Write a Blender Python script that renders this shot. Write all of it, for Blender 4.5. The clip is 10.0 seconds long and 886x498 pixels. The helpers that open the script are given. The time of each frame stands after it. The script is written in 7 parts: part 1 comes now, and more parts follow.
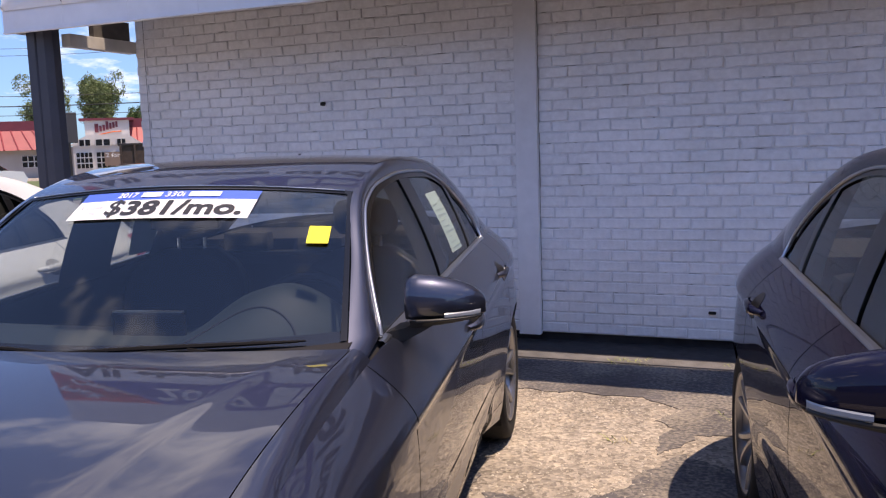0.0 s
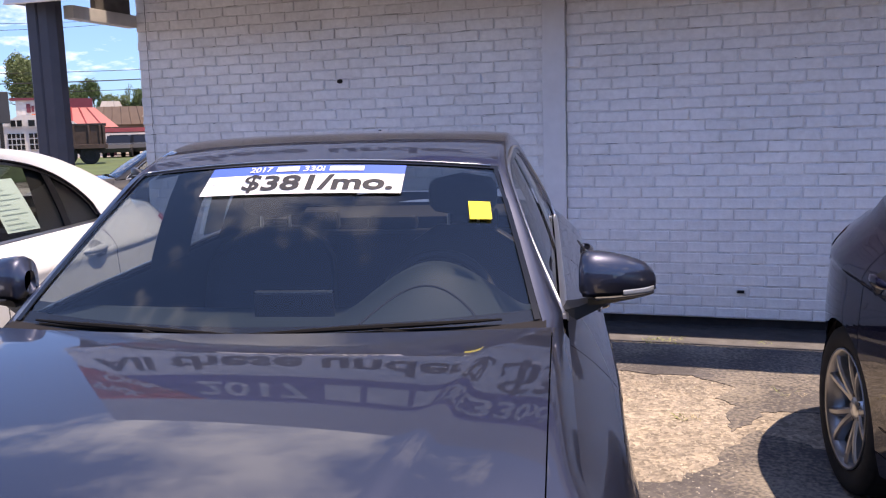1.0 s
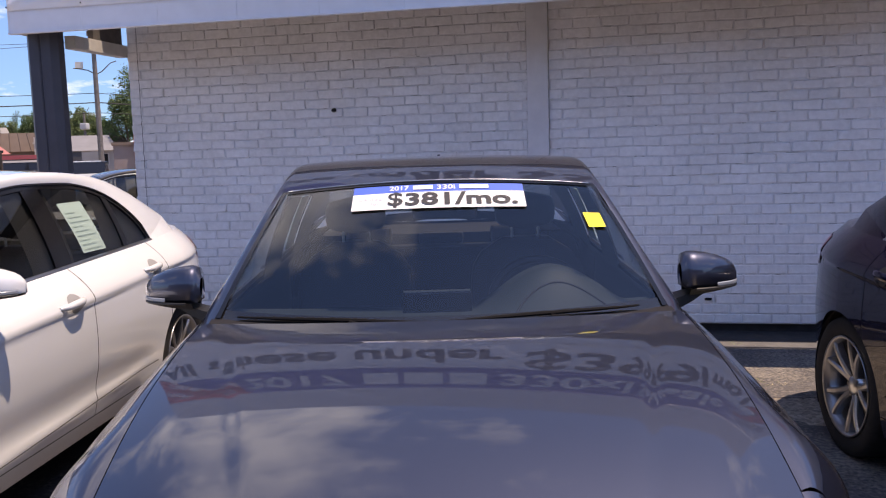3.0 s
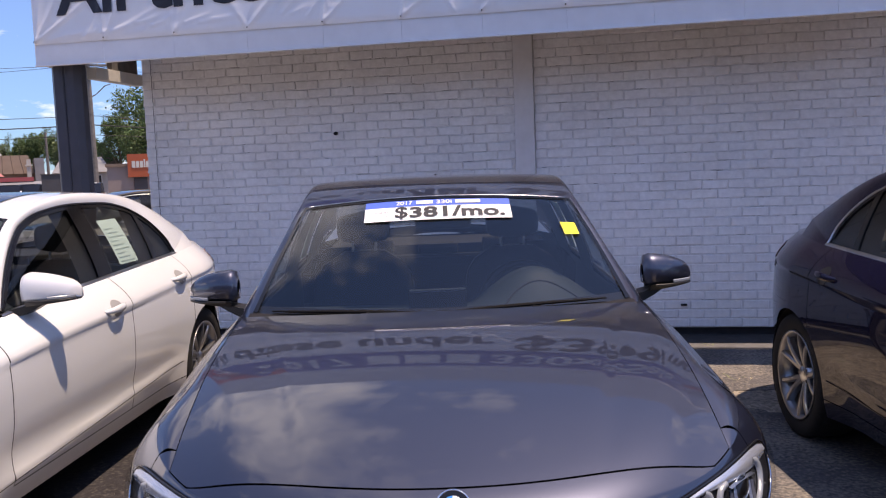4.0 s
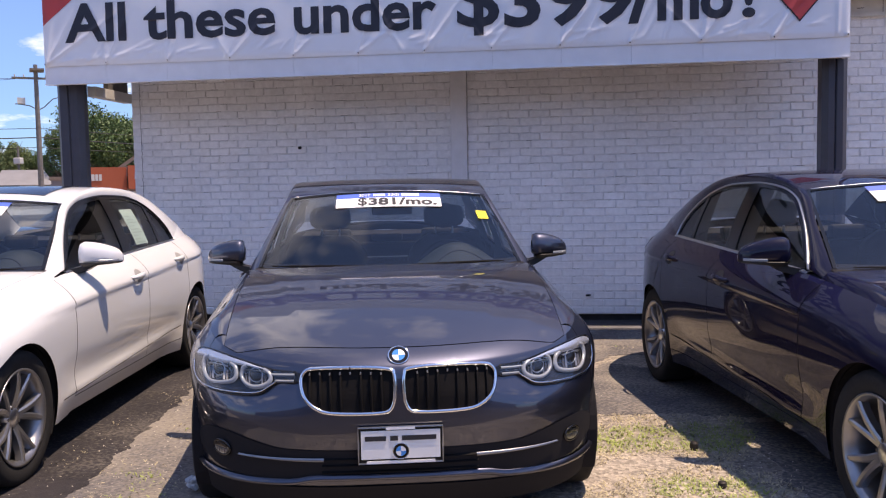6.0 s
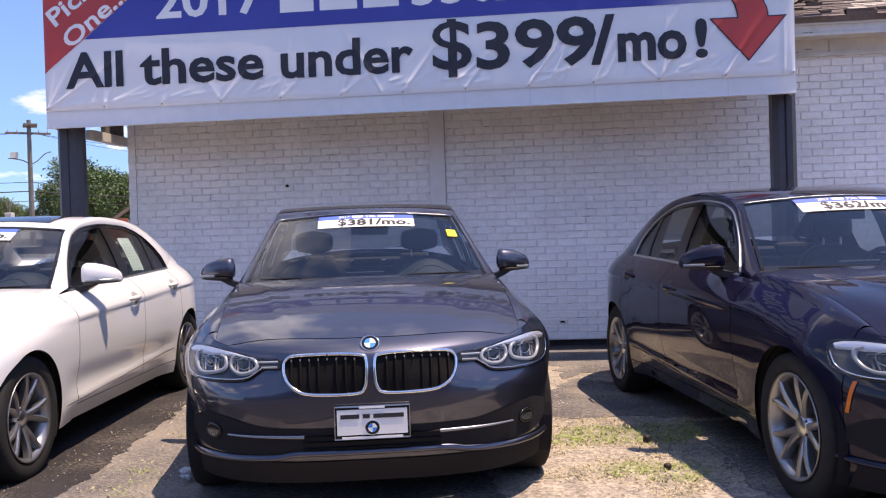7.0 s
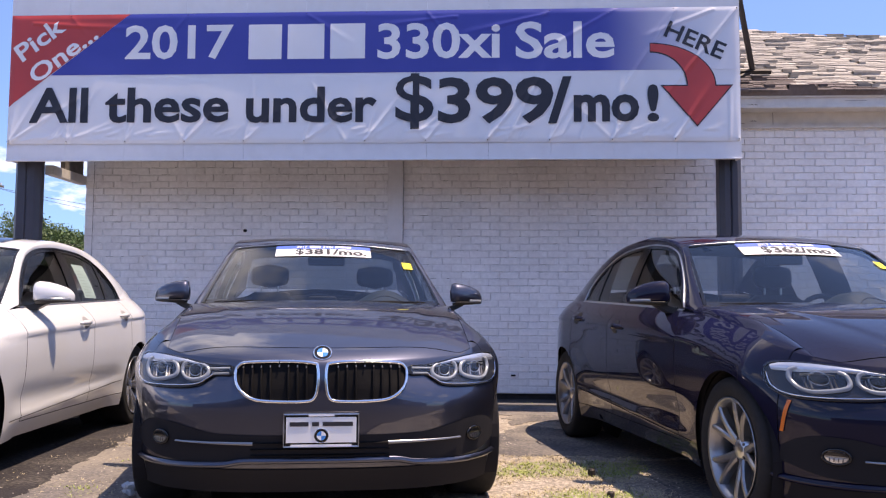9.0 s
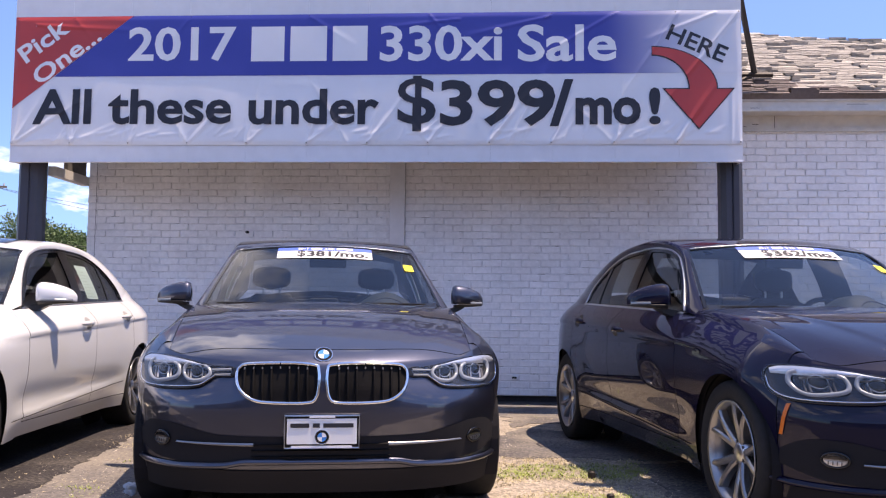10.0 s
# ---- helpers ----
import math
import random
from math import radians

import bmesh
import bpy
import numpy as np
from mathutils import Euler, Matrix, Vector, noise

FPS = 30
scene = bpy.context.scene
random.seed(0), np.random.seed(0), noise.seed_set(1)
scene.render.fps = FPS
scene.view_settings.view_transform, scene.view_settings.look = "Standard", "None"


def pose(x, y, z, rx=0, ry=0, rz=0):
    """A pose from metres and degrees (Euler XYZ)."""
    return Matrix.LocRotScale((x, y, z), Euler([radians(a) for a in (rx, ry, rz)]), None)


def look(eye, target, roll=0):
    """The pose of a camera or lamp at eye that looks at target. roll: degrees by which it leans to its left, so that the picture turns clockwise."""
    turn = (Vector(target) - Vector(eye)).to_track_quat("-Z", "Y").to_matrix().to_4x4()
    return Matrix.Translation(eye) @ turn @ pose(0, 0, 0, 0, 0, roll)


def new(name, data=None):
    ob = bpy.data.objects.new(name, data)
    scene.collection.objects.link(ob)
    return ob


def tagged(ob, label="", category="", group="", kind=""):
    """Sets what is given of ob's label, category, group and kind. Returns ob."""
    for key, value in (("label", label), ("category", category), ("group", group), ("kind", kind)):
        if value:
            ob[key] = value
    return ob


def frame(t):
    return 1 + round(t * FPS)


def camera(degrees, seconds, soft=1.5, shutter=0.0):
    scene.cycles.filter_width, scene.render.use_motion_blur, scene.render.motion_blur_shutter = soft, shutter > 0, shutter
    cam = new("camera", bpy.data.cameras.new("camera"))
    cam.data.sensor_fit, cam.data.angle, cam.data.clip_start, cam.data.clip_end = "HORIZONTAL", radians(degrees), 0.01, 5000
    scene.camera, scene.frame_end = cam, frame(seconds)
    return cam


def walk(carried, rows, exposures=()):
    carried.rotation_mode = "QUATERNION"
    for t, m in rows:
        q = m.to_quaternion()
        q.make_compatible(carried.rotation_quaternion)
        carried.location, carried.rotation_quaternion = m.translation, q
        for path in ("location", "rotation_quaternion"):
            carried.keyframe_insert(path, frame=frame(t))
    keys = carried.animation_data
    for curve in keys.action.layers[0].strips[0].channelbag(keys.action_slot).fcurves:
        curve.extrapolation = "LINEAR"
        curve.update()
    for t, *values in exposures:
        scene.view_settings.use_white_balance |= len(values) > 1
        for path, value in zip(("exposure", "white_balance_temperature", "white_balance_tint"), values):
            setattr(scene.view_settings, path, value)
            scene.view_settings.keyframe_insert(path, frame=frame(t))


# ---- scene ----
cam = camera(54.1, 10.0, soft=1.2)
PATH = [
    (0, (0.823, -0.074, 1.496), (0.068, 1.763, 1.255), -1.9),
    (0.5, (0.492, -0.128, 1.486), (-0.178, 1.736, 1.209), -2.0),
    (1, (0.18, -0.228, 1.485), (-0.438, 1.653, 1.202), -1.6),
    (1.5, (-0.081, -0.347, 1.503), (-0.647, 1.55, 1.223), -1.7),
    (2, (-0.304, -0.452, 1.487), (-0.787, 1.472, 1.232), -1.2),
    (2.5, (-0.442, -0.642, 1.498), (-0.853, 1.301, 1.259), -1.0),
    (3.8, (-0.338, -1.309, 1.501), (-0.72, 0.644, 1.302), -2.3),
    (4, (-0.335, -1.425, 1.509), (-0.708, 0.531, 1.321), -2.2),
    (4.5, (-0.302, -1.793, 1.489), (-0.666, 0.165, 1.305), -2.3),
    (5, (-0.213, -2.187, 1.476), (-0.555, -0.224, 1.305), -1.3),
    (5.5, (-0.167, -2.519, 1.451), (-0.456, -0.546, 1.295), -0.8),
    (5.7, (-0.149, -2.653, 1.431), (-0.403, -0.674, 1.28), -0.9),
    (6.8, (0.05, -3.283, 1.276), (-0.182, -1.298, 1.208), -1.2),
    (7, (0.065, -3.322, 1.21), (-0.156, -1.334, 1.185), -1.8),
    (7.5, (0.077, -3.372, 1.027), (-0.119, -1.385, 1.124), -1.5),
    (8, (0.06, -3.408, 0.961), (-0.125, -1.421, 1.089), 0.2),
    (8.5, (0.069, -3.424, 0.946), (-0.083, -1.434, 1.073), 0.3),
    (9, (0.071, -3.429, 0.942), (-0.045, -1.437, 1.089), 0.4),
    (9.5, (0.078, -3.439, 0.945), (-0.031, -1.448, 1.103), 0.8),
    (10, (0.078, -3.444, 0.944), (-0.043, -1.454, 1.095), 0.6),
]
EXPOSURE = [(0.0, 1.05, 8600, 22), (0.5, 1.31, 8600, 22), (1.0, 1.29, 8600, 22), (1.5, 1.23, 8800, 22), (2.0, 0.94, 8800, 22), (2.5, 1.01, 8800, 22), (4.0, 0.98, 8800, 22), (5.5, 1.00, 8800, 22), (7.0, 1.23, 8800, 22), (8.0, 1.21, 8800, 22), (10.0, 1.33, 8750, 22)]
walk(cam, [(t, look(eye, target, roll)) for t, eye, target, roll in PATH], EXPOSURE)

# ---- sky, sun, exposure ----
SUN_EL, SUN_AZ = 73.5, 94.0          # degrees above the horizon; clockwise from +y

world = bpy.data.worlds.new("world")
scene.world = world
world.use_nodes = True
wn, wl = world.node_tree.nodes, world.node_tree.links
wn.clear()
w_out = wn.new("ShaderNodeOutputWorld")
w_bg = wn.new("ShaderNodeBackground")
w_sky = wn.new("ShaderNodeTexSky")
w_sky.sky_type = "NISHITA"
w_sky.sun_disc = False
w_sky.sun_elevation = radians(SUN_EL)
w_sky.sun_rotation = radians(SUN_AZ)
w_sky.altitude, w_sky.air_density, w_sky.dust_density, w_sky.ozone_density = 50, 1.0, 0.15, 4.0
w_tc = wn.new("ShaderNodeTexCoord")
w_sep = wn.new("ShaderNodeSeparateXYZ")
w_add = wn.new("ShaderNodeMath")
w_add.operation = "ADD"
w_add.inputs[1].default_value = 0.22
w_div = wn.new("ShaderNodeVectorMath")
w_div.operation = "DIVIDE"
w_cmb = wn.new("ShaderNodeCombineXYZ")
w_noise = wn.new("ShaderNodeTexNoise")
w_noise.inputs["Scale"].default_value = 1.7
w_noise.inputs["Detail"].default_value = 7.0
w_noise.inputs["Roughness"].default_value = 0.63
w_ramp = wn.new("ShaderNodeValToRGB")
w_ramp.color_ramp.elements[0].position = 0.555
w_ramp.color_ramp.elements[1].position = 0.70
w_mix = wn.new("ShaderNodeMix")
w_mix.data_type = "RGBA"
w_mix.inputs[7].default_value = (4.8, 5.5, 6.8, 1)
wl.new(w_tc.outputs["Generated"], w_sep.inputs[0])
wl.new(w_sep.outputs["Z"], w_add.inputs[0])
for i in range(3):
    wl.new(w_add.outputs[0], w_cmb.inputs[i])
wl.new(w_tc.outputs["Generated"], w_div.inputs[0])
wl.new(w_cmb.outputs[0], w_div.inputs[1])
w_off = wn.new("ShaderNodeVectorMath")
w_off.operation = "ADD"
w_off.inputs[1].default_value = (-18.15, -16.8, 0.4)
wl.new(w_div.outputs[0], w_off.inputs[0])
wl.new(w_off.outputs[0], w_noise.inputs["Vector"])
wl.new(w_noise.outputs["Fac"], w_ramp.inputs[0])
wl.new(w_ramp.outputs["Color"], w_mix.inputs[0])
w_tint = wn.new("ShaderNodeMix")
w_tint.data_type, w_tint.blend_type = "RGBA", "MULTIPLY"
w_tint.inputs[0].default_value = 1.0
w_grad = wn.new("ShaderNodeValToRGB")
w_grad.color_ramp.elements[0].color = (0.185, 0.345, 0.64, 1)
w_grad.color_ramp.elements[1].position, w_grad.color_ramp.elements[1].color = 0.55, (0.525, 0.65, 0.86, 1)
w_low = w_grad.color_ramp.elements.new(0.16)
w_low.color = (0.32, 0.465, 0.735, 1)
wl.new(w_sep.outputs["Z"], w_grad.inputs[0])
wl.new(w_grad.outputs[0], w_tint.inputs[7])
wl.new(w_sky.outputs[0], w_tint.inputs[6])
wl.new(w_tint.outputs[2], w_mix.inputs[6])
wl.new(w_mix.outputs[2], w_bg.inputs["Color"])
w_bg.inputs["Strength"].default_value = 0.15
wl.new(w_bg.outputs[0], w_out.inputs["Surface"])

sun_data = bpy.data.lights.new("sun", "SUN")
sun_data.energy, sun_data.angle, sun_data.color = 2.8, radians(0.53), (1.0, 0.96, 0.90)
sun = new("sun", sun_data)
_e, _a = radians(SUN_EL), radians(SUN_AZ)
sun.matrix_world = look((0, 0, 30), (-math.cos(_e) * math.sin(_a), -math.cos(_e) * math.cos(_a), 30 - math.sin(_e)))


# ---- materials ----
def mat(name, color, rough=0.5, metal=0.0, coat=0.0, grain=0.0, scale=20.0, bump=0.0, bscale=80.0, spread=0.0, spec=0.5):
    """A surface of one base colour with grain at two scales, and fine relief."""
    m = bpy.data.materials.new(name)
    m.use_nodes = True
    n, l = m.node_tree.nodes, m.node_tree.links
    b = n["Principled BSDF"]
    b.inputs["Base Color"].default_value = (*color, 1)
    b.inputs["Roughness"].default_value = rough
    b.inputs["Metallic"].default_value = metal
    b.inputs["Coat Weight"].default_value = coat
    b.inputs["Coat Roughness"].default_value = 0.03
    b.inputs["Specular IOR Level"].default_value = spec
    tc = n.new("ShaderNodeTexCoord")
    if grain:
        n1, n2 = n.new("ShaderNodeTexNoise"), n.new("ShaderNodeTexNoise")
        n1.inputs["Scale"].default_value, n1.inputs["Detail"].default_value = scale, 6
        n2.inputs["Scale"].default_value, n2.inputs["Detail"].default_value = scale * 0.09, 4
        mx = n.new("ShaderNodeMath")
        mx.operation = "ADD"
        mr = n.new("ShaderNodeMapRange")
        mr.inputs[1].default_value, mr.inputs[2].default_value = 0.7, 1.3
        mr.inputs[3].default_value, mr.inputs[4].default_value = 1 - grain, 1 + grain
        hv = n.new("ShaderNodeHueSaturation")
        hv.inputs["Color"].default_value = (*color, 1)
        for q in (n1, n2):
            l.new(tc.outputs["Object"], q.inputs["Vector"])
        l.new(n1.outputs["Fac"], mx.inputs[0])
        l.new(n2.outputs["Fac"], mx.inputs[1])
        l.new(mx.outputs[0], mr.inputs[0])
        if spread:
            oi = n.new("ShaderNodeObjectInfo")
            gi = n.new("ShaderNodeNewGeometry")
            s1, s2 = n.new("ShaderNodeMath"), n.new("ShaderNodeMath")
            s1.operation, s2.operation = "ADD", "MULTIPLY_ADD"
            l.new(oi.outputs["Random"], s1.inputs[0])
            l.new(gi.outputs["Random Per Island"], s1.inputs[1])
            s1b = n.new("ShaderNodeMath")
            s1b.operation = "FRACT"
            l.new(s1.outputs[0], s1b.inputs[0])
            l.new(s1b.outputs[0], s2.inputs[0])
            s2.inputs[1].default_value = spread
            l.new(mr.outputs[0], s2.inputs[2])
            l.new(s2.outputs[0], hv.inputs["Value"])
        else:
            l.new(mr.outputs[0], hv.inputs["Value"])
        l.new(hv.outputs[0], b.inputs["Base Color"])
    if bump:
        nb, bp = n.new("ShaderNodeTexNoise"), n.new("ShaderNodeBump")
        nb.inputs["Scale"].default_value, nb.inputs["Detail"].default_value = bscale, 5
        bp.inputs["Strength"].default_value, bp.inputs["Distance"].default_value = bump, 0.01
        l.new(tc.outputs["Object"], nb.inputs["Vector"])
        l.new(nb.outputs["Fac"], bp.inputs["Height"])
        l.new(bp.outputs[0], b.inputs["Normal"])
    return m


def glass(name, tint, rough=0.0, face_on=0.095):
    """Thin pane: clear with a tint, and a mirror image that grows at grazing angles."""
    m = bpy.data.materials.new(name)
    m.use_nodes = True
    n, l = m.node_tree.nodes, m.node_tree.links
    n.clear()
    out, tr, gl, lw, pw, ad, mx = (n.new(k) for k in ("ShaderNodeOutputMaterial", "ShaderNodeBsdfTransparent", "ShaderNodeBsdfGlossy", "ShaderNodeLayerWeight", "ShaderNodeMath", "ShaderNodeMath", "ShaderNodeMixShader"))
    tr.inputs[0].default_value = (*tint, 1)
    gl.inputs["Roughness"].default_value = rough
    lw.inputs["Blend"].default_value = 0.5
    pw.operation, ad.operation = "POWER", "MULTIPLY_ADD"
    pw.inputs[1].default_value, ad.inputs[1].default_value, ad.inputs[2].default_value = 5.0, 0.90, face_on
    l.new(lw.outputs["Facing"], pw.inputs[0])
    l.new(pw.outputs[0], ad.inputs[0])
    l.new(ad.outputs[0], mx.inputs[0])
    l.new(tr.outputs[0], mx.inputs[1])
    l.new(gl.outputs[0], mx.inputs[2])
    l.new(mx.outputs[0], out.inputs[0])
    return m


def paint(name, color, metal, rough, ior=1.65, spec=0.5):
    """Car paint: metallic flake under clear lacquer, with a thin film of dust."""
    m = mat(name, color, rough, metal, 1.0, spec=spec)
    m.node_tree.nodes["Principled BSDF"].inputs["Coat IOR"].default_value = ior
    n, l = m.node_tree.nodes, m.node_tree.links
    b = n["Principled BSDF"]
    tc, ns, mr = n.new("ShaderNodeTexCoord"), n.new("ShaderNodeTexNoise"), n.new("ShaderNodeMapRange")
    ns.inputs["Scale"].default_value, ns.inputs["Detail"].default_value = 3.0, 8
    mr.inputs[3].default_value, mr.inputs[4].default_value = 0.004, 0.028
    l.new(tc.outputs["Object"], ns.inputs["Vector"])
    l.new(ns.outputs["Fac"], mr.inputs[0])
    l.new(mr.outputs[0], b.inputs["Coat Roughness"])
    fl, hv, m2 = n.new("ShaderNodeTexNoise"), n.new("ShaderNodeHueSaturation"), n.new("ShaderNodeMapRange")
    fl.inputs["Scale"].default_value, fl.inputs["Detail"].default_value = 900.0, 2
    m2.inputs[3].default_value, m2.inputs[4].default_value = 0.8, 1.2
    hv.inputs["Color"].default_value = (*color, 1)
    l.new(tc.outputs["Object"], fl.inputs["Vector"])
    l.new(fl.outputs["Fac"], m2.inputs[0])
    l.new(m2.outputs[0], hv.inputs["Value"])
    l.new(hv.outputs[0], b.inputs["Base Color"])
    return m


M = {
    "grey_paint": paint("grey_paint", (0.056, 0.061, 0.089), 0.95, 0.42),
    "black_paint": paint("black_paint", (0.0050, 0.0045, 0.019), 0.0, 0.5, 1.40, 0.05),
    "charcoal_paint": paint("charcoal_paint", (0.016, 0.016, 0.018), 0.2, 0.5, 1.3),
    "white_paint": paint("white_paint", (0.73, 0.74, 0.745), 0.0, 0.4),
    "chrome": mat("chrome", (0.82, 0.83, 0.85), 0.09, 1.0),
    "satin": mat("satin", (0.62, 0.63, 0.65), 0.28, 1.0),
    "rim": mat("rim", (0.32, 0.32, 0.33), 0.3, 0.85, grain=0.06, scale=30),
    "rim_dark": mat("rim_dark", (0.10, 0.10, 0.11), 0.4, 0.6),
    "tyre": mat("tyre", (0.021, 0.021, 0.022), 0.8, grain=0.2, scale=40, bump=0.1, spec=0.2),
    "trim": mat("trim", (0.012, 0.012, 0.013), 0.45),
    "gloss_black": mat("gloss_black", (0.008, 0.008, 0.009), 0.15),
    "shell": mat("shell", (0.020, 0.019, 0.021), 0.9, spec=0.15),
    "dash": mat("dash", (0.011, 0.019, 0.022), 0.5, grain=0.1, scale=200, bump=0.05, bscale=400),
    "seat": mat("seat", (0.012, 0.012, 0.013), 0.6, grain=0.1, scale=60),
    "windscreen": glass("windscreen", (0.72, 0.76, 0.77), 0.0, 0.115),
    "side_glass": glass("side_glass", (0.62, 0.66, 0.65)),
    "rear_glass": glass("rear_glass", (0.38, 0.42, 0.43)),
    "lamp_glass": glass("lamp_glass", (0.93, 0.95, 0.97), 0.0, 0.045),
    "lamp_dark": mat("lamp_dark", (0.032, 0.033, 0.038), 0.3, 0.5),
    "led": mat("led", (0.30, 0.32, 0.345), 0.28, 0.15),
    "brow": mat("brow", (0.60, 0.63, 0.68), 0.26, 0.65),
    "sheet_paper": mat("sheet_paper", (0.62, 0.78, 0.75), 0.75, grain=0.03, scale=15),
    "projector": mat("projector", (0.045, 0.047, 0.05), 0.14, 0.7, bump=0.5, bscale=48),
    "sheet_ink": mat("sheet_ink", (0.42, 0.53, 0.52), 0.7),
    "amber": mat("amber", (0.75, 0.16, 0.02), 0.25),
    "red_lens": mat("red_lens", (0.35, 0.02, 0.02), 0.15),
    "paper": mat("paper", (0.80, 0.80, 0.79), 0.75, grain=0.02, scale=15),
    "paper_blue": mat("paper_blue", (0.05, 0.13, 0.55), 0.6),
    "ink": mat("ink", (0.02, 0.02, 0.025), 0.6),
    "cup_shade": mat("cup_shade", (0.30, 0.295, 0.29), 0.6),
    "faint_ink": mat("faint_ink", (0.45, 0.46, 0.48), 0.7),
    "yellow": mat("yellow", (0.85, 0.72, 0.05), 0.7),
    "badge_blue": mat("badge_blue", (0.03, 0.25, 0.65), 0.2),
    "badge_white": mat("badge_white", (0.85, 0.85, 0.86), 0.2),
    "brick": mat("brick", (0.83, 0.83, 0.84), 0.62, grain=0.10, scale=26, bump=0.35, bscale=70, spread=0.06),
    "mortar": mat("mortar", (0.79, 0.79, 0.80), 0.8, grain=0.14, scale=30, bump=0.5, bscale=90),
    "white_trim": mat("white_trim", (0.76, 0.76, 0.78), 0.55, grain=0.06, scale=12, bump=0.1, bscale=40),
    "fascia": mat("fascia", (0.76, 0.76, 0.78), 0.5, grain=0.05, scale=8, bump=0.06, bscale=20),
    "foundation": mat("foundation", (0.035, 0.033, 0.036), 0.9, grain=0.4, scale=12, bump=0.4, bscale=30),
    "post": mat("post", (0.045, 0.046, 0.062), 0.45, grain=0.12, scale=9, bump=0.05),
    "joint_grime": mat("joint_grime", (0.24, 0.235, 0.23), 0.85, grain=0.35, scale=9),
    "soffit": mat("soffit", (0.55, 0.53, 0.50), 0.7, grain=0.12, scale=9),
    "wood_dark": mat("wood_dark", (0.10, 0.09, 0.085), 0.8, grain=0.3, scale=14),
    "steel_dark": mat("steel_dark", (0.035, 0.03, 0.03), 0.6, 0.4, grain=0.3, scale=20),
    "ban_white": mat("ban_white", (0.80, 0.80, 0.82), 0.27, grain=0.03, scale=4),
    "ban_red": mat("ban_red", (0.56, 0.055, 0.05), 0.42, grain=0.05, scale=4),
    "ban_black": mat("ban_black", (0.018, 0.017, 0.026), 0.42),
    "eaves": mat("eaves", (0.60, 0.59, 0.565), 0.65, grain=0.14, scale=10, bump=0.2, bscale=40),
    "shingle": mat("shingle", (0.115, 0.092, 0.085), 0.9, grain=0.3, scale=25, bump=0.5, bscale=60, spread=0.5),
}


# ---- building helpers ----
def finish(name, bm, material, parent=None, label="", smooth=False, local=None):
    me = bpy.data.meshes.new(name)
    bm.to_mesh(me)
    bm.free()
    if smooth:
        me.polygons.foreach_set("use_smooth", [True] * len(me.polygons))
        me.update()
    ms = material if isinstance(material, (list, tuple)) else [material]
    for q in ms:
        me.materials.append(M[q] if isinstance(q, str) else q)
    ob = new(name, me)
    if parent is not None:
        ob.parent = parent
    if local is not None:
        ob.matrix_basis = local
    if label:
        tagged(ob, label)
    return ob


def part(name, bm, material, parent, label="", smooth=False, local=None):
    return finish(name, bm, material, parent, label, smooth, local)


def box(bm, x0, y0, z0, x1, y1, z1, bevel=0.0):
    vs = [bm.verts.new(p) for p in ((x0, y0, z0), (x1, y0, z0), (x1, y1, z0), (x0, y1, z0), (x0, y0, z1), (x1, y0, z1), (x1, y1, z1), (x0, y1, z1))]
    fs = [bm.faces.new([vs[i] for i in q]) for q in ((0, 3, 2, 1), (4, 5, 6, 7), (0, 1, 5, 4), (1, 2, 6, 5), (2, 3, 7, 6), (3, 0, 4, 7))]
    if bevel:
        es = list({e for f in fs for e in f.edges})
        bmesh.ops.bevel(bm, geom=es, offset=bevel, segments=2, affect="EDGES", profile=0.6)


def boxed(name, material, dims, parent=None, label="", bevel=0.0, local=None):
    bm = bmesh.new()
    box(bm, *dims, bevel)
    return finish(name, bm, material, parent, label, False, local)


def grid(bm, rows, closed=False):
    """Quads over rows of points; rows may share a length."""
    vs = [[bm.verts.new(p) for p in r] for r in rows]
    for a, b in zip(vs, vs[1:]):
        n = len(a)
        for i in range(n if closed else n - 1):
            q = [a[i], a[(i + 1) % n], b[(i + 1) % n], b[i]]
            if (q[0].co - q[3].co).length < 1e-6 and (q[1].co - q[2].co).length < 1e-6:
                continue
            try:
                bm.faces.new(q)
            except ValueError:
                pass
    return vs


def tube(bm, pts, r, sides=10, cap=True):
    """A round bar along points; r is one radius or one for each point."""
    pts = [Vector(p) for p in pts]
    rs = r if isinstance(r, (list, tuple)) else [r] * len(pts)
    rows, up = [], None
    for i, p in enumerate(pts):
        d = (pts[min(i + 1, len(pts) - 1)] - pts[max(i - 1, 0)]).normalized()
        if up is None:
            up = Vector((0, 0, 1)) if abs(d.z) < 0.9 else Vector((1, 0, 0))
        a = d.cross(up).normalized()
        up = a.cross(d).normalized()
        rows.append([p + rs[i] * (math.cos(k) * a + math.sin(k) * up) for k in (2 * math.pi * j / sides for j in range(sides))])
    vs = grid(bm, rows, True)
    if cap:
        bm.faces.new(vs[0])
        bm.faces.new(list(reversed(vs[-1])))


def lathe(bm, prof, sides=40, axis="x"):
    """Turns a profile of (radius, along) round the x axis."""
    rows = []
    for r, a in prof:
        rows.append([(a, r * math.cos(k), r * math.sin(k)) for k in (2 * math.pi * j / sides for j in range(sides))])
    return grid(bm, rows, True)


def interp(xs, ys, x):
    return float(np.interp(x, xs, ys))


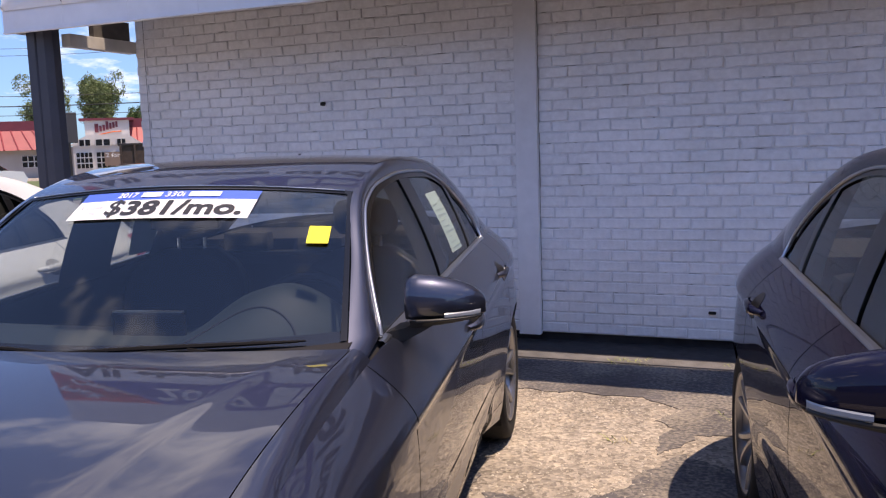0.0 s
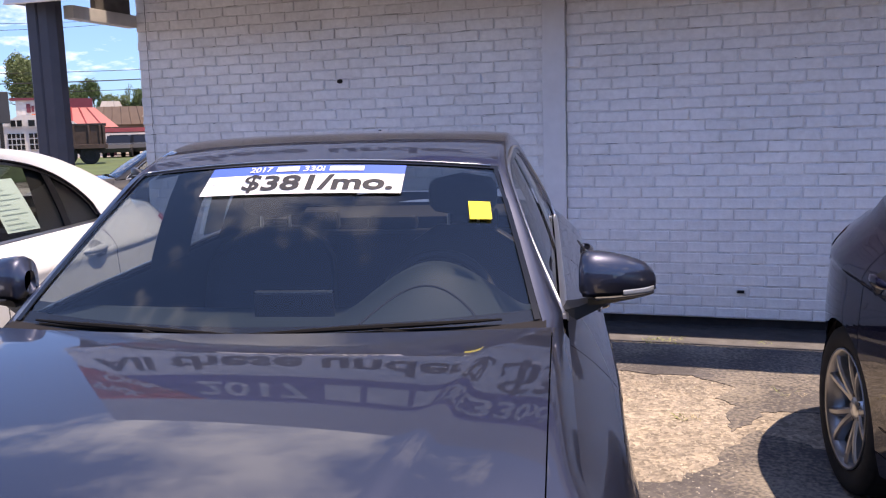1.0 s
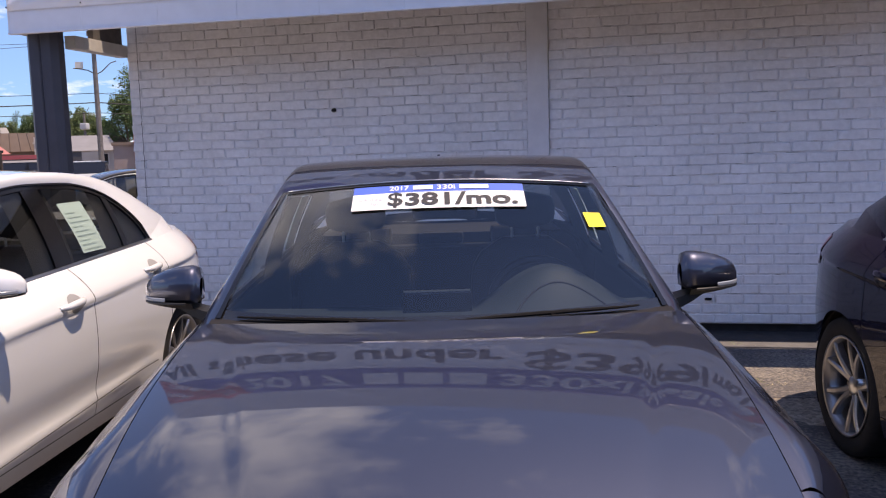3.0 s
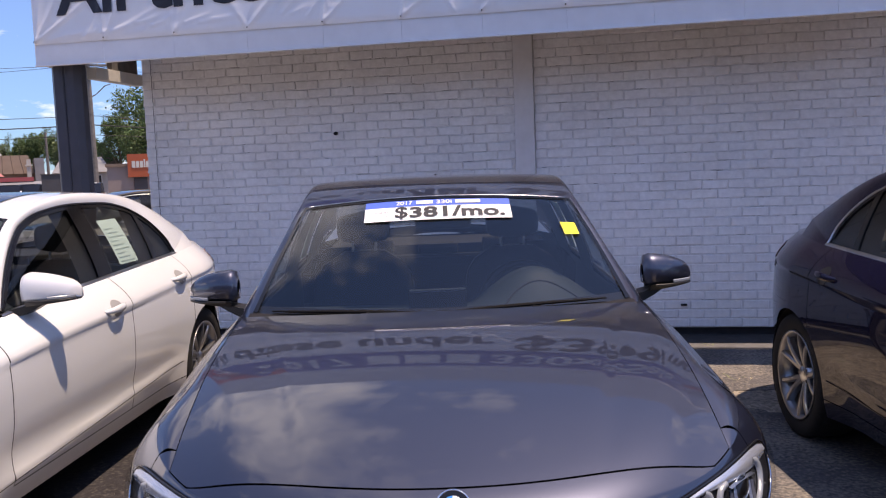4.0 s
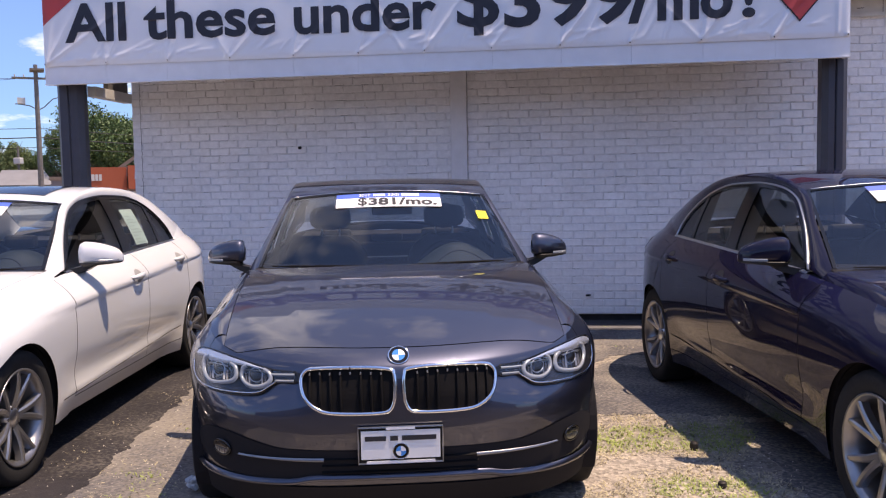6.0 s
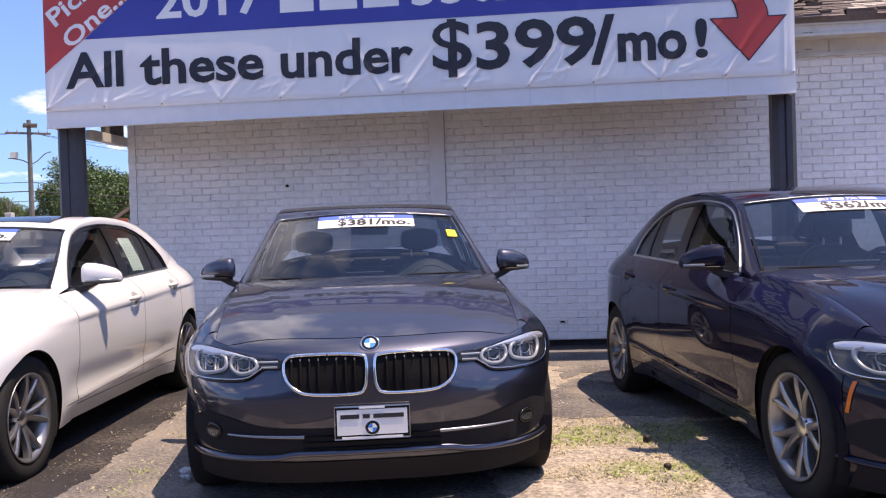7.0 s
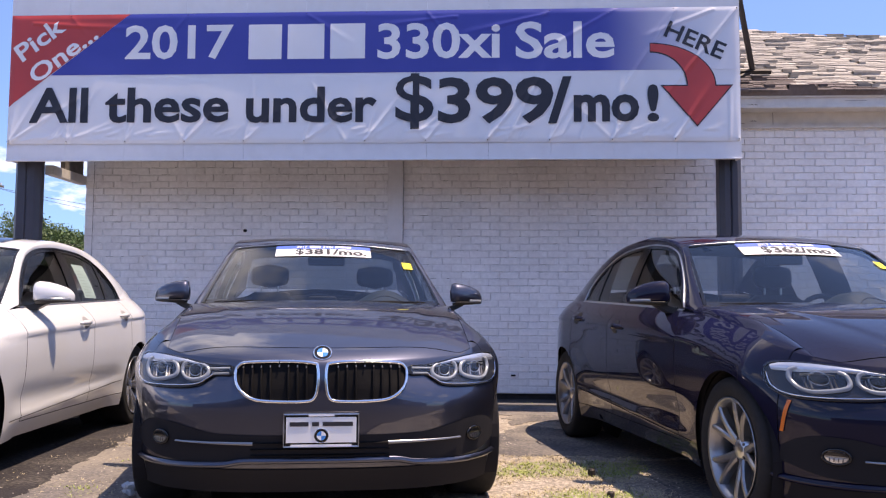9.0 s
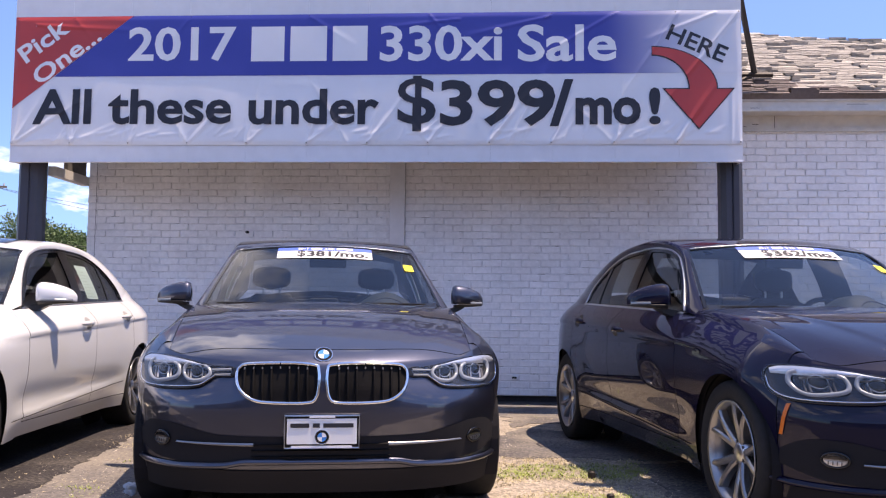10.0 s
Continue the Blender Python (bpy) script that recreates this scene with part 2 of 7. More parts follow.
def smooth_path(pts, n):
    """n points along a Catmull-Rom curve through pts, even in the control index."""
    P = [Vector(p) for p in pts]
    P = [2 * P[0] - P[1]] + P + [2 * P[-1] - P[-2]]
    out = []
    for i in range(n):
        t = i / (n - 1) * (len(pts) - 1)
        k = min(int(t), len(pts) - 2)
        f = t - k
        a, b, c, d = P[k], P[k + 1], P[k + 2], P[k + 3]
        out.append(0.5 * ((2 * b) + (c - a) * f + (2 * a - 5 * b + 4 * c - d) * f * f + (3 * b - a - 3 * c + d) * f ** 3))
    return out


def text_mesh(body, size, extrude=0.0, bold=0.0, squeeze=1.0):
    """Letters of the built-in font as a mesh in the xy plane, its origin at the baseline's start; also its width."""
    cu = bpy.data.curves.new("letters", "FONT")
    cu.body, cu.size, cu.extrude, cu.offset = body, size, extrude, bold
    cu.resolution_u = 3
    ob = bpy.data.objects.new("letters", cu)
    scene.collection.objects.link(ob)
    dg = bpy.context.evaluated_depsgraph_get()
    me = bpy.data.meshes.new_from_object(ob.evaluated_get(dg))
    bpy.data.objects.remove(ob)
    bm = bmesh.new()
    bm.from_mesh(me)
    bpy.data.meshes.remove(me)
    for v in bm.verts:
        v.co.x *= squeeze
    w = (min(v.co.x for v in bm.verts), max(v.co.x for v in bm.verts))
    h = (min(v.co.y for v in bm.verts), max(v.co.y for v in bm.verts))
    return bm, w, h


def fitted_text(body, x0, x1, z0, z1, bold=0.0):
    """Letters filling the box x0..x1, z0..z1, as a bmesh in the xz plane (y = 0)."""
    bm, w, h = text_mesh(body, 1.0, 0.0, bold)
    kx, kz = (x1 - x0) / (w[1] - w[0]), (z1 - z0) / (h[1] - h[0])
    for v in bm.verts:
        v.co = Vector((x0 + (v.co.x - w[0]) * kx, 0, z0 + (v.co.y - h[0]) * kz))
    return bm


# ---- the place: ground, wall, sign box over the cars ----
WALL_Y, WALL_X0, WALL_X1 = 6.1, -4.55, 9.0


def ground_material():
    """Old lot: pale exposed aggregate in sandy grit, with darker worn areas and fine cracks."""
    m = bpy.data.materials.new("lot")
    m.use_nodes = True
    n, l = m.node_tree.nodes, m.node_tree.links
    b = n["Principled BSDF"]
    b.inputs["Roughness"].default_value = 0.92
    b.inputs["Specular IOR Level"].default_value = 0.25
    tc = n.new("ShaderNodeTexCoord")
    vor, big, mid, fine = (n.new(k) for k in ("ShaderNodeTexVoronoi", "ShaderNodeTexNoise", "ShaderNodeTexNoise", "ShaderNodeTexNoise"))
    vor.inputs["Scale"].default_value = 55
    big.inputs["Scale"].default_value, big.inputs["Detail"].default_value = 0.9, 6
    mid.inputs["Scale"].default_value, mid.inputs["Detail"].default_value = 7, 8
    fine.inputs["Scale"].default_value, fine.inputs["Detail"].default_value = 130, 4
    for q in (vor, big, mid, fine):
        l.new(tc.outputs["Object"], q.inputs["Vector"])
    r1, r2, r3 = (n.new("ShaderNodeValToRGB") for _ in range(3))
    for r, c in ((r1, ((0.30, (0.20, 0.177, 0.155)), (0.50, (0.32, 0.280, 0.240)), (0.72, (0.42, 0.372, 0.322)))),
                 (r2, ((0.0, (0.50, 0.49, 0.48)), (0.5, (0.98, 0.98, 0.98)), (1.0, (1.55, 1.52, 1.47)))),
                 (r3, ((0.35, (0.80, 0.80, 0.80)), (0.5, (1.0, 1.0, 1.0)), (0.65, (1.12, 1.1, 1.06))))):
        els = r.color_ramp.elements
        els[0].position, els[0].color = c[0][0], (*c[0][1], 1)
        els[1].position, els[1].color = c[2][0], (*c[2][1], 1)
        e = els.new(c[1][0])
        e.color = (*c[1][1], 1)
    l.new(big.outputs["Fac"], r1.inputs[0])
    l.new(vor.outputs["Color"], r2.inputs[0])
    l.new(mid.outputs["Fac"], r3.inputs[0])
    m1, m2 = n.new("ShaderNodeMix"), n.new("ShaderNodeMix")
    for q in (m1, m2):
        q.data_type, q.blend_type = "RGBA", "MULTIPLY"
        q.inputs[0].default_value = 1.0
    l.new(r1.outputs[0], m1.inputs[6])
    l.new(r2.outputs[0], m1.inputs[7])
    l.new(m1.outputs[2], m2.inputs[6])
    l.new(r3.outputs[0], m2.inputs[7])
    l.new(m2.outputs[2], b.inputs["Base Color"])
    bp, add = n.new("ShaderNodeBump"), n.new("ShaderNodeMath")
    add.operation = "ADD"
    l.new(vor.outputs["Distance"], add.inputs[0])
    l.new(fine.outputs["Fac"], add.inputs[1])
    bp.inputs["Strength"].default_value, bp.inputs["Distance"].default_value = 0.42, 0.012
    l.new(add.outputs[0], bp.inputs["Height"])
    l.new(bp.outputs[0], b.inputs["Normal"])
    return m


M["lot"] = ground_material()


def dusty_asphalt(name, low, high, cover, base=(0.098, 0.092, 0.096)):
    """Old asphalt with sandy dust lying on it in drifts."""
    m = mat(name, base, 0.9, grain=0.35, scale=22, bump=0.5, bscale=150, spec=0.25)
    n, l = m.node_tree.nodes, m.node_tree.links
    b = n["Principled BSDF"]
    under = b.inputs["Base Color"].links[0].from_socket
    tc, ns, n2, ad, mr, mx = n.new("ShaderNodeTexCoord"), n.new("ShaderNodeTexNoise"), n.new("ShaderNodeTexNoise"), n.new("ShaderNodeMath"), n.new("ShaderNodeMapRange"), n.new("ShaderNodeMix")
    ns.inputs["Scale"].default_value, ns.inputs["Detail"].default_value = 1.7, 8
    n2.inputs["Scale"].default_value, n2.inputs["Detail"].default_value = 45.0, 3
    ad.operation, mx.data_type = "ADD", "RGBA"
    mr.inputs[1].default_value, mr.inputs[2].default_value, mr.inputs[4].default_value = low, high, cover
    mx.inputs[7].default_value = (0.34, 0.30, 0.25, 1)
    for q in (ns, n2):
        l.new(tc.outputs["Object"], q.inputs["Vector"])
    l.new(ns.outputs["Fac"], ad.inputs[0])
    l.new(n2.outputs["Fac"], ad.inputs[1])
    l.new(ad.outputs[0], mr.inputs[0])
    l.new(mr.outputs[0], mx.inputs[0])
    l.new(under, mx.inputs[6])
    l.new(mx.outputs[2], b.inputs["Base Color"])
    return m


M["asphalt"] = dusty_asphalt("asphalt", 0.92, 1.25, 0.75)
# much darker mix that stands in for shade under a car
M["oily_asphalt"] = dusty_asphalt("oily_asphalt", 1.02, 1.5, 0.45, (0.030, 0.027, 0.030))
M["lane_asphalt"] = dusty_asphalt("lane_asphalt", 1.05, 1.5, 0.4, (0.075, 0.070, 0.074))
M["worn_asphalt"] = dusty_asphalt("worn_asphalt", 0.78, 1.18, 0.62)
M["grass"] = mat("grass", (0.22, 0.26, 0.075), 0.7, grain=0.3, scale=9, spread=0.4)
M["dry_grass"] = mat("dry_grass", (0.38, 0.325, 0.215), 0.8, grain=0.3, scale=9, spread=0.4)
M["pebble"] = mat("pebble", (0.38, 0.34, 0.29), 0.85, grain=0.3, scale=30, spread=0.6)
M["kerb"] = mat("kerb", (0.12, 0.115, 0.115), 0.9, grain=0.35, scale=9, bump=0.4, bscale=60)

bm = bmesh.new()
gx = [-900, -60, -20] + [round(-8 + 0.25 * i, 3) for i in range(65)] + [20, 60, 900]
gy = [-900, -60, -20] + [round(-6 + 0.25 * i, 3) for i in range(50)] + [20, 60, 900]
grid(bm, [[(x, y, 0 if abs(x) > 7.5 or y < -5 or y > 5.5 else 0.0022 * noise.noise((x * 0.7, y * 0.7, 3.0)) - 0.0016) for x in gx] for y in gy])
for f in bm.faces:
    if f.normal.z < 0:
        f.normal_flip()
bmesh.ops.recalc_face_normals(bm, faces=bm.faces)
ground = tagged(finish("ground", bm, "lot", smooth=True), "worn lot of pale exposed aggregate and sandy grit", "ground", kind="structure")


def ragged(name, pts, z, material, label, seed, amp=0.07, step=0.035, kind="structure", category="ground"):
    """A flat patch with a broken edge."""
    P = [Vector((x, y, 0)) for x, y in pts]
    out = []
    for i, p in enumerate(P):
        q = P[(i + 1) % len(P)]
        k = max(1, int((q - p).length / step))
        for j in range(k):
            c = p.lerp(q, j / k)
            out.append((c.x + amp * noise.noise((c.x * 5, c.y * 5, seed)) + 0.5 * amp * noise.noise((c.x * 19, c.y * 19, seed)) + 0.3 * amp * noise.noise((c.x * 47, c.y * 47, seed)),
                        c.y + amp * noise.noise((c.x * 5 + 40, c.y * 5, seed)) + 0.5 * amp * noise.noise((c.x * 19 + 9, c.y * 19, seed)) + 0.3 * amp * noise.noise((c.x * 47 + 9, c.y * 47, seed))))
    bm = bmesh.new()
    vs = [bm.verts.new((x, y, z)) for x, y in out]
    f = bm.faces.new(vs)
    if f.normal.z < 0:
        f.normal_flip()
    ext = bmesh.ops.extrude_face_region(bm, geom=[f])
    for v in [g for g in ext["geom"] if isinstance(g, bmesh.types.BMVert)]:
        v.co.z -= z + 0.03
    bmesh.ops.triangulate(bm, faces=bm.faces)
    bmesh.ops.recalc_face_normals(bm, faces=bm.faces)
    return tagged(finish(name, bm, material), label, category, kind=kind)


ragged("pavement_1", [(-7.5, 4.86), (-0.5, 4.84), (0.02, 4.88), (0.22, 4.72), (0.20, 4.25), (0.24, 3.95), (0.36, 4.28), (0.62, 4.36), (2.2, 4.5), (7.5, 4.7), (7.5, 6.12), (-7.5, 6.12)], 0.0022, "asphalt", "dark patched asphalt strip along the wall", 1.0)
ragged("pavement_2", [(0.22, 3.75), (0.34, 3.95), (0.9, 3.7), (2.9, 3.9), (3.0, 2.5), (0.85, 2.42), (0.62, 2.50), (0.30, 2.42), (-0.3, 2.5), (-0.4, 3.3), (0.05, 3.30)], 0.0018, "asphalt", "square dark asphalt repair between the cars", 2.0)
ragged("pavement_3", [(0.98, 2.3), (2.9, 2.4), (2.95, -0.25), (1.2, -0.25), (1.05, 0.3)], 0.0026, "asphalt", "dark asphalt under the parked car", 3.0)
ragged("pavement_4", [(-1.75, 4.5), (-0.7, 4.5), (-0.3, 2.4), (-0.15, 0.4), (-1.55, 0.35)], 0.0034, "asphalt", "dark asphalt under the grey car", 4.0)

ragged("pavement_6", [(-40, -60), (40, -60), (40, -0.5), (4.0, -0.45), (1.0, -0.55), (-2.0, -0.5), (-6.0, -0.55), (-40, -0.5)], 0.0042, "lane_asphalt", "dark asphalt drive lane in front of the cars", 6.0, 0.06, 0.25)
ragged("pavement_7", [(-3.6, 4.7), (-1.5, 4.6), (-1.35, 2.0), (-1.2, 0.3), (-1.4, -0.55), (-3.6, -0.55)], 0.0014, "worn_asphalt", "worn dusty asphalt between the white and grey cars", 7.0)
# the white car's ground shade, painted as a patch of darker asphalt
ragged("pavement_8", [(-3.6, 4.65), (-2.78, 4.6), (-2.66, 3.2), (-2.38, 1.2), (-2.20, -0.5), (-3.6, -0.5)], 0.0030, "oily_asphalt", "asphalt under the white car, darkened for its shade", 8.0)
ragged("pavement_5", [(-7.5, 5.74), (7.5, 5.74), (7.5, 6.145), (-7.5, 6.145)], 0.008, "foundation", "dark ground strip at the foot of the wall", 5.0, 0.02)
bm = bmesh.new()
box(bm, -7.5, 5.58, -0.05, 7.5, 5.74, 0.012, 0.004)
finish("kerb", bm, "kerb")
tagged(bpy.data.objects["kerb"], "flush concrete edging along the wall", "kerb", kind="structure")

wall = new("wall_south")
tagged(wall, "white-painted brick side wall of the building", "wall", kind="structure")
boxed("backing", "mortar", (WALL_X0, WALL_Y + 0.004, 0.075, WALL_X1, WALL_Y + 0.3, 3.02), wall)
boxed("foundation", "foundation", (WALL_X0 + 0.02, WALL_Y + 0.05, -0.05, WALL_X1, WALL_Y + 0.3, 0.075), wall, "dark base course")
boxed("pilaster", "white_trim", (-1.095, WALL_Y - 0.05, 0.06, -0.93, WALL_Y + 0.004, 3.0), wall, "plain white painted pilaster", 0.004)
boxed("joint", "joint_grime", (-0.9280, WALL_Y - 0.008, 0.09, -0.9252, WALL_Y + 0.004, 2.98), wall, "open dark joint beside the pilaster")
boxed("wall_return", "mortar", (WALL_X0, WALL_Y + 0.3, 0, WALL_X0 + 0.3, 14.0, 3.02), wall)
boxed("wall_back", "mortar", (WALL_X0, 14.0, 0, WALL_X1, 14.3, 3.02), wall)
bm = bmesh.new()
pts = [(-4.452 + 0.009 * noise.noise((0, 0, i * 0.9)), 1.05 + 1.85 * i / 60) for i in range(61)]
grid(bm, [[(x - 0.0022, WALL_Y - 0.0145, z), (x + 0.0022, WALL_Y - 0.0145, z)] for x, z in pts])
part("crack", bm, "foundation", wall, "open vertical crack near the corner")

# eaves and roof of the building
roof = tagged(new("roof"), "weathered shingle roof with loose and missing shingles", "roof", kind="structure")
boxed("frieze_board", "eaves", (WALL_X0 - 0.05, WALL_Y - 0.03, 2.985, WALL_X1, WALL_Y + 0.02, 3.14), roof, "white board with peeling paint")
boxed("frieze_lip", "eaves", (WALL_X0 - 0.05, WALL_Y - 0.055, 2.965, WALL_X1, WALL_Y - 0.03, 3.0), roof)
boxed("soffit", "eaves", (WALL_X0 - 0.1, 5.80, 3.14, WALL_X1, WALL_Y + 0.02, 3.165), roof)
boxed("gutter_board", "eaves", (WALL_X0 - 0.1, 5.765, 3.13, WALL_X1, 5.80, 3.29), roof, "white eaves board with peeling paint")
boxed("gutter_lip", "eaves", (WALL_X0 - 0.1, 5.735, 3.225, WALL_X1, 5.765, 3.278), roof, bevel=0.006)
boxed("frieze_moulding", "eaves", (WALL_X0 - 0.1, 5.75, 3.118, WALL_X1, 5.765, 3.150), roof, bevel=0.006)
RIDGE_Y, RIDGE_Z, EAVE_Y, EAVE_Z = 8.35, 4.83, 5.70, 3.285
ROOF_S = (RIDGE_Z - EAVE_Z) / (RIDGE_Y - EAVE_Y)
def on_slope(x, z, up=0.0):
    """A point of the front slope at height z."""
    return (x, EAVE_Y + (z - EAVE_Z) / ROOF_S - 0.5 * up, z + 0.86 * up)


TOP = [(WALL_X0 - 0.15, RIDGE_Z + 0.04), (2.4, RIDGE_Z + 0.04), (2.95, RIDGE_Z), (3.5, RIDGE_Z - 0.10), (4.2, RIDGE_Z - 0.27), (4.6, RIDGE_Z - 0.29), (WALL_X1, RIDGE_Z - 0.30)]
bm = bmesh.new()
grid(bm, [[on_slope(x, EAVE_Z), on_slope(x, z), (x, 14.6, 3.1), (x, 14.6, 3.0), on_slope(x, z, -0.05), on_slope(x, EAVE_Z, -0.05)] for x, z in TOP], True)
bmesh.ops.recalc_face_normals(bm, faces=bm.faces)
part("roof_deck", bm, "shingle", roof, "bare dark felt under the shingles")
for x0, z0, w, h in ((2.75, 3.152, 0.10, 0.010), (2.62, 3.215, 0.05, 0.012), (3.55, 3.262, 0.09, 0.014), (3.75, 3.19, 0.22, 0.006), (2.66, 3.02, 0.14, 0.009), (2.86, 3.045, 0.07, 0.012), (4.7, 3.24, 0.12, 0.01)):
    bm = bmesh.new()
    y = 5.732 if z0 > 3.22 else (5.762 if z0 > 3.14 else WALL_Y - 0.033)
    n = 9
    grid(bm, [[(x0 + w * i / n, y, z0 + h * noise.noise((x0 * 9 + i * 0.8, 1, 2))), (x0 + w * i / n, y, z0 + h * (0.6 + 0.8 * noise.noise((x0 * 7 + i * 0.9, 5, 2))))] for i in range(n + 1)])
    part("peeled_paint", bm, "wood_dark", roof, "bare wood where paint has peeled")
for x in (3.1, 4.35, 5.7):
    boxed("board_joint", "shell", (x, WALL_Y - 0.032, 3.0, x + 0.005, WALL_Y - 0.029, 3.135), roof)

# the box sign on two posts
FAS_Y, FAS_X0, FAS_X1, SIGN_D, SIGN_Z0, SIGN_Z1 = 5.0, -4.86, 2.46, 0.5, 2.455, 4.62
sign = tagged(new("sign_box"), "long white sheet-metal box sign on two dark posts", "sign")
npan = 12
for i in range(npan):
    x0 = FAS_X0 + (FAS_X1 - FAS_X0) * i / npan
    x1 = FAS_X0 + (FAS_X1 - FAS_X0) * (i + 1) / npan
    boxed("panel", "fascia", (x0 + 0.0006, FAS_Y, SIGN_Z0, x1 - 0.0006, FAS_Y + 0.02, SIGN_Z1), sign, bevel=0.0012)
boxed("core", "steel_dark", (FAS_X0 + 0.01, FAS_Y + 0.021, SIGN_Z0 + 0.08, FAS_X1 - 0.01, FAS_Y + SIGN_D - 0.02, SIGN_Z1 - 0.01), sign)
boxed("end_panel", "fascia", (FAS_X0, FAS_Y + 0.02, SIGN_Z0, FAS_X0 + 0.01, FAS_Y + SIGN_D, SIGN_Z1), sign)
boxed("end_panel", "fascia", (FAS_X1 - 0.01, FAS_Y + 0.02, SIGN_Z0, FAS_X1, FAS_Y + SIGN_D, SIGN_Z1), sign)
boxed("drip_edge", "fascia", (FAS_X0, FAS_Y - 0.012, SIGN_Z0 - 0.012, FAS_X1, FAS_Y + 0.03, SIGN_Z0), sign, bevel=0.003)
for x0, x1, y1 in ((-4.885, -4.615, 5.35), (2.30, 2.515, 5.40)):
    bm = bmesh.new()
    y0 = 5.19
    cx = (x0 + x1) / 2
    ch = 0.045
    prof = [(x0, y0 + ch), (x0 + ch, y0), (cx - 0.012, y0), (cx, y0 + 0.014), (cx + 0.012, y0), (x1 - ch, y0), (x1, y0 + ch), (x1, y1 - ch), (x1 - ch, y1), (x0 + ch, y1), (x0, y1 - ch)]
    grid(bm, [[(x, y, z) for x, y in prof] for z in (0.0, 1.3, 2.6)], True)
    bmesh.ops.recalc_face_normals(bm, faces=bm.faces)
    part("post", bm, "post", sign, "dark painted steel post with chamfered corners")
    boxed("post_plate", "post", (x0 - 0.04, y0 - 0.04, 0.0, x1 + 0.04, y1 + 0.04, 0.015), sign)
for x in (-4.60,):
    boxed("tie_beam", "soffit", (x - 0.035, 5.345, 2.362, x + 0.055, WALL_Y - 0.002, 2.462), sign, "grey painted beam back to the wall", 0.004)
    boxed("joist", "wood_dark", (x - 0.01, 5.62, 2.464, x + 0.04, WALL_Y - 0.06, 2.62), sign)
boxed("ledger", "wood_dark", (-4.50, 5.95, 2.64, 2.3, WALL_Y - 0.055, 2.80), sign)
# steel stay from the sign's end down to the roof
bm = bmesh.new()
for a, b, w in (((2.475, 5.14, 4.25), (2.80, 5.74, 3.50), 0.03), ((2.46, 5.72, 3.50), (2.98, 5.72, 3.50), 0.03), ((2.46, 5.60, 3.36), (2.76, 5.72, 3.485), 0.02)):
    tube(bm, [a, b], w, 4)
part("stay", bm, "steel_dark", sign, "rusty steel stay")


# ---- the vinyl banner ----
BX0, BX1, BZ0, BZ1 = -4.85, 2.45, 2.615, 3.945
GROMMETS = [BX0 + 0.02 + (BX1 - BX0 - 0.04) * i / 12 for i in range(13)]
rng = random.Random(5)
FOLDS = []
for i, gx in enumerate(GROMMETS):
    for _ in range(4):
        a = rng.uniform(0.25, 1.5) * (1 if rng.random() < 0.75 else -1)
        FOLDS.append((gx, BZ0 + 0.02, math.cos(abs(a)) * (1 if a > 0 else -1), math.sin(abs(a)), rng.uniform(0.15, 0.8), rng.uniform(0.004, 0.012), rng.uniform(0.012, 0.026)))
    if i % 2:
        a = rng.uniform(0.3, 0.9)
        FOLDS.append((gx, BZ1 - 0.02, math.cos(a) * rng.choice((-1, 1)), -math.sin(a), rng.uniform(0.3, 0.7), rng.uniform(0.004, 0.009), 0.018))
for _ in range(46):
    # loose creases low on the cloth
    a = rng.choice((rng.uniform(0.05, 0.4), rng.uniform(0.7, 1.3)))
    FOLDS.append((rng.uniform(BX0 + 0.1, BX1 - 0.3), BZ0 + rng.uniform(0.02, 0.16), math.cos(a), math.sin(a), rng.uniform(0.12, 0.4), rng.uniform(0.004, 0.010), rng.uniform(0.011, 0.018)))
# long pulls from the sign's far top corner and along the top hem
for gx, gz, ax, az, ln, amp, w in ((BX1 - 0.02, BZ1 - 0.02, -0.62, -0.78, 1.35, 0.016, 0.016), (BX1 - 0.25, BZ1 - 0.03, -0.93, -0.37, 0.75, 0.014, 0.016), (1.85, BZ1 - 0.02, -0.55, -0.83, 1.2, 0.011, 0.018), (1.25, BZ1 - 0.02, -0.86, -0.5, 1.0, 0.010, 0.016),
                                   (0.6, BZ1 - 0.05, -0.97, -0.22, 0.9, 0.012, 0.015), (-0.3, BZ1 - 0.07, -0.99, -0.10, 0.8, 0.012, 0.014), (0.2, BZ0 + 0.02, 0.45, 0.89, 1.1, 0.010, 0.02), (1.25, BZ0 + 0.02, 0.10, 0.99, 0.7, 0.010, 0.018),
                                   (2.35, BZ0 + 0.02, 0.02, 1.0, 0.6, 0.012, 0.016), (-4.83, BZ0 + 0.02, 0.85, 0.53, 0.95, 0.014, 0.018), (-4.6, BZ1 - 0.09, 1.0, -0.06, 1.1, 0.012, 0.018), (-1.4, BZ0 + 0.02, -0.5, 0.86, 0.9, 0.010, 0.018)):
    FOLDS.append((gx, gz, ax, az, ln, amp, w))


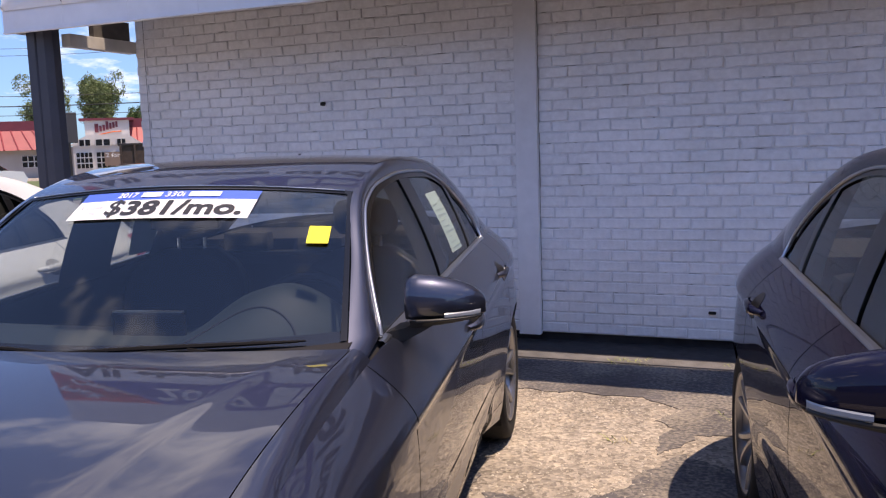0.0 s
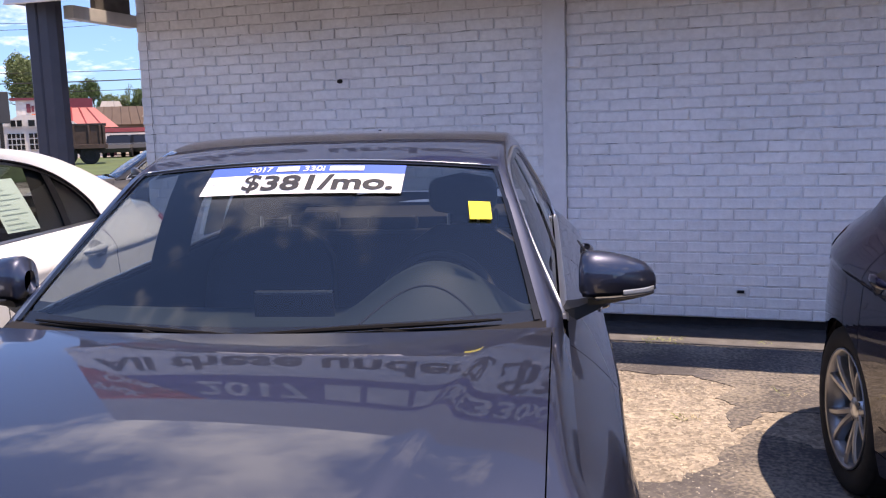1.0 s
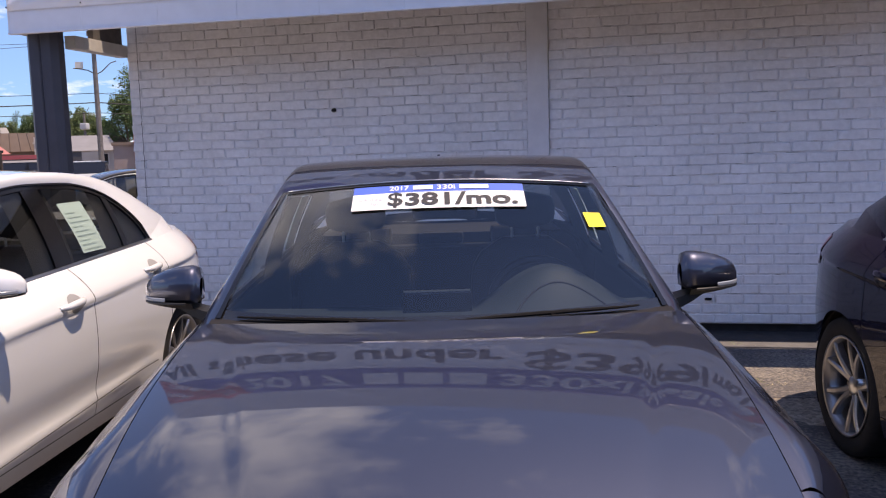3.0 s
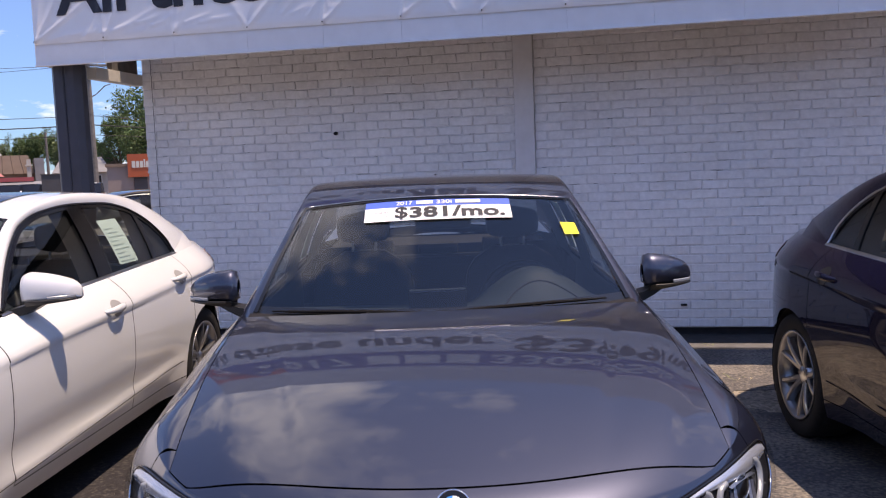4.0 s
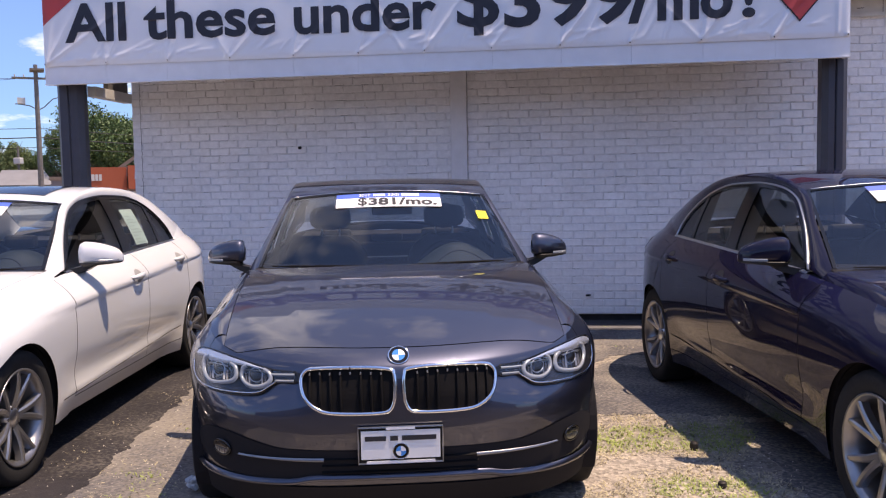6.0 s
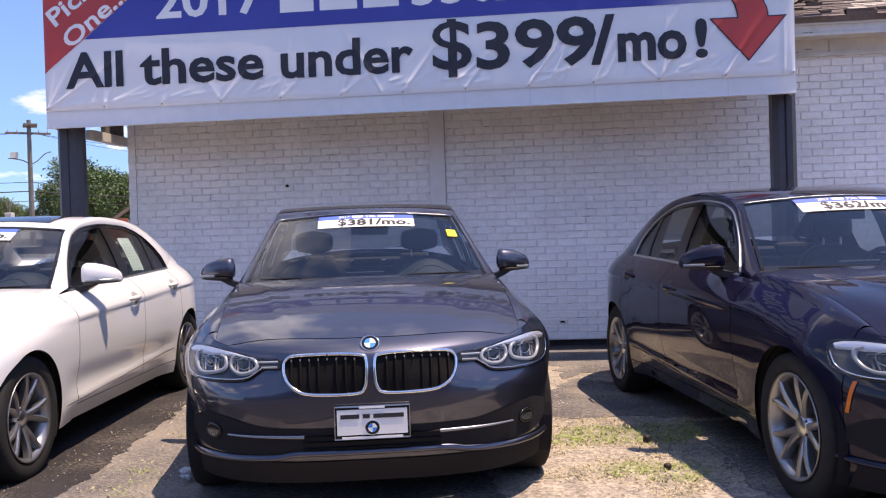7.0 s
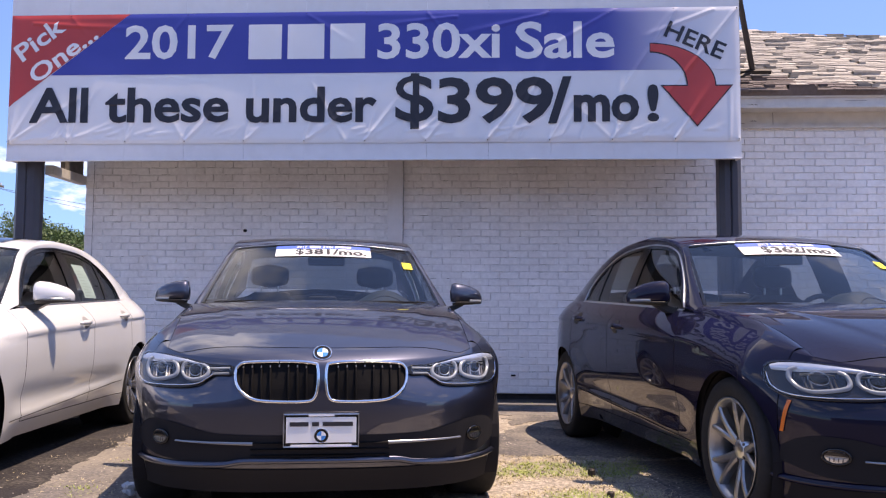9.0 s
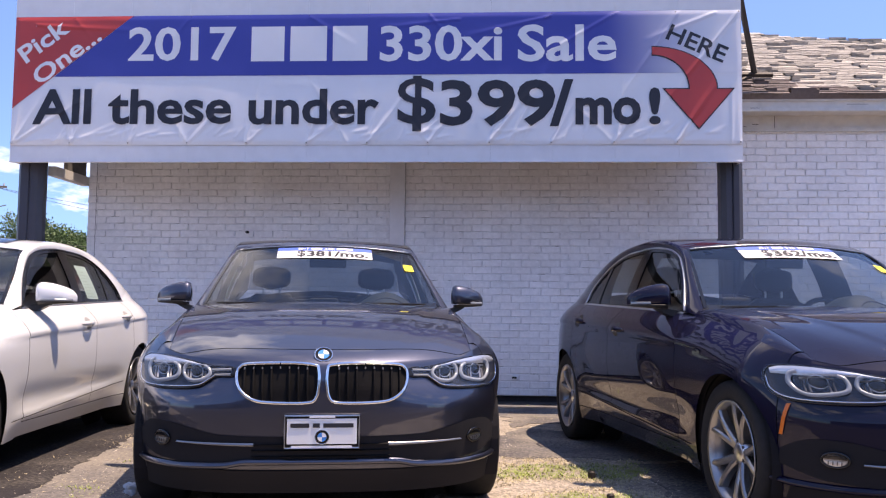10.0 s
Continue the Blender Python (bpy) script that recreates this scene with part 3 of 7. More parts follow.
def cloth(x, z, off=0.0):
    """The banner's surface: slack vinyl pulled into creases at its eyelets."""
    d = 0.012 + 0.007 * noise.noise((x * 0.9, z * 1.6, 1.0)) + 0.003 * noise.noise((x * 3.1, z * 3.0, 5.0))
    for gx, gz, dx, dz, ln, amp, w in FOLDS:
        px, pz = x - gx, z - gz
        t = px * dx + pz * dz
        if -0.02 < t < ln:
            e = px * dz - pz * dx
            w2 = w * (0.5 + t / ln)
            if abs(e) < 3 * w2:
                d += amp * math.exp(-(e / w2) ** 2) * (1 - t / ln) ** 0.7
    edge = min(x - BX0, BX1 - x, z - BZ0, BZ1 - z)
    return Vector((x, FAS_Y - 0.006 - d * min(1, max(edge, 0) / 0.05 + 0.25) - off, z))


def fade_blue():
    """Printed blue that fades to white towards one end."""
    m = mat("ban_blue_fade", (0.035, 0.06, 0.36), 0.42)
    n, l = m.node_tree.nodes, m.node_tree.links
    b = n["Principled BSDF"]
    tc, sp, mr, mx = n.new("ShaderNodeTexCoord"), n.new("ShaderNodeSeparateXYZ"), n.new("ShaderNodeMapRange"), n.new("ShaderNodeMix")
    mx.data_type = "RGBA"
    mx.inputs[6].default_value, mx.inputs[7].default_value = (0.035, 0.055, 0.34, 1), (0.72, 0.73, 0.78, 1)
    mr.interpolation_type = "SMOOTHSTEP"
    mr.inputs[1].default_value, mr.inputs[2].default_value = 1.05, 2.25
    l.new(tc.outputs["Object"], sp.inputs[0])
    l.new(sp.outputs["X"], mr.inputs[0])
    l.new(mr.outputs[0], mx.inputs[0])
    l.new(mx.outputs[2], b.inputs["Base Color"])
    return m


M["ban_blue_fade"] = fade_blue()
STEP = 0.0145
NX, NZ = int((BX1 - BX0) / STEP), int((BZ1 - BZ0) / STEP)


def printed(name, bm, material, parent, off, label=""):
    """Lays a flat print (xz plane) on the cloth, cut along the cloth's own grid so that it follows every crease."""
    xs, zs = [v.co.x for v in bm.verts], [v.co.z for v in bm.verts]
    for lo, hi, n, base, span, no in ((min(xs), max(xs), NX, BX0, BX1 - BX0, (1, 0, 0)), (min(zs), max(zs), NZ, BZ0, BZ1 - BZ0, (0, 0, 1))):
        for i in range(n + 1):
            c = base + span * i / n
            if lo < c < hi:
                bmesh.ops.bisect_plane(bm, geom=bm.verts[:] + bm.edges[:] + bm.faces[:], plane_co=(c, 0, 0) if no[0] else (0, 0, c), plane_no=no)
    lay_flat(bm, lambda x, z: cloth(x, z, off))
    return part(name, bm, material, parent, label, True)


def lay_flat(bm, fn):
    for v in bm.verts:
        v.co = fn(v.co.x, v.co.z)
    bmesh.ops.recalc_face_normals(bm, faces=bm.faces)


def flat(pts):
    bm = bmesh.new()
    bm.faces.new([bm.verts.new((x, 0, z)) for x, z in pts])
    return bm


banner = tagged(new("banner"), "creased white vinyl sale banner with blue and red print", "banner")
bm = bmesh.new()
grid(bm, [[cloth(BX0 + (BX1 - BX0) * i / NX, BZ0 + (BZ1 - BZ0) * j / NZ) for j in range(NZ + 1)] for i in range(NX + 1)])
bmesh.ops.recalc_face_normals(bm, faces=bm.faces)
part("cloth", bm, "ban_white", banner, smooth=True)
printed("red_corner", flat([(BX0, BZ1), (-3.613, BZ1), (BX0, 2.995)]), "ban_red", banner, 0.004, "red printed corner")
printed("blue_band", flat([(-3.613, BZ1), (BX1 - 0.01, BZ1), (BX1 - 0.01, 3.318), (-4.42, 3.318)]), "ban_blue_fade", banner, 0.004, "blue printed band fading to white")
for tx, x0, x1, z0, z1, mt, bold in (("2017", -3.655, -2.543, 3.470, 3.825, "ban_white", 0.022), ("330xi", -1.085, 0.132, 3.450, 3.815, "ban_white", 0.022), ("Sale", 0.283, 1.252, 3.440, 3.815, "ban_white", 0.022),
                                 ("All", -4.629, -4.015, 2.828, 3.190, "ban_black", 0.025), ("these", -3.839, -2.570, 2.822, 3.185, "ban_black", 0.025), ("under", -2.398, -1.086, 2.815, 3.180, "ban_black", 0.025),
                                 ("$", -0.899, -0.520, 2.745, 3.305, "ban_black", 0.014), ("399", -0.478, 0.655, 2.795, 3.262, "ban_black", 0.025), ("/", 0.60, 0.83, 2.795, 3.262, "ban_black", 0.025), ("mo", 0.850, 1.482, 2.805, 3.080, "ban_black", 0.034), ("!", 1.560, 1.672, 2.805, 3.175, "ban_black", 0.03)):
    printed("lettering", fitted_text(tx, x0, x1, z0, z1, bold), mt, banner, 0.008)
for x0, x1 in ((-2.387, -2.05), (-1.99, -1.62), (-1.56, -1.21)):
    printed("printed_bar", flat([(x0, 3.462), (x1, 3.462), (x1, 3.818), (x0, 3.818)]), "ban_white", banner, 0.008)


def turned_text(tx, cx, cz, width, height, deg, bold):
    bm = fitted_text(tx, -width / 2, width / 2, -height / 2, height / 2, bold)
    c, s = math.cos(radians(deg)), math.sin(radians(deg))
    for v in bm.verts:
        v.co = Vector((cx + v.co.x * c - v.co.z * s, 0, cz + v.co.x * s + v.co.z * c))
    return bm


printed("lettering", turned_text("Pick", -4.545, 3.695, 0.56, 0.185, 37, 0.022), "ban_white", banner, 0.008)
printed("lettering", turned_text("One...", -4.30, 3.535, 0.80, 0.185, 37, 0.022), "ban_white", banner, 0.008)
printed("lettering", turned_text("HERE", 2.028, 3.610, 0.60, 0.165, -24, 0.016), "ban_black", banner, 0.008)


def arrow_print(grow):
    """A curved arrow: a shaft that widens as it bends down, and a head."""
    bm = bmesh.new()
    out = [(1.593 - grow * 0.5 + (0.62 + grow * 1.5) * math.sin(a), 3.155 + (0.42 + grow) * math.cos(a)) for a in np.linspace(0.0, math.pi / 2, 15)]
    inn = [(1.593 - grow * 0.5 + (0.36 - grow * 0.5) * math.sin(a), 3.155 + (0.345 - grow) * math.cos(a)) for a in np.linspace(0.0, math.pi / 2, 15)]
    vo, vi = [bm.verts.new((x, 0, z)) for x, z in out], [bm.verts.new((x, 0, z)) for x, z in inn]
    for i in range(14):
        bm.faces.new([vo[i], vo[i + 1], vi[i + 1], vi[i]])
    bm.faces.new([bm.verts.new((x, 0, z)) for x, z in ((1.712 - 2.0 * grow, 3.155 + grow), (2.362 + 2.0 * grow, 3.155 + grow), (2.037, 2.772 - 1.5 * grow))])
    return bm


printed("arrow_outline", arrow_print(0.012), "ban_black", banner, 0.007)
printed("arrow", arrow_print(0.0), "ban_red", banner, 0.010, "red printed arrow")
for gx in GROMMETS:
    for gz in (BZ0 + 0.018, BZ1 - 0.018):
        bm = bmesh.new()
        c = cloth(gx, gz, 0.004)
        loop_pts = [(c.x + 0.006 * math.cos(a), c.y, c.z + 0.006 * math.sin(a)) for a in (2 * math.pi * j / 10 for j in range(10))]
        vs = [bm.verts.new(p) for p in loop_pts]
        bm.faces.new(vs)
        part("eyelet", bm, "steel_dark", banner)


# ---- the saloon cars ----
M["slat"] = mat("slat", (0.010, 0.0095, 0.010), 0.7, spec=0.08)
# Car frame: x to the car's left, y from the nose back, z up.
def curve_of(xs, ys):
    """A smooth curve through the knots (cubic, with slopes that never overshoot)."""
    xs, ys = np.array(xs, float), np.array(ys, float)
    h, d = np.diff(xs), np.diff(ys) / np.diff(xs)
    m = np.zeros(len(xs))
    m[0], m[-1] = d[0], d[-1]
    for i in range(1, len(xs) - 1):
        if d[i - 1] * d[i] > 0:
            w1, w2 = 2 * h[i] + h[i - 1], h[i] + 2 * h[i - 1]
            m[i] = (w1 + w2) / (w1 / d[i - 1] + w2 / d[i])

    def f(x):
        x = min(max(x, xs[0]), xs[-1])
        i = min(max(int(np.searchsorted(xs, x)) - 1, 0), len(xs) - 2)
        t = (x - xs[i]) / h[i]
        return float(ys[i] * (1 + 2 * t) * (1 - t) ** 2 + m[i] * h[i] * t * (1 - t) ** 2 + ys[i + 1] * t * t * (3 - 2 * t) + m[i + 1] * h[i] * t * t * (t - 1))
    return f


LEN, LF, LR = 4.633, 0.62, 1.05
AX_F, AX_R, HUB, ARCH = 0.776, 3.586, 0.33, 0.358
shoulder = curve_of([0, 0.05, 0.12, 0.215, 0.30, 0.42, 0.6, 0.8, 1.2, 1.45, 1.7, 2.5, 3.43, 3.9, 4.3, 4.5, LEN],
                    [0.722, 0.727, 0.734, 0.746, 0.764, 0.790, 0.838, 0.878, 0.930, 0.954, 0.972, 1.003, 1.036, 1.055, 1.055, 1.045, 1.020])
width_z = curve_of([0.1, 0.2, 0.3, 0.45, 0.58, 0.68, 0.8, 0.9, 1.06], [0.84, 0.868, 0.886, 0.896, 0.902, 0.9055, 0.902, 0.895, 0.885])
front_z = curve_of([0.1, 0.2, 0.27, 0.33, 0.42, 0.52, 0.6, 0.66, 0.76], [0.16, 0.085, 0.035, 0.025, 0.012, 0.0, 0.0, 0.006, 0.032])
rear_z = curve_of([0.1, 0.25, 0.45, 0.6, 0.75, 0.95, 1.06], [-0.16, -0.08, -0.005, 0.0, -0.03, -0.045, -0.10])


def bow(z):
    """How square the front corners are in plan: rounder at lamp height, squarer at the bumper."""
    k = min(max((0.69 - z) / 0.17, 0), 1)
    return 2.2 + 1.2 * k * k * (3 - 2 * k)


def vf_of(u, z=0.75):
    if u < LF:
        return (1 - (1 - max(u, 0) / LF) ** 1.5) ** (1 / bow(z))
    if u > LEN - LR:
        k = min(max((0.98 - z) / 0.16, 0), 1)
        return max(1 - (1 - (LEN - u) / LR) ** 1.7, 0) ** (1 / (2.75 + 0.5 * k * k * (3 - 2 * k)))
    return 1.0


def u_of(vf, z=0.75):
    return LF * (1 - (1 - min(abs(vf), 1) ** bow(z)) ** (1 / 1.5))


def half_width(u, z):
    w = width_z(z) - 0.010 * ((u - 2.3) / 2.3) ** 2
    for a in (AX_F, AX_R):
        w += 0.011 * math.exp(-((u - a) / 0.33) ** 2 - ((z - 0.62) / 0.2) ** 2)
    fade = min(max((u - 0.95) / 0.5, 0), 1) * min(max((4.4 - u) / 0.3, 0), 1)
    d = z - (0.80 + 0.04 * (u - 1.2))
    w += 0.014 * fade * (math.exp(-(d / 0.09) ** 2) if d > 0 else max(0.0, 1 + d / 0.019))
    low = min(max((u - 1.15) / 0.25, 0), 1) * min(max((3.25 - u) / 0.25, 0), 1)
    w -= 0.020 * low * math.exp(-((z - 0.42) / 0.085) ** 2)
    d = z - (0.315 + 0.045 * (u - 1.2))
    w -= 0.30 * low * max(0.0, -d)
    w += 0.006 * low * max(0.0, 1 - abs(d) / 0.02)
    d = shoulder(u) - z
    side = min(max((u - 0.25) / 0.5, 0), 1)
    if d < 0.19:
        w -= (0.035 + 0.080 * side) * (1 - d / 0.19) ** 2.2
    return w


def skin(u, z, side=1, inset=0.0):
    """A point of the body's skin: u back along the plan outline, z up."""
    v = vf_of(u, z) * (half_width(u, z) - inset)
    if u < LF:
        k = 1 - u / LF
        u = u + (front_z(z) + inset) * k
    elif u > LEN - LR:
        k = 1 - (LEN - u) / LR
        u = u + (rear_z(z) - inset) * k
    return Vector((side * v, u, z))


def nose(v, z, off=0.0):
    """A point of the front face at v across and z up, off metres proud of the skin."""
    def at(v, z):
        u0 = 0.1
        for _ in range(4):
            u0 = u_of(min(abs(v) / half_width(u0, z), 0.999), z)
        return Vector((v, u0 + front_z(z) * (1 - u0 / LF), z))
    p = at(v, z)
    if off:
        e = 0.004
        a, b = at(v + e, z) - at(v - e, z), at(v, z + e) - at(v, z - e)
        p = p - off * b.cross(a).normalized() if b.cross(a).y > 0 else p + off * b.cross(a).normalized()
    return p


def low_edge(u, base):
    for a in (AX_F, AX_R):
        if abs(u - a) < ARCH - 1e-6:
            return max(base, HUB + math.sqrt(ARCH ** 2 - (u - a) ** 2))
    return base


def arch_columns(u0, u1, step=0.06):
    """Column places from u0 to u1, closer where a wheel arch is."""
    us = set(np.linspace(u0, u1, max(2, int((u1 - u0) / step) + 1)).tolist())
    for a in (AX_F, AX_R):
        for i in range(25):
            q = a - ARCH * math.cos(math.pi * i / 24)
            if u0 < q < u1:
                us.add(q)
    return sorted(us)


def panel(bm, us, base, side, rows=20, inset=0.0, top=None):
    cols = []
    for u in us:
        zb, zt = low_edge(u, base), shoulder(u) if top is None else top
        edge = [a for a in (AX_F, AX_R) if abs(abs(u - a) - ARCH) < 1e-6] if base < HUB else []
        starts = ([base, HUB] if u < edge[0] else [HUB, base]) if edge else [zb]
        for k, z0 in enumerate(starts):
            if k:
                # a panel's lower edge steps at the wheel arch: begin a new sheet
                if len(cols) > 1:
                    grid(bm, cols)
                cols = []
            cols.append([skin(u, z0 + (zt - z0) * (i / rows) ** 0.85, side, inset) for i in range(rows + 1)])
    if len(cols) > 1:
        grid(bm, cols)


HOOD_F, HOOD_K = 0.835, 0.88


def hood_end(v):
    return 1.215 + 0.155 * (v / 0.72) ** 2


def hood_top(v, u):
    """Height of the bonnet's pressing: a long falling crown, a raised middle between two creases, soft outer edges."""
    w = min(u, 1.16) - 0.123
    z = 0.786 + w * (0.3253 + w * (0.2475 + w * (-0.9298 + w * (0.8525 - 0.2773 * w)))) + 0.05 * max(u - 1.16, 0)
    z -= (0.115 - 0.050 * min(u, 1.2)) * v * v
    a = abs(v)
    fade = min(max((u - 0.16) / 0.35, 0), 1) * min(max((1.30 - u) / 0.25, 0), 1)
    z -= 0.0030 * fade * (1 + math.tanh((a - (0.31 + 0.25 * u)) / 0.017))
    return z - 0.75 * max(0.0, a - (0.47 + 0.22 * u)) ** 2


def hood_at(f, t):
    """The bonnet and nose top: f across, t from the front face to the cowl."""
    s = skin(u_of(f), shoulder(u_of(f)))
    vs, ve = math.copysign(s.x, f), f * HOOD_K
    u = s.y + (hood_end(ve) - s.y) * t
    v = vs + (ve - vs) * t
    reach = 0.045 + 0.30 * min(1.0, abs(f) / HOOD_F) ** 7
    return Vector((v, u, hood_top(v, u) + (s.z - hood_top(vs, s.y)) * math.exp(-(u - s.y) / reach)))


def hood_cut(f):
    """Where the bonnet's front shut line lies along t."""
    return 0.080 * max(0.0, 1 - abs(f / 0.75) ** 4) + 0.001


rail_pts = [(0.71, 1.43, 0.992), (0.645, 1.70, 1.172), (0.578, 1.965, 1.351), (0.568, 2.36, 1.441), (0.566, 2.78, 1.449), (0.575, 3.20, 1.410), (0.607, 3.52, 1.313), (0.658, 3.88, 1.143)]
rail = smooth_path(rail_pts, 48)
rail_v = curve_of([p.y for p in rail], [p.x for p in rail])
rail_z = curve_of([p.y for p in rail], [p.z for p in rail])
dlo_top = curve_of([1.55, 1.60, 1.68, 1.76, 1.87, 2.0, 2.2, 2.5, 2.85, 3.05, 3.20, 3.32, 3.40, 3.44, 3.455], [0.980, 1.030, 1.098, 1.163, 1.245, 1.320, 1.374, 1.398, 1.390, 1.361, 1.312, 1.240, 1.160, 1.095, 1.043])


def flank(u, z, side=1, off=0.0):
    """The cabin's side, between the shoulder and the roof rail."""
    a = skin(u, shoulder(u))
    zb, zt = a.z, rail_z(u)
    s = min(max((z - zb) / max(zt - zb, 1e-4), 0), 1)
    v = a.x - 0.012 + (rail_v(u) - a.x + 0.012) * s + 0.07 * s * (1 - s)
    return Vector((side * (v + off), u, z))


def screen(f, t, off=0.0):
    """The windscreen: f across (-1..1), t from the cowl up to the roof."""
    b = Vector((0.70 * f, 1.255 + 0.175 * f * f, 0.980 + 0.012 * f * f))
    h = Vector((0.568 * f, 1.910 + 0.060 * f * f, 1.384 - 0.032 * f * f))
    p = b.lerp(h, t)
    n = Vector((0.25 * f, -0.5, 0.83))
    return p + n * (0.018 * 4 * t * (1 - t) * (1 - 0.5 * f * f) + off)


def outline_patch(bm, pts, place, rings=6, off=0.0):
    """Fills a closed outline of (a, b) pairs with rings, laid on the surface place(a, b, off)."""
    ca, cb = sum(p[0] for p in pts) / len(pts), sum(p[1] for p in pts) / len(pts)
    rows = [[place(ca + (a - ca) * k, cb + (b - cb) * k, off) for a, b in pts] for k in (1 - i / rings for i in range(rings))]
    vs = grid(bm, rows, True)
    c = bm.verts.new(place(ca, cb, off))
    last = vs[-1]
    for i in range(len(last)):
        bm.faces.new([last[i], last[(i + 1) % len(last)], c])


def closed_smooth(pts, n):
    P = [Vector((a, b, 0)) for a, b in pts]
    out = []
    for i in range(n):
        t = i / n * len(P)
        k, f = int(t), t - int(t)
        a, b, c, d = (P[(k + j) % len(P)] for j in (-1, 0, 1, 2))
        q = 0.5 * ((2 * b) + (c - a) * f + (2 * a - 5 * b + 4 * c - d) * f * f + (3 * b - a - 3 * c + d) * f ** 3)
        out.append((q.x, q.y))
    return out


def loop_tube(bm, pts, r, sides=8):
    pts = [Vector(p) for p in pts]
    n = len(pts)
    rows, up = [], Vector((0, -1, 0.2)).normalized()
    for i, p in enumerate(pts):
        d = (pts[(i + 1) % n] - pts[i - 1]).normalized()
        a = d.cross(up).normalized()
        b = a.cross(d).normalized()
        rows.append([p + r * (math.cos(k) * a + math.sin(k) * b) for k in (2 * math.pi * j / sides for j in range(sides))])
    grid(bm, rows + rows[:1], True)
    bmesh.ops.remove_doubles(bm, verts=bm.verts, dist=1e-6)


LAMP = closed_smooth([(0.392, 0.700), (0.44, 0.703), (0.495, 0.707), (0.60, 0.727), (0.70, 0.742), (0.79, 0.746), (0.835, 0.735), (0.853, 0.700), (0.850, 0.645), (0.815, 0.612), (0.74, 0.602), (0.61, 0.606), (0.535, 0.618), (0.495, 0.644), (0.46, 0.662), (0.392, 0.665)], 64)
RINGS = (((0.516, 0.703), (0.496, 0.692), (0.490, 0.668), (0.512, 0.646), (0.556, 0.636), (0.592, 0.644), (0.611, 0.668), (0.604, 0.702), (0.588, 0.712)), ((0.660, 0.712), (0.640, 0.700), (0.635, 0.668), (0.656, 0.645), (0.735, 0.630), (0.774, 0.642), (0.793, 0.678), (0.786, 0.712), (0.766, 0.722)))
KIDNEY = closed_smooth([(0.020, 0.700), (0.038, 0.716), (0.14, 0.724), (0.315, 0.718), (0.358, 0.703), (0.371, 0.668), (0.357, 0.613), (0.312, 0.574), (0.245, 0.558), (0.075, 0.556), (0.030, 0.576), (0.017, 0.640)], 48)


def make_wheel(car, v, u, side):
    hubm = pose(v, u, HUB, 0, 0, 0 if side > 0 else 180)
    wheel = new("wheel")
    wheel.parent = car
    wheel.matrix_basis = hubm
    bm = bmesh.new()
    lathe(bm, [(0.236, -0.10), (0.262, -0.113), (0.305, -0.115), (0.322, -0.105), (0.330, -0.085), (0.330, 0.085), (0.322, 0.105), (0.305, 0.115), (0.262, 0.113), (0.236, 0.10)], 48)
    part("tyre", bm, "tyre", wheel, smooth=True)
    bm = bmesh.new()
    lathe(bm, [(0.205, -0.11), (0.21, 0.02), (0.219, 0.085), (0.238, 0.104), (0.238, 0.112), (0.228, 0.108), (0.214, 0.085)], 48)
    part("rim_barrel", bm, "rim", wheel, smooth=True)
    bm = bmesh.new()
    for i in range(5):
        for s in (-1, 1):
            a0 = 2 * math.pi * i / 5 + s * 0.13
            a1 = 2 * math.pi * i / 5 + s * 0.27
            pts = []
            for k in range(5):
                q = k / 4
                r, a = 0.045 + 0.182 * q, a0 + (a1 - a0) * q
                x = 0.060 + 0.034 * math.sin(math.pi * 0.5 * q)
                pts.append((r, a, x, 0.018 - 0.004 * q))
            rows = []
            for r, a, x, w in pts:
                c, sn = math.cos(a), math.sin(a)
                t = (-sn, c)
                rows.append([(x + dx, r * c + t[0] * e, r * sn + t[1] * e) for dx, e in ((-0.03, -w * 1.1), (0.0, -w), (0.008, -w * 0.5), (0.008, w * 0.5), (0.0, w), (-0.03, w * 1.1))])
            grid(bm, rows)
    part("spokes", bm, "rim", wheel, "five pairs of cast alloy spokes")
    bm = bmesh.new()
    lathe(bm, [(0.0, 0.074), (0.034, 0.074), (0.040, 0.070), (0.060, 0.062), (0.062, 0.02)], 24)
    part("hub_cap", bm, "satin", wheel, smooth=True)
    bm = bmesh.new()
    lathe(bm, [(0.0, -0.01), (0.155, -0.01), (0.16, -0.02), (0.16, -0.03)], 32)
    part("brake_disc", bm, "rim_dark", wheel)
    for i in range(5):
        bm = bmesh.new()
        a = 2 * math.pi * (i + 0.5) / 5
        tube(bm, [(0.055, 0.05 * math.cos(a), 0.05 * math.sin(a)), (0.07, 0.05 * math.cos(a), 0.05 * math.sin(a))], 0.008, 6)
        part("wheel_bolt", bm, "rim_dark", wheel)


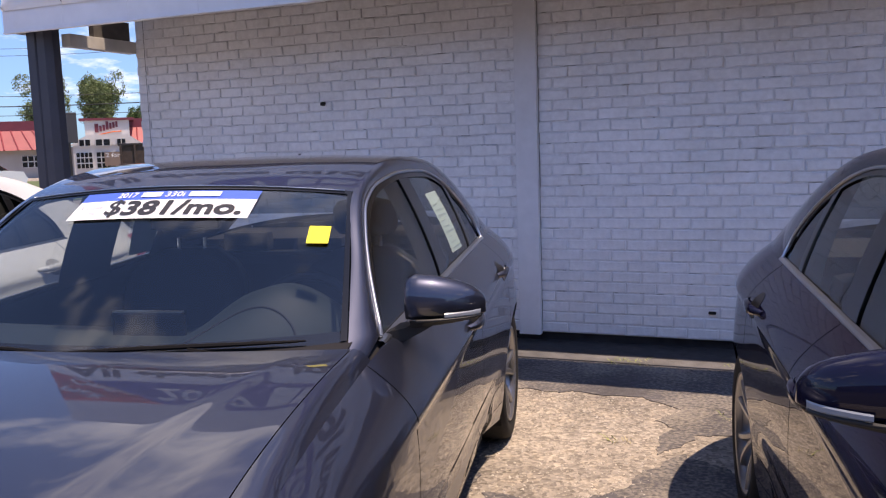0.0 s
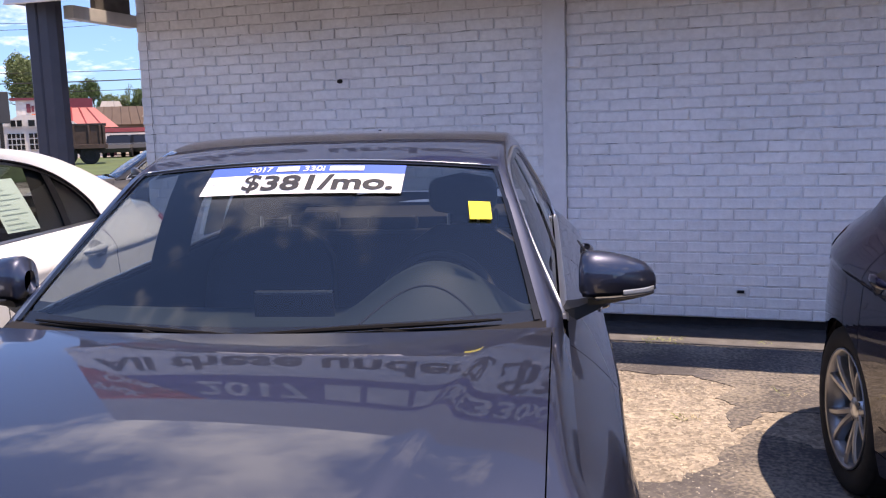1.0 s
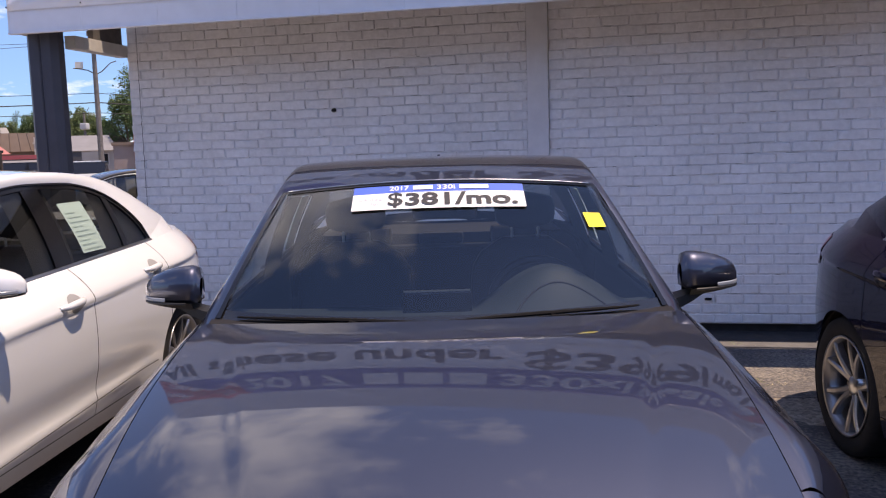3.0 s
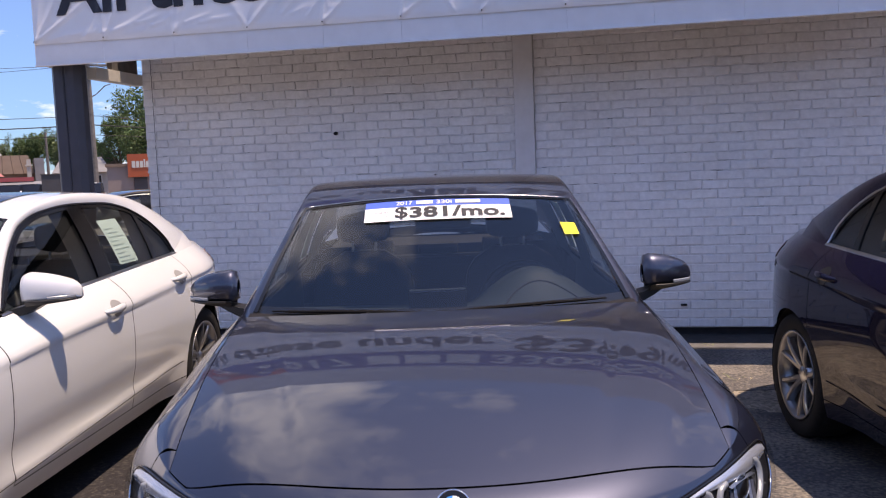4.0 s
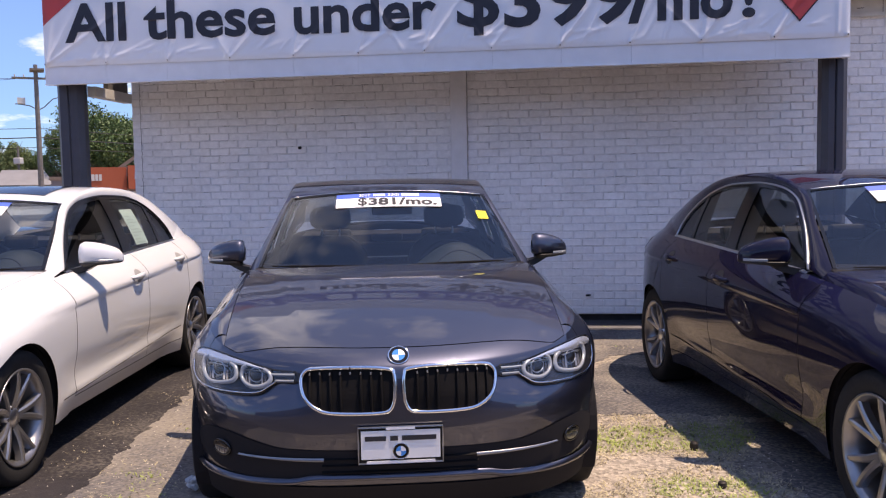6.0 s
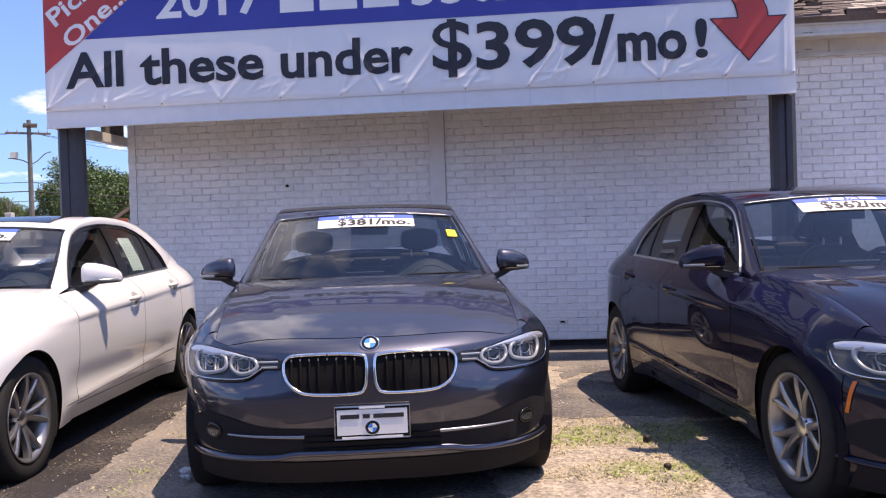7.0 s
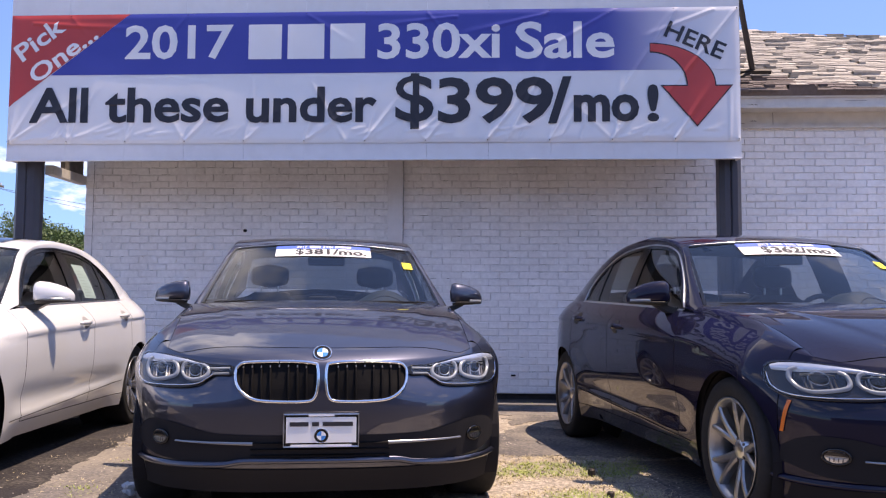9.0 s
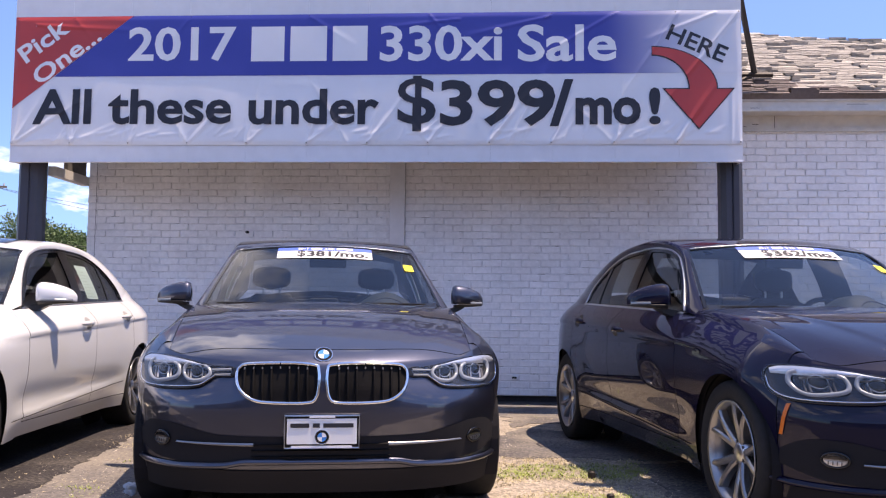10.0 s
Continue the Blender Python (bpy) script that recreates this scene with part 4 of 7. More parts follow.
def make_mirror(car, side, paint_name):
    mirror = new("side_mirror")
    mirror.parent = car
    mirror.matrix_basis = Matrix.Identity(4)

    def ring(f, n=20):
        """Section of the housing at f from its inner to its outer end."""
        v = 0.828 + 0.200 * f
        end = math.sqrt(max(0.04, 1 - max(0.0, (f - 0.80) / 0.20) ** 2))
        hz = 0.078 * (1 - 0.40 * f ** 2.0) * (0.35 + 0.65 * end)
        hu = 0.062 * (1 - 0.35 * f ** 2) * end
        cz, cu = 1.055 - 0.030 * f ** 2.2, 1.672 + 0.075 * f * f
        out = []
        for j in range(n):
            a = 2 * math.pi * j / n
            c, s = math.cos(a), math.sin(a)
            out.append(Vector((side * v, cu + hu * math.copysign(abs(c) ** 0.8, c), cz + hz * math.copysign(abs(s) ** 0.85, s))))
        return out
    rows = [ring(f) for f in (0.0, 0.05, 0.15, 0.35, 0.55, 0.72, 0.82, 0.90, 0.96, 0.99, 1.0)]
    mid = sum(rows[0], Vector()) / 20
    rows[0] = [p.lerp(mid, 0.10) + Vector((-side * 0.010, 0, 0)) for p in rows[0]]
    rows.insert(0, [p.lerp(mid, 0.5) + Vector((-side * 0.012, 0, 0)) for p in rows[0]])
    bm = bmesh.new()
    vs = grid(bm, rows, True)
    bm.faces.new(vs[-1])
    bm.faces.new(vs[0])
    for v in bm.verts:
        if v.co.z < 1.012:
            v.co.z = 1.012
    bmesh.ops.remove_doubles(bm, verts=bm.verts, dist=1e-4)
    part("cap", bm, paint_name, mirror, smooth=True)
    bm = bmesh.new()
    low = []
    for f in (0.02, 0.2, 0.4, 0.6, 0.8, 0.90, 0.95):
        r = ring(f)
        us, v = [p.y for p in r], r[0].x
        d = 0.022 * (1 - 0.7 * f)
        low.append([Vector((v, min(us), 1.010)), Vector((v, min(us) + 0.012, 1.010 - d)), Vector((v, max(us) - 0.012, 1.010 - d)), Vector((v, max(us), 1.010))])
    grid(bm, low)
    part("base_shell", bm, "trim", mirror)
    bm = bmesh.new()
    rows = []
    for f in np.linspace(0.50, 0.95, 12):
        r = ring(float(f))
        p = Vector((r[0].x, min(q.y for q in r) - 0.002, 0))
        rows.append([(p.x, p.y, 1.014), (p.x, p.y - 0.003, 1.017), (p.x, p.y - 0.003, 1.025), (p.x, p.y, 1.028)])
    grid(bm, rows)
    part("indicator", bm, "led", mirror, "clear indicator strip")
    bm = bmesh.new()
    rows = []
    for f in np.linspace(0.12, 0.95, 12):
        r = ring(float(f))
        p = Vector((r[0].x, min(q.y for q in r) - 0.001, 0))
        rows.append([(p.x, p.y, 1.004), (p.x, p.y - 0.005, 1.007), (p.x, p.y - 0.005, 1.011), (p.x, p.y, 1.014)])
    grid(bm, rows)
    part("trim_strip", bm, "trim", mirror)
    bm = bmesh.new()
    rows = []
    for f in (0, 0.35, 0.7, 1.0):
        v, z = 0.765 + 0.125 * f, 0.958 + 0.045 * f ** 1.5
        a, b = 1.610 + 0.045 * f, 1.735 - 0.035 * f
        h = 0.020 - 0.006 * f
        rows.append([Vector((side * v, a, z - h)), Vector((side * v, b, z - h)), Vector((side * v, b, z + h)), Vector((side * v, a, z + h))])
    vs = grid(bm, rows, True)
    part("foot", bm, "trim", mirror)


def make_seat(car, v, u, z):
    bm = bmesh.new()
    box(bm, v - 0.25, u - 0.45, z, v + 0.25, u + 0.1, z + 0.15, 0.05)
    rows = []
    for k in range(11):
        q = k / 10
        y, h = u + 0.05 + 0.20 * q, z + 0.1 + 0.60 * q
        w = 0.265 * (1 - 0.06 * q) * (1 if q < 0.72 else math.sqrt(max(0.05, 1 - ((q - 0.72) / 0.31) ** 2)))
        rows.append([(v - w, y - 0.08, h), (v - w * 0.7, y - 0.04, h), (v, y - 0.025, h), (v + w * 0.7, y - 0.04, h), (v + w, y - 0.08, h), (v + w, y + 0.05, h), (v + w * 0.6, y + 0.09, h), (v - w * 0.6, y + 0.09, h), (v - w, y + 0.05, h)])
    vs = grid(bm, rows, True)
    bm.faces.new(vs[-1])
    seat = part("front_seat", bm, "seat", car, smooth=True)
    bm = bmesh.new()
    rows = []
    for k in range(9):
        q = k / 8
        w, d = 0.135 * (1 - abs(2 * q - 1) ** 4) ** 0.5 + 0.004, 0.05 * (1 - abs(2 * q - 1) ** 4) ** 0.5 + 0.004
        rows.append([(v + w * math.copysign(abs(math.cos(a)) ** 0.6, math.cos(a)), u + 0.25 + d * math.sin(a), z + 0.735 + 0.175 * q) for a in (2 * math.pi * j / 16 for j in range(16))])
    vs = grid(bm, rows, True)
    bm.faces.new(vs[-1])
    bm.faces.new(vs[0])
    part("headrest", bm, "seat", seat, smooth=True)
    for s in (-1, 1):
        bm = bmesh.new()
        tube(bm, [(v + s * 0.06, u + 0.25, z + 0.6), (v + s * 0.06, u + 0.25, z + 0.78)], 0.007, 6)
        part("headrest_rod", bm, "satin", seat)


def roundel(parent, centre, r, toward, name="badge"):
    """A round enamel badge: dark ring, quarters in blue and white, bright rim."""
    q = Vector(toward).to_track_quat("Z", "Y").to_matrix().to_4x4()
    base = Matrix.Translation(centre) @ q
    bm = bmesh.new()
    n = 32
    rows = [[(r * k * math.cos(a), r * k * math.sin(a), z) for a in (2 * math.pi * j / n for j in range(n))] for k, z in ((1.0, 0), (1.0, 0.004), (0.93, 0.006), (0.90, 0.004))]
    grid(bm, rows, True)
    rim = part(name, bm, "chrome", parent, "round enamel badge in blue, white and black", True, base)
    bm = bmesh.new()
    rows = [[(r * k * math.cos(a), r * k * math.sin(a), 0.0042) for a in (2 * math.pi * j / n for j in range(n))] for k in (0.92, 0.60)]
    grid(bm, rows, True)
    part("ring", bm, "gloss_black", rim)
    for i in range(4):
        bm = bmesh.new()
        c = bm.verts.new((0, 0, 0.005))
        vs = [bm.verts.new((0.6 * r * math.cos(a), 0.6 * r * math.sin(a), 0.005)) for a in (math.pi / 2 * (i + j / 6) for j in range(7))]
        for a, b in zip(vs, vs[1:]):
            bm.faces.new([c, a, b])
        part("quarter", bm, "badge_white" if i % 2 == 0 else "badge_blue", rim)
    return rim


def orient(bm, way):
    """Turns all faces so that on the whole they look the given way."""
    way = Vector(way)
    bm.normal_update()
    if sum((f.normal.dot(way) * f.calc_area() for f in bm.faces), 0.0) < 0:
        bmesh.ops.reverse_faces(bm, faces=bm.faces)


def lay(bm, fn):
    """Moves a flat mesh in the xz plane onto a surface fn(x, z)."""
    for v in bm.verts:
        v.co = fn(v.co.x, v.co.z)


def make_car(name, label, paint_name, m, price="", yellow=True, plate=False, papers=(), sunroof=False):
    car = tagged(new(name), label, "car", "cars on the lot")
    car.matrix_basis = m
    # front bumper with the nose top up to the bonnet's shut line
    bm = bmesh.new()
    vfs = np.concatenate([np.linspace(0, HOOD_F, 21), np.linspace(HOOD_F + 0.02, vf_of(AX_F - ARCH - 0.004), 9)])
    us = [(math.copysign(1, f), u_of(f)) for f in sorted([-q for q in vfs] + list(vfs[1:]))]
    cols = [[skin(u, 0.19 + (shoulder(u) - 0.19) * i / 22, s) for i in range(23)] for s, u in us]
    grid(bm, cols)
    fs = sorted([-q for q in np.linspace(0, HOOD_F, 21)] + list(np.linspace(0, HOOD_F, 21)[1:]))
    grid(bm, [[hood_at(f, hood_cut(f) * i / 8) for i in range(9)] for f in fs])
    for s in (-1, 1):
        rows = []
        for u in np.linspace(u_of(HOOD_F), AX_F - ARCH - 0.004, 8):
            t = (u - hood_at(HOOD_F, 0).y) / (hood_end(HOOD_F * HOOD_K) - hood_at(HOOD_F, 0).y)
            e = hood_at(HOOD_F, max(t, 0))
            o = skin(float(u), shoulder(float(u)))
            rows.append([Vector((s * (e.x + (o.x - e.x) * k / 4), e.y + (o.y - e.y) * k / 4, e.z + (o.z - e.z) * k / 4 + 0.008 * math.sin(math.pi * k / 4) * min(1, (o.x - e.x) / 0.08))) for k in range(5)])
        grid(bm, rows)
    bmesh.ops.remove_doubles(bm, verts=bm.verts, dist=2e-4)
    bmesh.ops.recalc_face_normals(bm, faces=bm.faces)
    bumper = part("front_bumper", bm, paint_name, car, smooth=True)
    # bonnet
    bm = bmesh.new()
    grid(bm, [[hood_at(f * 0.9975, hood_cut(f) + 0.005 + (0.995 - hood_cut(f)) * i / 48) for i in range(49)] for f in np.linspace(-HOOD_F, HOOD_F, 141)])
    part("bonnet", bm, paint_name, car, smooth=True)
    # sides
    for s in (1, -1):
        bm = bmesh.new()
        panel(bm, arch_columns(AX_F - ARCH, 1.362), 0.19, s, 36)
        rows = []
        for u in np.linspace(AX_F - ARCH, 1.402, 18):
            t = (u - hood_at(HOOD_F, 0).y) / (hood_end(HOOD_F * HOOD_K) - hood_at(HOOD_F, 0).y)
            e = hood_at(HOOD_F, min(max(t, 0), 1.0))
            e.x += 0.0012
            o = skin(float(u), shoulder(float(u)))
            rows.append([Vector((s * (e.x + (o.x - e.x) * k / 5), e.y + (o.y - e.y) * k / 5, e.z + (o.z - e.z) * k / 5 + 0.010 * math.sin(math.pi * k / 5))) for k in range(6)])
        grid(bm, rows)
        bmesh.ops.remove_doubles(bm, verts=bm.verts, dist=2e-4)
        bmesh.ops.recalc_face_normals(bm, faces=bm.faces)
        part("wing", bm, paint_name, car, smooth=True)
        for nm, u0, u1 in (("front_door", 1.368, 2.497), ("rear_door", 2.503, 3.36)):
            bm = bmesh.new()
            panel(bm, arch_columns(u0, u1), 0.295, s, 36)
            bmesh.ops.recalc_face_normals(bm, faces=bm.faces)
            door = part(nm, bm, paint_name, car, smooth=True)
            hu, hz = (2.30, 0.868) if nm == "front_door" else (3.18, 0.914)
            bm = bmesh.new()
            c = skin(hu, hz, s)
            rows = []
            for q in np.linspace(-1, 1, 11):
                w, bow = 0.019 * (1 - 0.55 * q * q), 0.034 * (1 - abs(q) ** 3)
                rows.append([Vector((c.x + s * (bow + dx), c.y + 0.105 * q, c.z + 0.006 * q + dz)) for dx, dz in ((-0.008, -w), (0.004, -w * 0.8), (0.008, 0), (0.004, w * 0.8), (-0.008, w))])
            grid(bm, rows)
            bmesh.ops.recalc_face_normals(bm, faces=bm.faces)
            part("handle", bm, paint_name, door, smooth=True)
            # flat disc on the uncut skin, the recess's shade put into its colour
            bm = bmesh.new()
            pts = [(hu + 0.03 + 0.060 * math.cos(a), hz - 0.004 + 0.044 * math.sin(a)) for a in (2 * math.pi * j / 20 for j in range(20))]
            outline_patch(bm, pts, lambda a, b, o: skin(a, b, s, -o), 2, 0.0015)
            part("handle_cup", bm, "trim" if paint_name != "white_paint" else "cup_shade", door)
        bm = bmesh.new()
        panel(bm, [float(q) for q in np.linspace(AX_F + ARCH, AX_R - ARCH, 24)], 0.20, s, 6, 0.0, 0.290)
        sill = part("sill", bm, paint_name, car, smooth=True)
        bm = bmesh.new()
        grid(bm, [[skin(u, 0.308 + 0.045 * (u - 1.2) + dz, s, -0.002) for dz in (-0.0025, 0.0025)] for u in (float(q) for q in np.linspace(1.20, 3.18, 34))])
        part("sill_seam", bm, "shell", sill)
        bm = bmesh.new()
        panel(bm, arch_columns(3.366, 4.10), 0.20, s, 36)
        rows = []
        A = flank(3.455, dlo_top(3.455) + 0.003, 1, 0.004)
        B = Vector((rail_v(3.88), 3.88, rail_z(3.88)))
        for i in range(9):
            k0 = i / 8
            e = A.lerp(B, k0) + Vector((0.012, 0, 0.010)) * math.sin(math.pi * k0)
            u = 3.455 + 0.425 * k0
            o = skin(u, shoulder(u))
            rows.append([Vector((s * (e.x + (o.x - e.x) * k / 4), e.y + (o.y - e.y) * k / 4, e.z + (o.z - e.z) * k / 4)) for k in range(5)])
        grid(bm, rows)
        bmesh.ops.remove_doubles(bm, verts=bm.verts, dist=2e-4)
        bmesh.ops.recalc_face_normals(bm, faces=bm.faces)
        part("rear_wing", bm, paint_name, car, smooth=True)
        # pillars and roof rail in one pressing round the side windows
        bm = bmesh.new()
        rows = []
        for i in range(49):
            q = i / 48
            u = 1.55 + 1.905 * q
            uo = rail_pts[0][1] + (rail_pts[-1][1] - rail_pts[0][1]) * q
            a = flank(u, dlo_top(u) + 0.003, 1, 0.004)
            b = Vector((rail_v(uo), uo, rail_z(uo)))
            mid = a.lerp(b, 0.5) + Vector((0.012, 0, 0.010))
            rows.append([Vector((s * p.x, p.y, p.z)) for p in (a, a.lerp(mid, 0.5) + Vector((0.004, 0, 0.003)), mid, mid.lerp(b, 0.5) + Vector((0.004, 0, 0.004)), b)])
        a, b = flank(1.395, shoulder(1.395), s), Vector((s * rail_pts[0][0], rail_pts[0][1] - 0.02, rail_pts[0][2] - 0.012))
        rows.insert(0, [a.lerp(b, k / 4) for k in range(5)])
        grid(bm, rows)
        bmesh.ops.recalc_face_normals(bm, faces=bm.faces)
        part("side_frame", bm, paint_name, car, smooth=True)
        # windows
        for nm, u0, u1 in (("side_window", 1.555, 2.45), ("side_window", 2.575, 3.15), ("quarter_window", 3.18, 3.452)):
            bm = bmesh.new()
            grid(bm, [[flank(u, shoulder(u) - 0.01 + (dlo_top(u) + 0.012 - shoulder(u)) * k / 8, s, -0.004) for k in range(9)] for u in (float(q) for q in np.linspace(u0, u1, 16))])
            orient(bm, (s, 0, 0.2))
            part(nm, bm, "side_glass", car, smooth=True).visible_shadow = False
        for u0, u1 in ((2.44, 2.585), (3.14, 3.19)):
            bm = bmesh.new()
            grid(bm, [[flank(u, shoulder(u) - 0.01 + (dlo_top(u) + 0.012 - shoulder(u)) * k / 8, s, 0.002) for k in range(9)] for u in (float(q) for q in np.linspace(u0, u1, 4))])
            part("window_pillar", bm, "gloss_black", car, smooth=True)
        bm = bmesh.new()
        pts = [flank(float(u), dlo_top(float(u)) - 0.002, s, 0.006) for u in np.linspace(1.552, 3.454, 60)]
        tube(bm, pts, 0.006, 6)
        bf = bmesh.new()
        rows = []
        for u in (float(q) for q in np.linspace(1.552, 3.447, 60)):
            z, g = dlo_top(u), (dlo_top(u + 0.01) - dlo_top(u - 0.01)) / 0.02
            k = 0.026 / math.hypot(1, g)
            ui, zi = u + g * k, z - k
            rows.append([flank(u, z, s, 0.003), flank(ui, max(zi, shoulder(ui)), s, 0.003)])
        grid(bf, rows)
        part("window_surround", bf, "gloss_black", car, smooth=True)
        part("window_seal", bm, "satin" if paint_name != "white_paint" else "gloss_black", car, smooth=True)
        bm = bmesh.new()
        rows = []
        for u in (float(q) for q in np.linspace(1.54, 3.462, 46)):
            p = skin(u, shoulder(u), s)
            rows.append([p + Vector((s * 0.004, 0, -0.006)), p + Vector((s * 0.004, 0, 0.002)), p + Vector((s * -0.003, 0, 0.008)), p + Vector((s * -0.016, 0, 0.009))])
        grid(bm, rows)
        part("belt_trim", bm, "satin", car)
        # wheel housings
        for a in (AX_F, AX_R):
            bm = bmesh.new()
            grid(bm, [[(s * v, a + (ARCH + 0.004) * math.cos(k), HUB + (ARCH + 0.004) * math.sin(k)) for v in (0.50, 0.70, 0.865)] for k in np.linspace(-0.5, math.pi + 0.5, 25)])
            grid(bm, [[(s * 0.52, a + r * math.cos(k), HUB + r * math.sin(k)) for r in (0.01, ARCH + 0.004)] for k in np.linspace(0, 2 * math.pi, 25)])
            part("wheel_housing", bm, "shell", car)
            make_wheel(car, s * 0.768, a, s)
        make_mirror(car, s, paint_name)
        # headlamp
        bm = bmesh.new()
        outl = [(s * a, b) for a, b in LAMP]
        outline_patch(bm, outl, nose, 7, 0.004)
        lamp = part("headlamp", bm, "lamp_dark", car, "clear headlamp with two ringed projectors")
        bm = bmesh.new()
        loop_tube(bm, [nose(a, b, 0.006) for a, b in outl], 0.004, 6)
        part("lamp_rim", bm, "gloss_black", lamp, smooth=True)
        bm = bmesh.new()
        low = [p for p in smooth_path([(0.466, 0.664, 0), (0.497, 0.642, 0), (0.536, 0.621, 0), (0.61, 0.612, 0), (0.74, 0.609, 0), (0.81, 0.619, 0), (0.842, 0.650, 0), (0.846, 0.700, 0)], 30)]
        tube(bm, [nose(s * p.x, p.y, 0.013) for p in low], 0.0028, 6)
        part("chrome_line", bm, "chrome", lamp, smooth=True)
        for ring_pts in RINGS:
            # each light guide is an open, angular loop round a dark projector
            path = smooth_path([(a, b, 0) for a, b in ring_pts], 26)
            cx, cz = sum(p.x for p in path) / len(path), sum(p.y for p in path) / len(path) + 0.012
            bm = bmesh.new()
            rows = []
            for i, p in enumerate(path):
                d = (path[min(i + 1, len(path) - 1)] - path[max(i - 1, 0)]).normalized()
                nx, nz = -d.y * 0.0074, d.x * 0.0074
                rows.append([nose(s * (p.x + nx * k), p.y + nz * k, o) for k, o in ((-1.0, 0.010), (-0.7, 0.018), (0.0, 0.020), (0.7, 0.018), (1.0, 0.010))])
            grid(bm, rows)
            part("light_ring", bm, "led", lamp, "pale clear light guide", True)
            bm = bmesh.new()
            inner = [(s * (cx + (p.x - cx) * 0.86), cz + (p.y - cz) * 0.86) for p in path]
            outline_patch(bm, inner, nose, 3, 0.008)
            part("reflector_bowl", bm, "projector", lamp)
            for j in (0, 1, 5, 6):
                v0 = cx - 0.040 + 0.0133 * j
                zs = [cz + (p.y - cz) * 0.80 for p in path if abs(p.x - v0) < 0.03]
                z0, z1 = min(zs), cz + 0.010 - 0.004 * abs(j - 3)
                bm = bmesh.new()
                grid(bm, [[nose(s * (v0 + dv), z0 + (z1 - z0) * k / 3, o) for k in range(4)] for dv, o in ((-0.0034, 0.010), (0.0, 0.016), (0.0034, 0.010))])
                part("reflector_rib", bm, "rim" if j % 2 else "rim_dark", lamp)
            bm = bmesh.new()
            grid(bm, [[nose(s * (cx + 0.046 * q), cz + 0.013 + dz - 0.004 * q * q, o) for dz, o in ((-0.004, 0.010), (0.0, 0.019), (0.004, 0.010))] for q in np.linspace(-1, 1, 9)])
            part("projector_bar", bm, "satin", lamp)
            bm = bmesh.new()
            rows = [[nose(s * (cx + 0.027 * q * math.cos(k)), cz - 0.004 + 0.025 * q * math.sin(k), 0.010 + 0.010 * math.sqrt(max(0.0, 1 - q * q))) for k in (2 * math.pi * i / 20 for i in range(20))] for q in (1.0, 0.9, 0.7, 0.4, 0.05)]
            vs = grid(bm, rows, True)
            bm.faces.new(vs[-1])
            lens_ball = part("projector_lens", bm, "gloss_black", lamp, "dark round projector lens", True)
            bm = bmesh.new()
            loop_tube(bm, [nose(s * (cx + 0.0285 * math.cos(k)), cz - 0.004 + 0.0265 * math.sin(k), 0.011) for k in (2 * math.pi * i / 24 for i in range(24))], 0.0022, 5)
            part("lens_ring", bm, "satin", lens_ball, smooth=True)
        bm = bmesh.new()
        outline_patch(bm, [(s * a, b) for a, b in ((0.378, 0.700), (0.43, 0.703), (0.482, 0.705), (0.478, 0.655), (0.43, 0.664), (0.378, 0.665))], nose, 2, 0.008)
        part("lamp_end", bm, "gloss_black", lamp)
        for x0, x1, z0, z1 in ((0.395, 0.486, 0.693, 0.688), (0.398, 0.470, 0.669, 0.665)):
            bm = bmesh.new()
            grid(bm, [[nose(s * (x0 + (x1 - x0) * q), z0 + (z1 - z0) * q + dz, 0.010 + o) for dz, o in ((-0.0045, 0), (0, 0.004), (0.0045, 0))] for q in (0, 0.25, 0.5, 0.75, 1.0)])
            part("light_bar", bm, "led", lamp)
        bm = bmesh.new()
        brow = [(0.49, 0.703, 0.002), (0.55, 0.714, 0.008), (0.60, 0.7245, 0.015), (0.66, 0.734, 0.024), (0.72, 0.7405, 0.034), (0.77, 0.743, 0.036), (0.81, 0.739, 0.030), (0.832, 0.730, 0.020)]
        grid(bm, [[nose(s * a, b - h * k / 4, 0.017 - 0.003 * abs(k - 2)) for k in range(5)] for a, b, h in brow])
        part("brow", bm, "brow", lamp, "bright brow strip", True)
        bm = bmesh.new()
        outline_patch(bm, outl, lambda a, b, o: nose(a, b, 0.012 + o), 7, 0.012)
        orient(bm, (0, -1, 0.2))
        part("lens", bm, "lamp_glass", lamp, smooth=True).visible_shadow = False
        # kidney grille half
        bm = bmesh.new()
        kid = [(s * a, b) for a, b in KIDNEY]
        outline_patch(bm, kid, nose, 5, 0.003)
        half = part("grille", bm, "slat", car, "chrome-framed black kidney-shaped grille half")
        bm = bmesh.new()
        loop_tube(bm, [nose(a, b, 0.010) for a, b in kid], 0.0078, 8)
        part("grille_frame", bm, "chrome", half, smooth=True)
        for j in range(8):
            v = 0.068 + 0.268 * j / 7
            zs = [b for a, b in KIDNEY if abs(a - v) < 0.022]
            zb, zt = min(zs) + 0.010, max(zs) - 0.010
            bm = bmesh.new()
            rows = []
            for k in range(6):
                z = zb + (zt - zb) * k / 5
                p = nose(s * v, z, 0.004 + 0.010 * math.sin(math.pi * k / 5) ** 0.5)
                rows.append([p + Vector((-0.006, 0.006, 0)), p + Vector((-0.002, -0.004, 0)), p + Vector((0.002, -0.004, 0)), p + Vector((0.006, 0.006, 0))])
            grid(bm, rows)
            part("slat", bm, "slat", half)
            bm = bmesh.new()
            p = nose(s * v, zt - 0.012, 0.014)
            box(bm, p.x - 0.0026, p.y - 0.004, p.z - 0.003, p.x + 0.0026, p.y + 0.006, p.z + 0.006, 0.0012)
            part("slat_tip", bm, "satin", half)
        # fog lamp and its bright blade
        bm = bmesh.new()
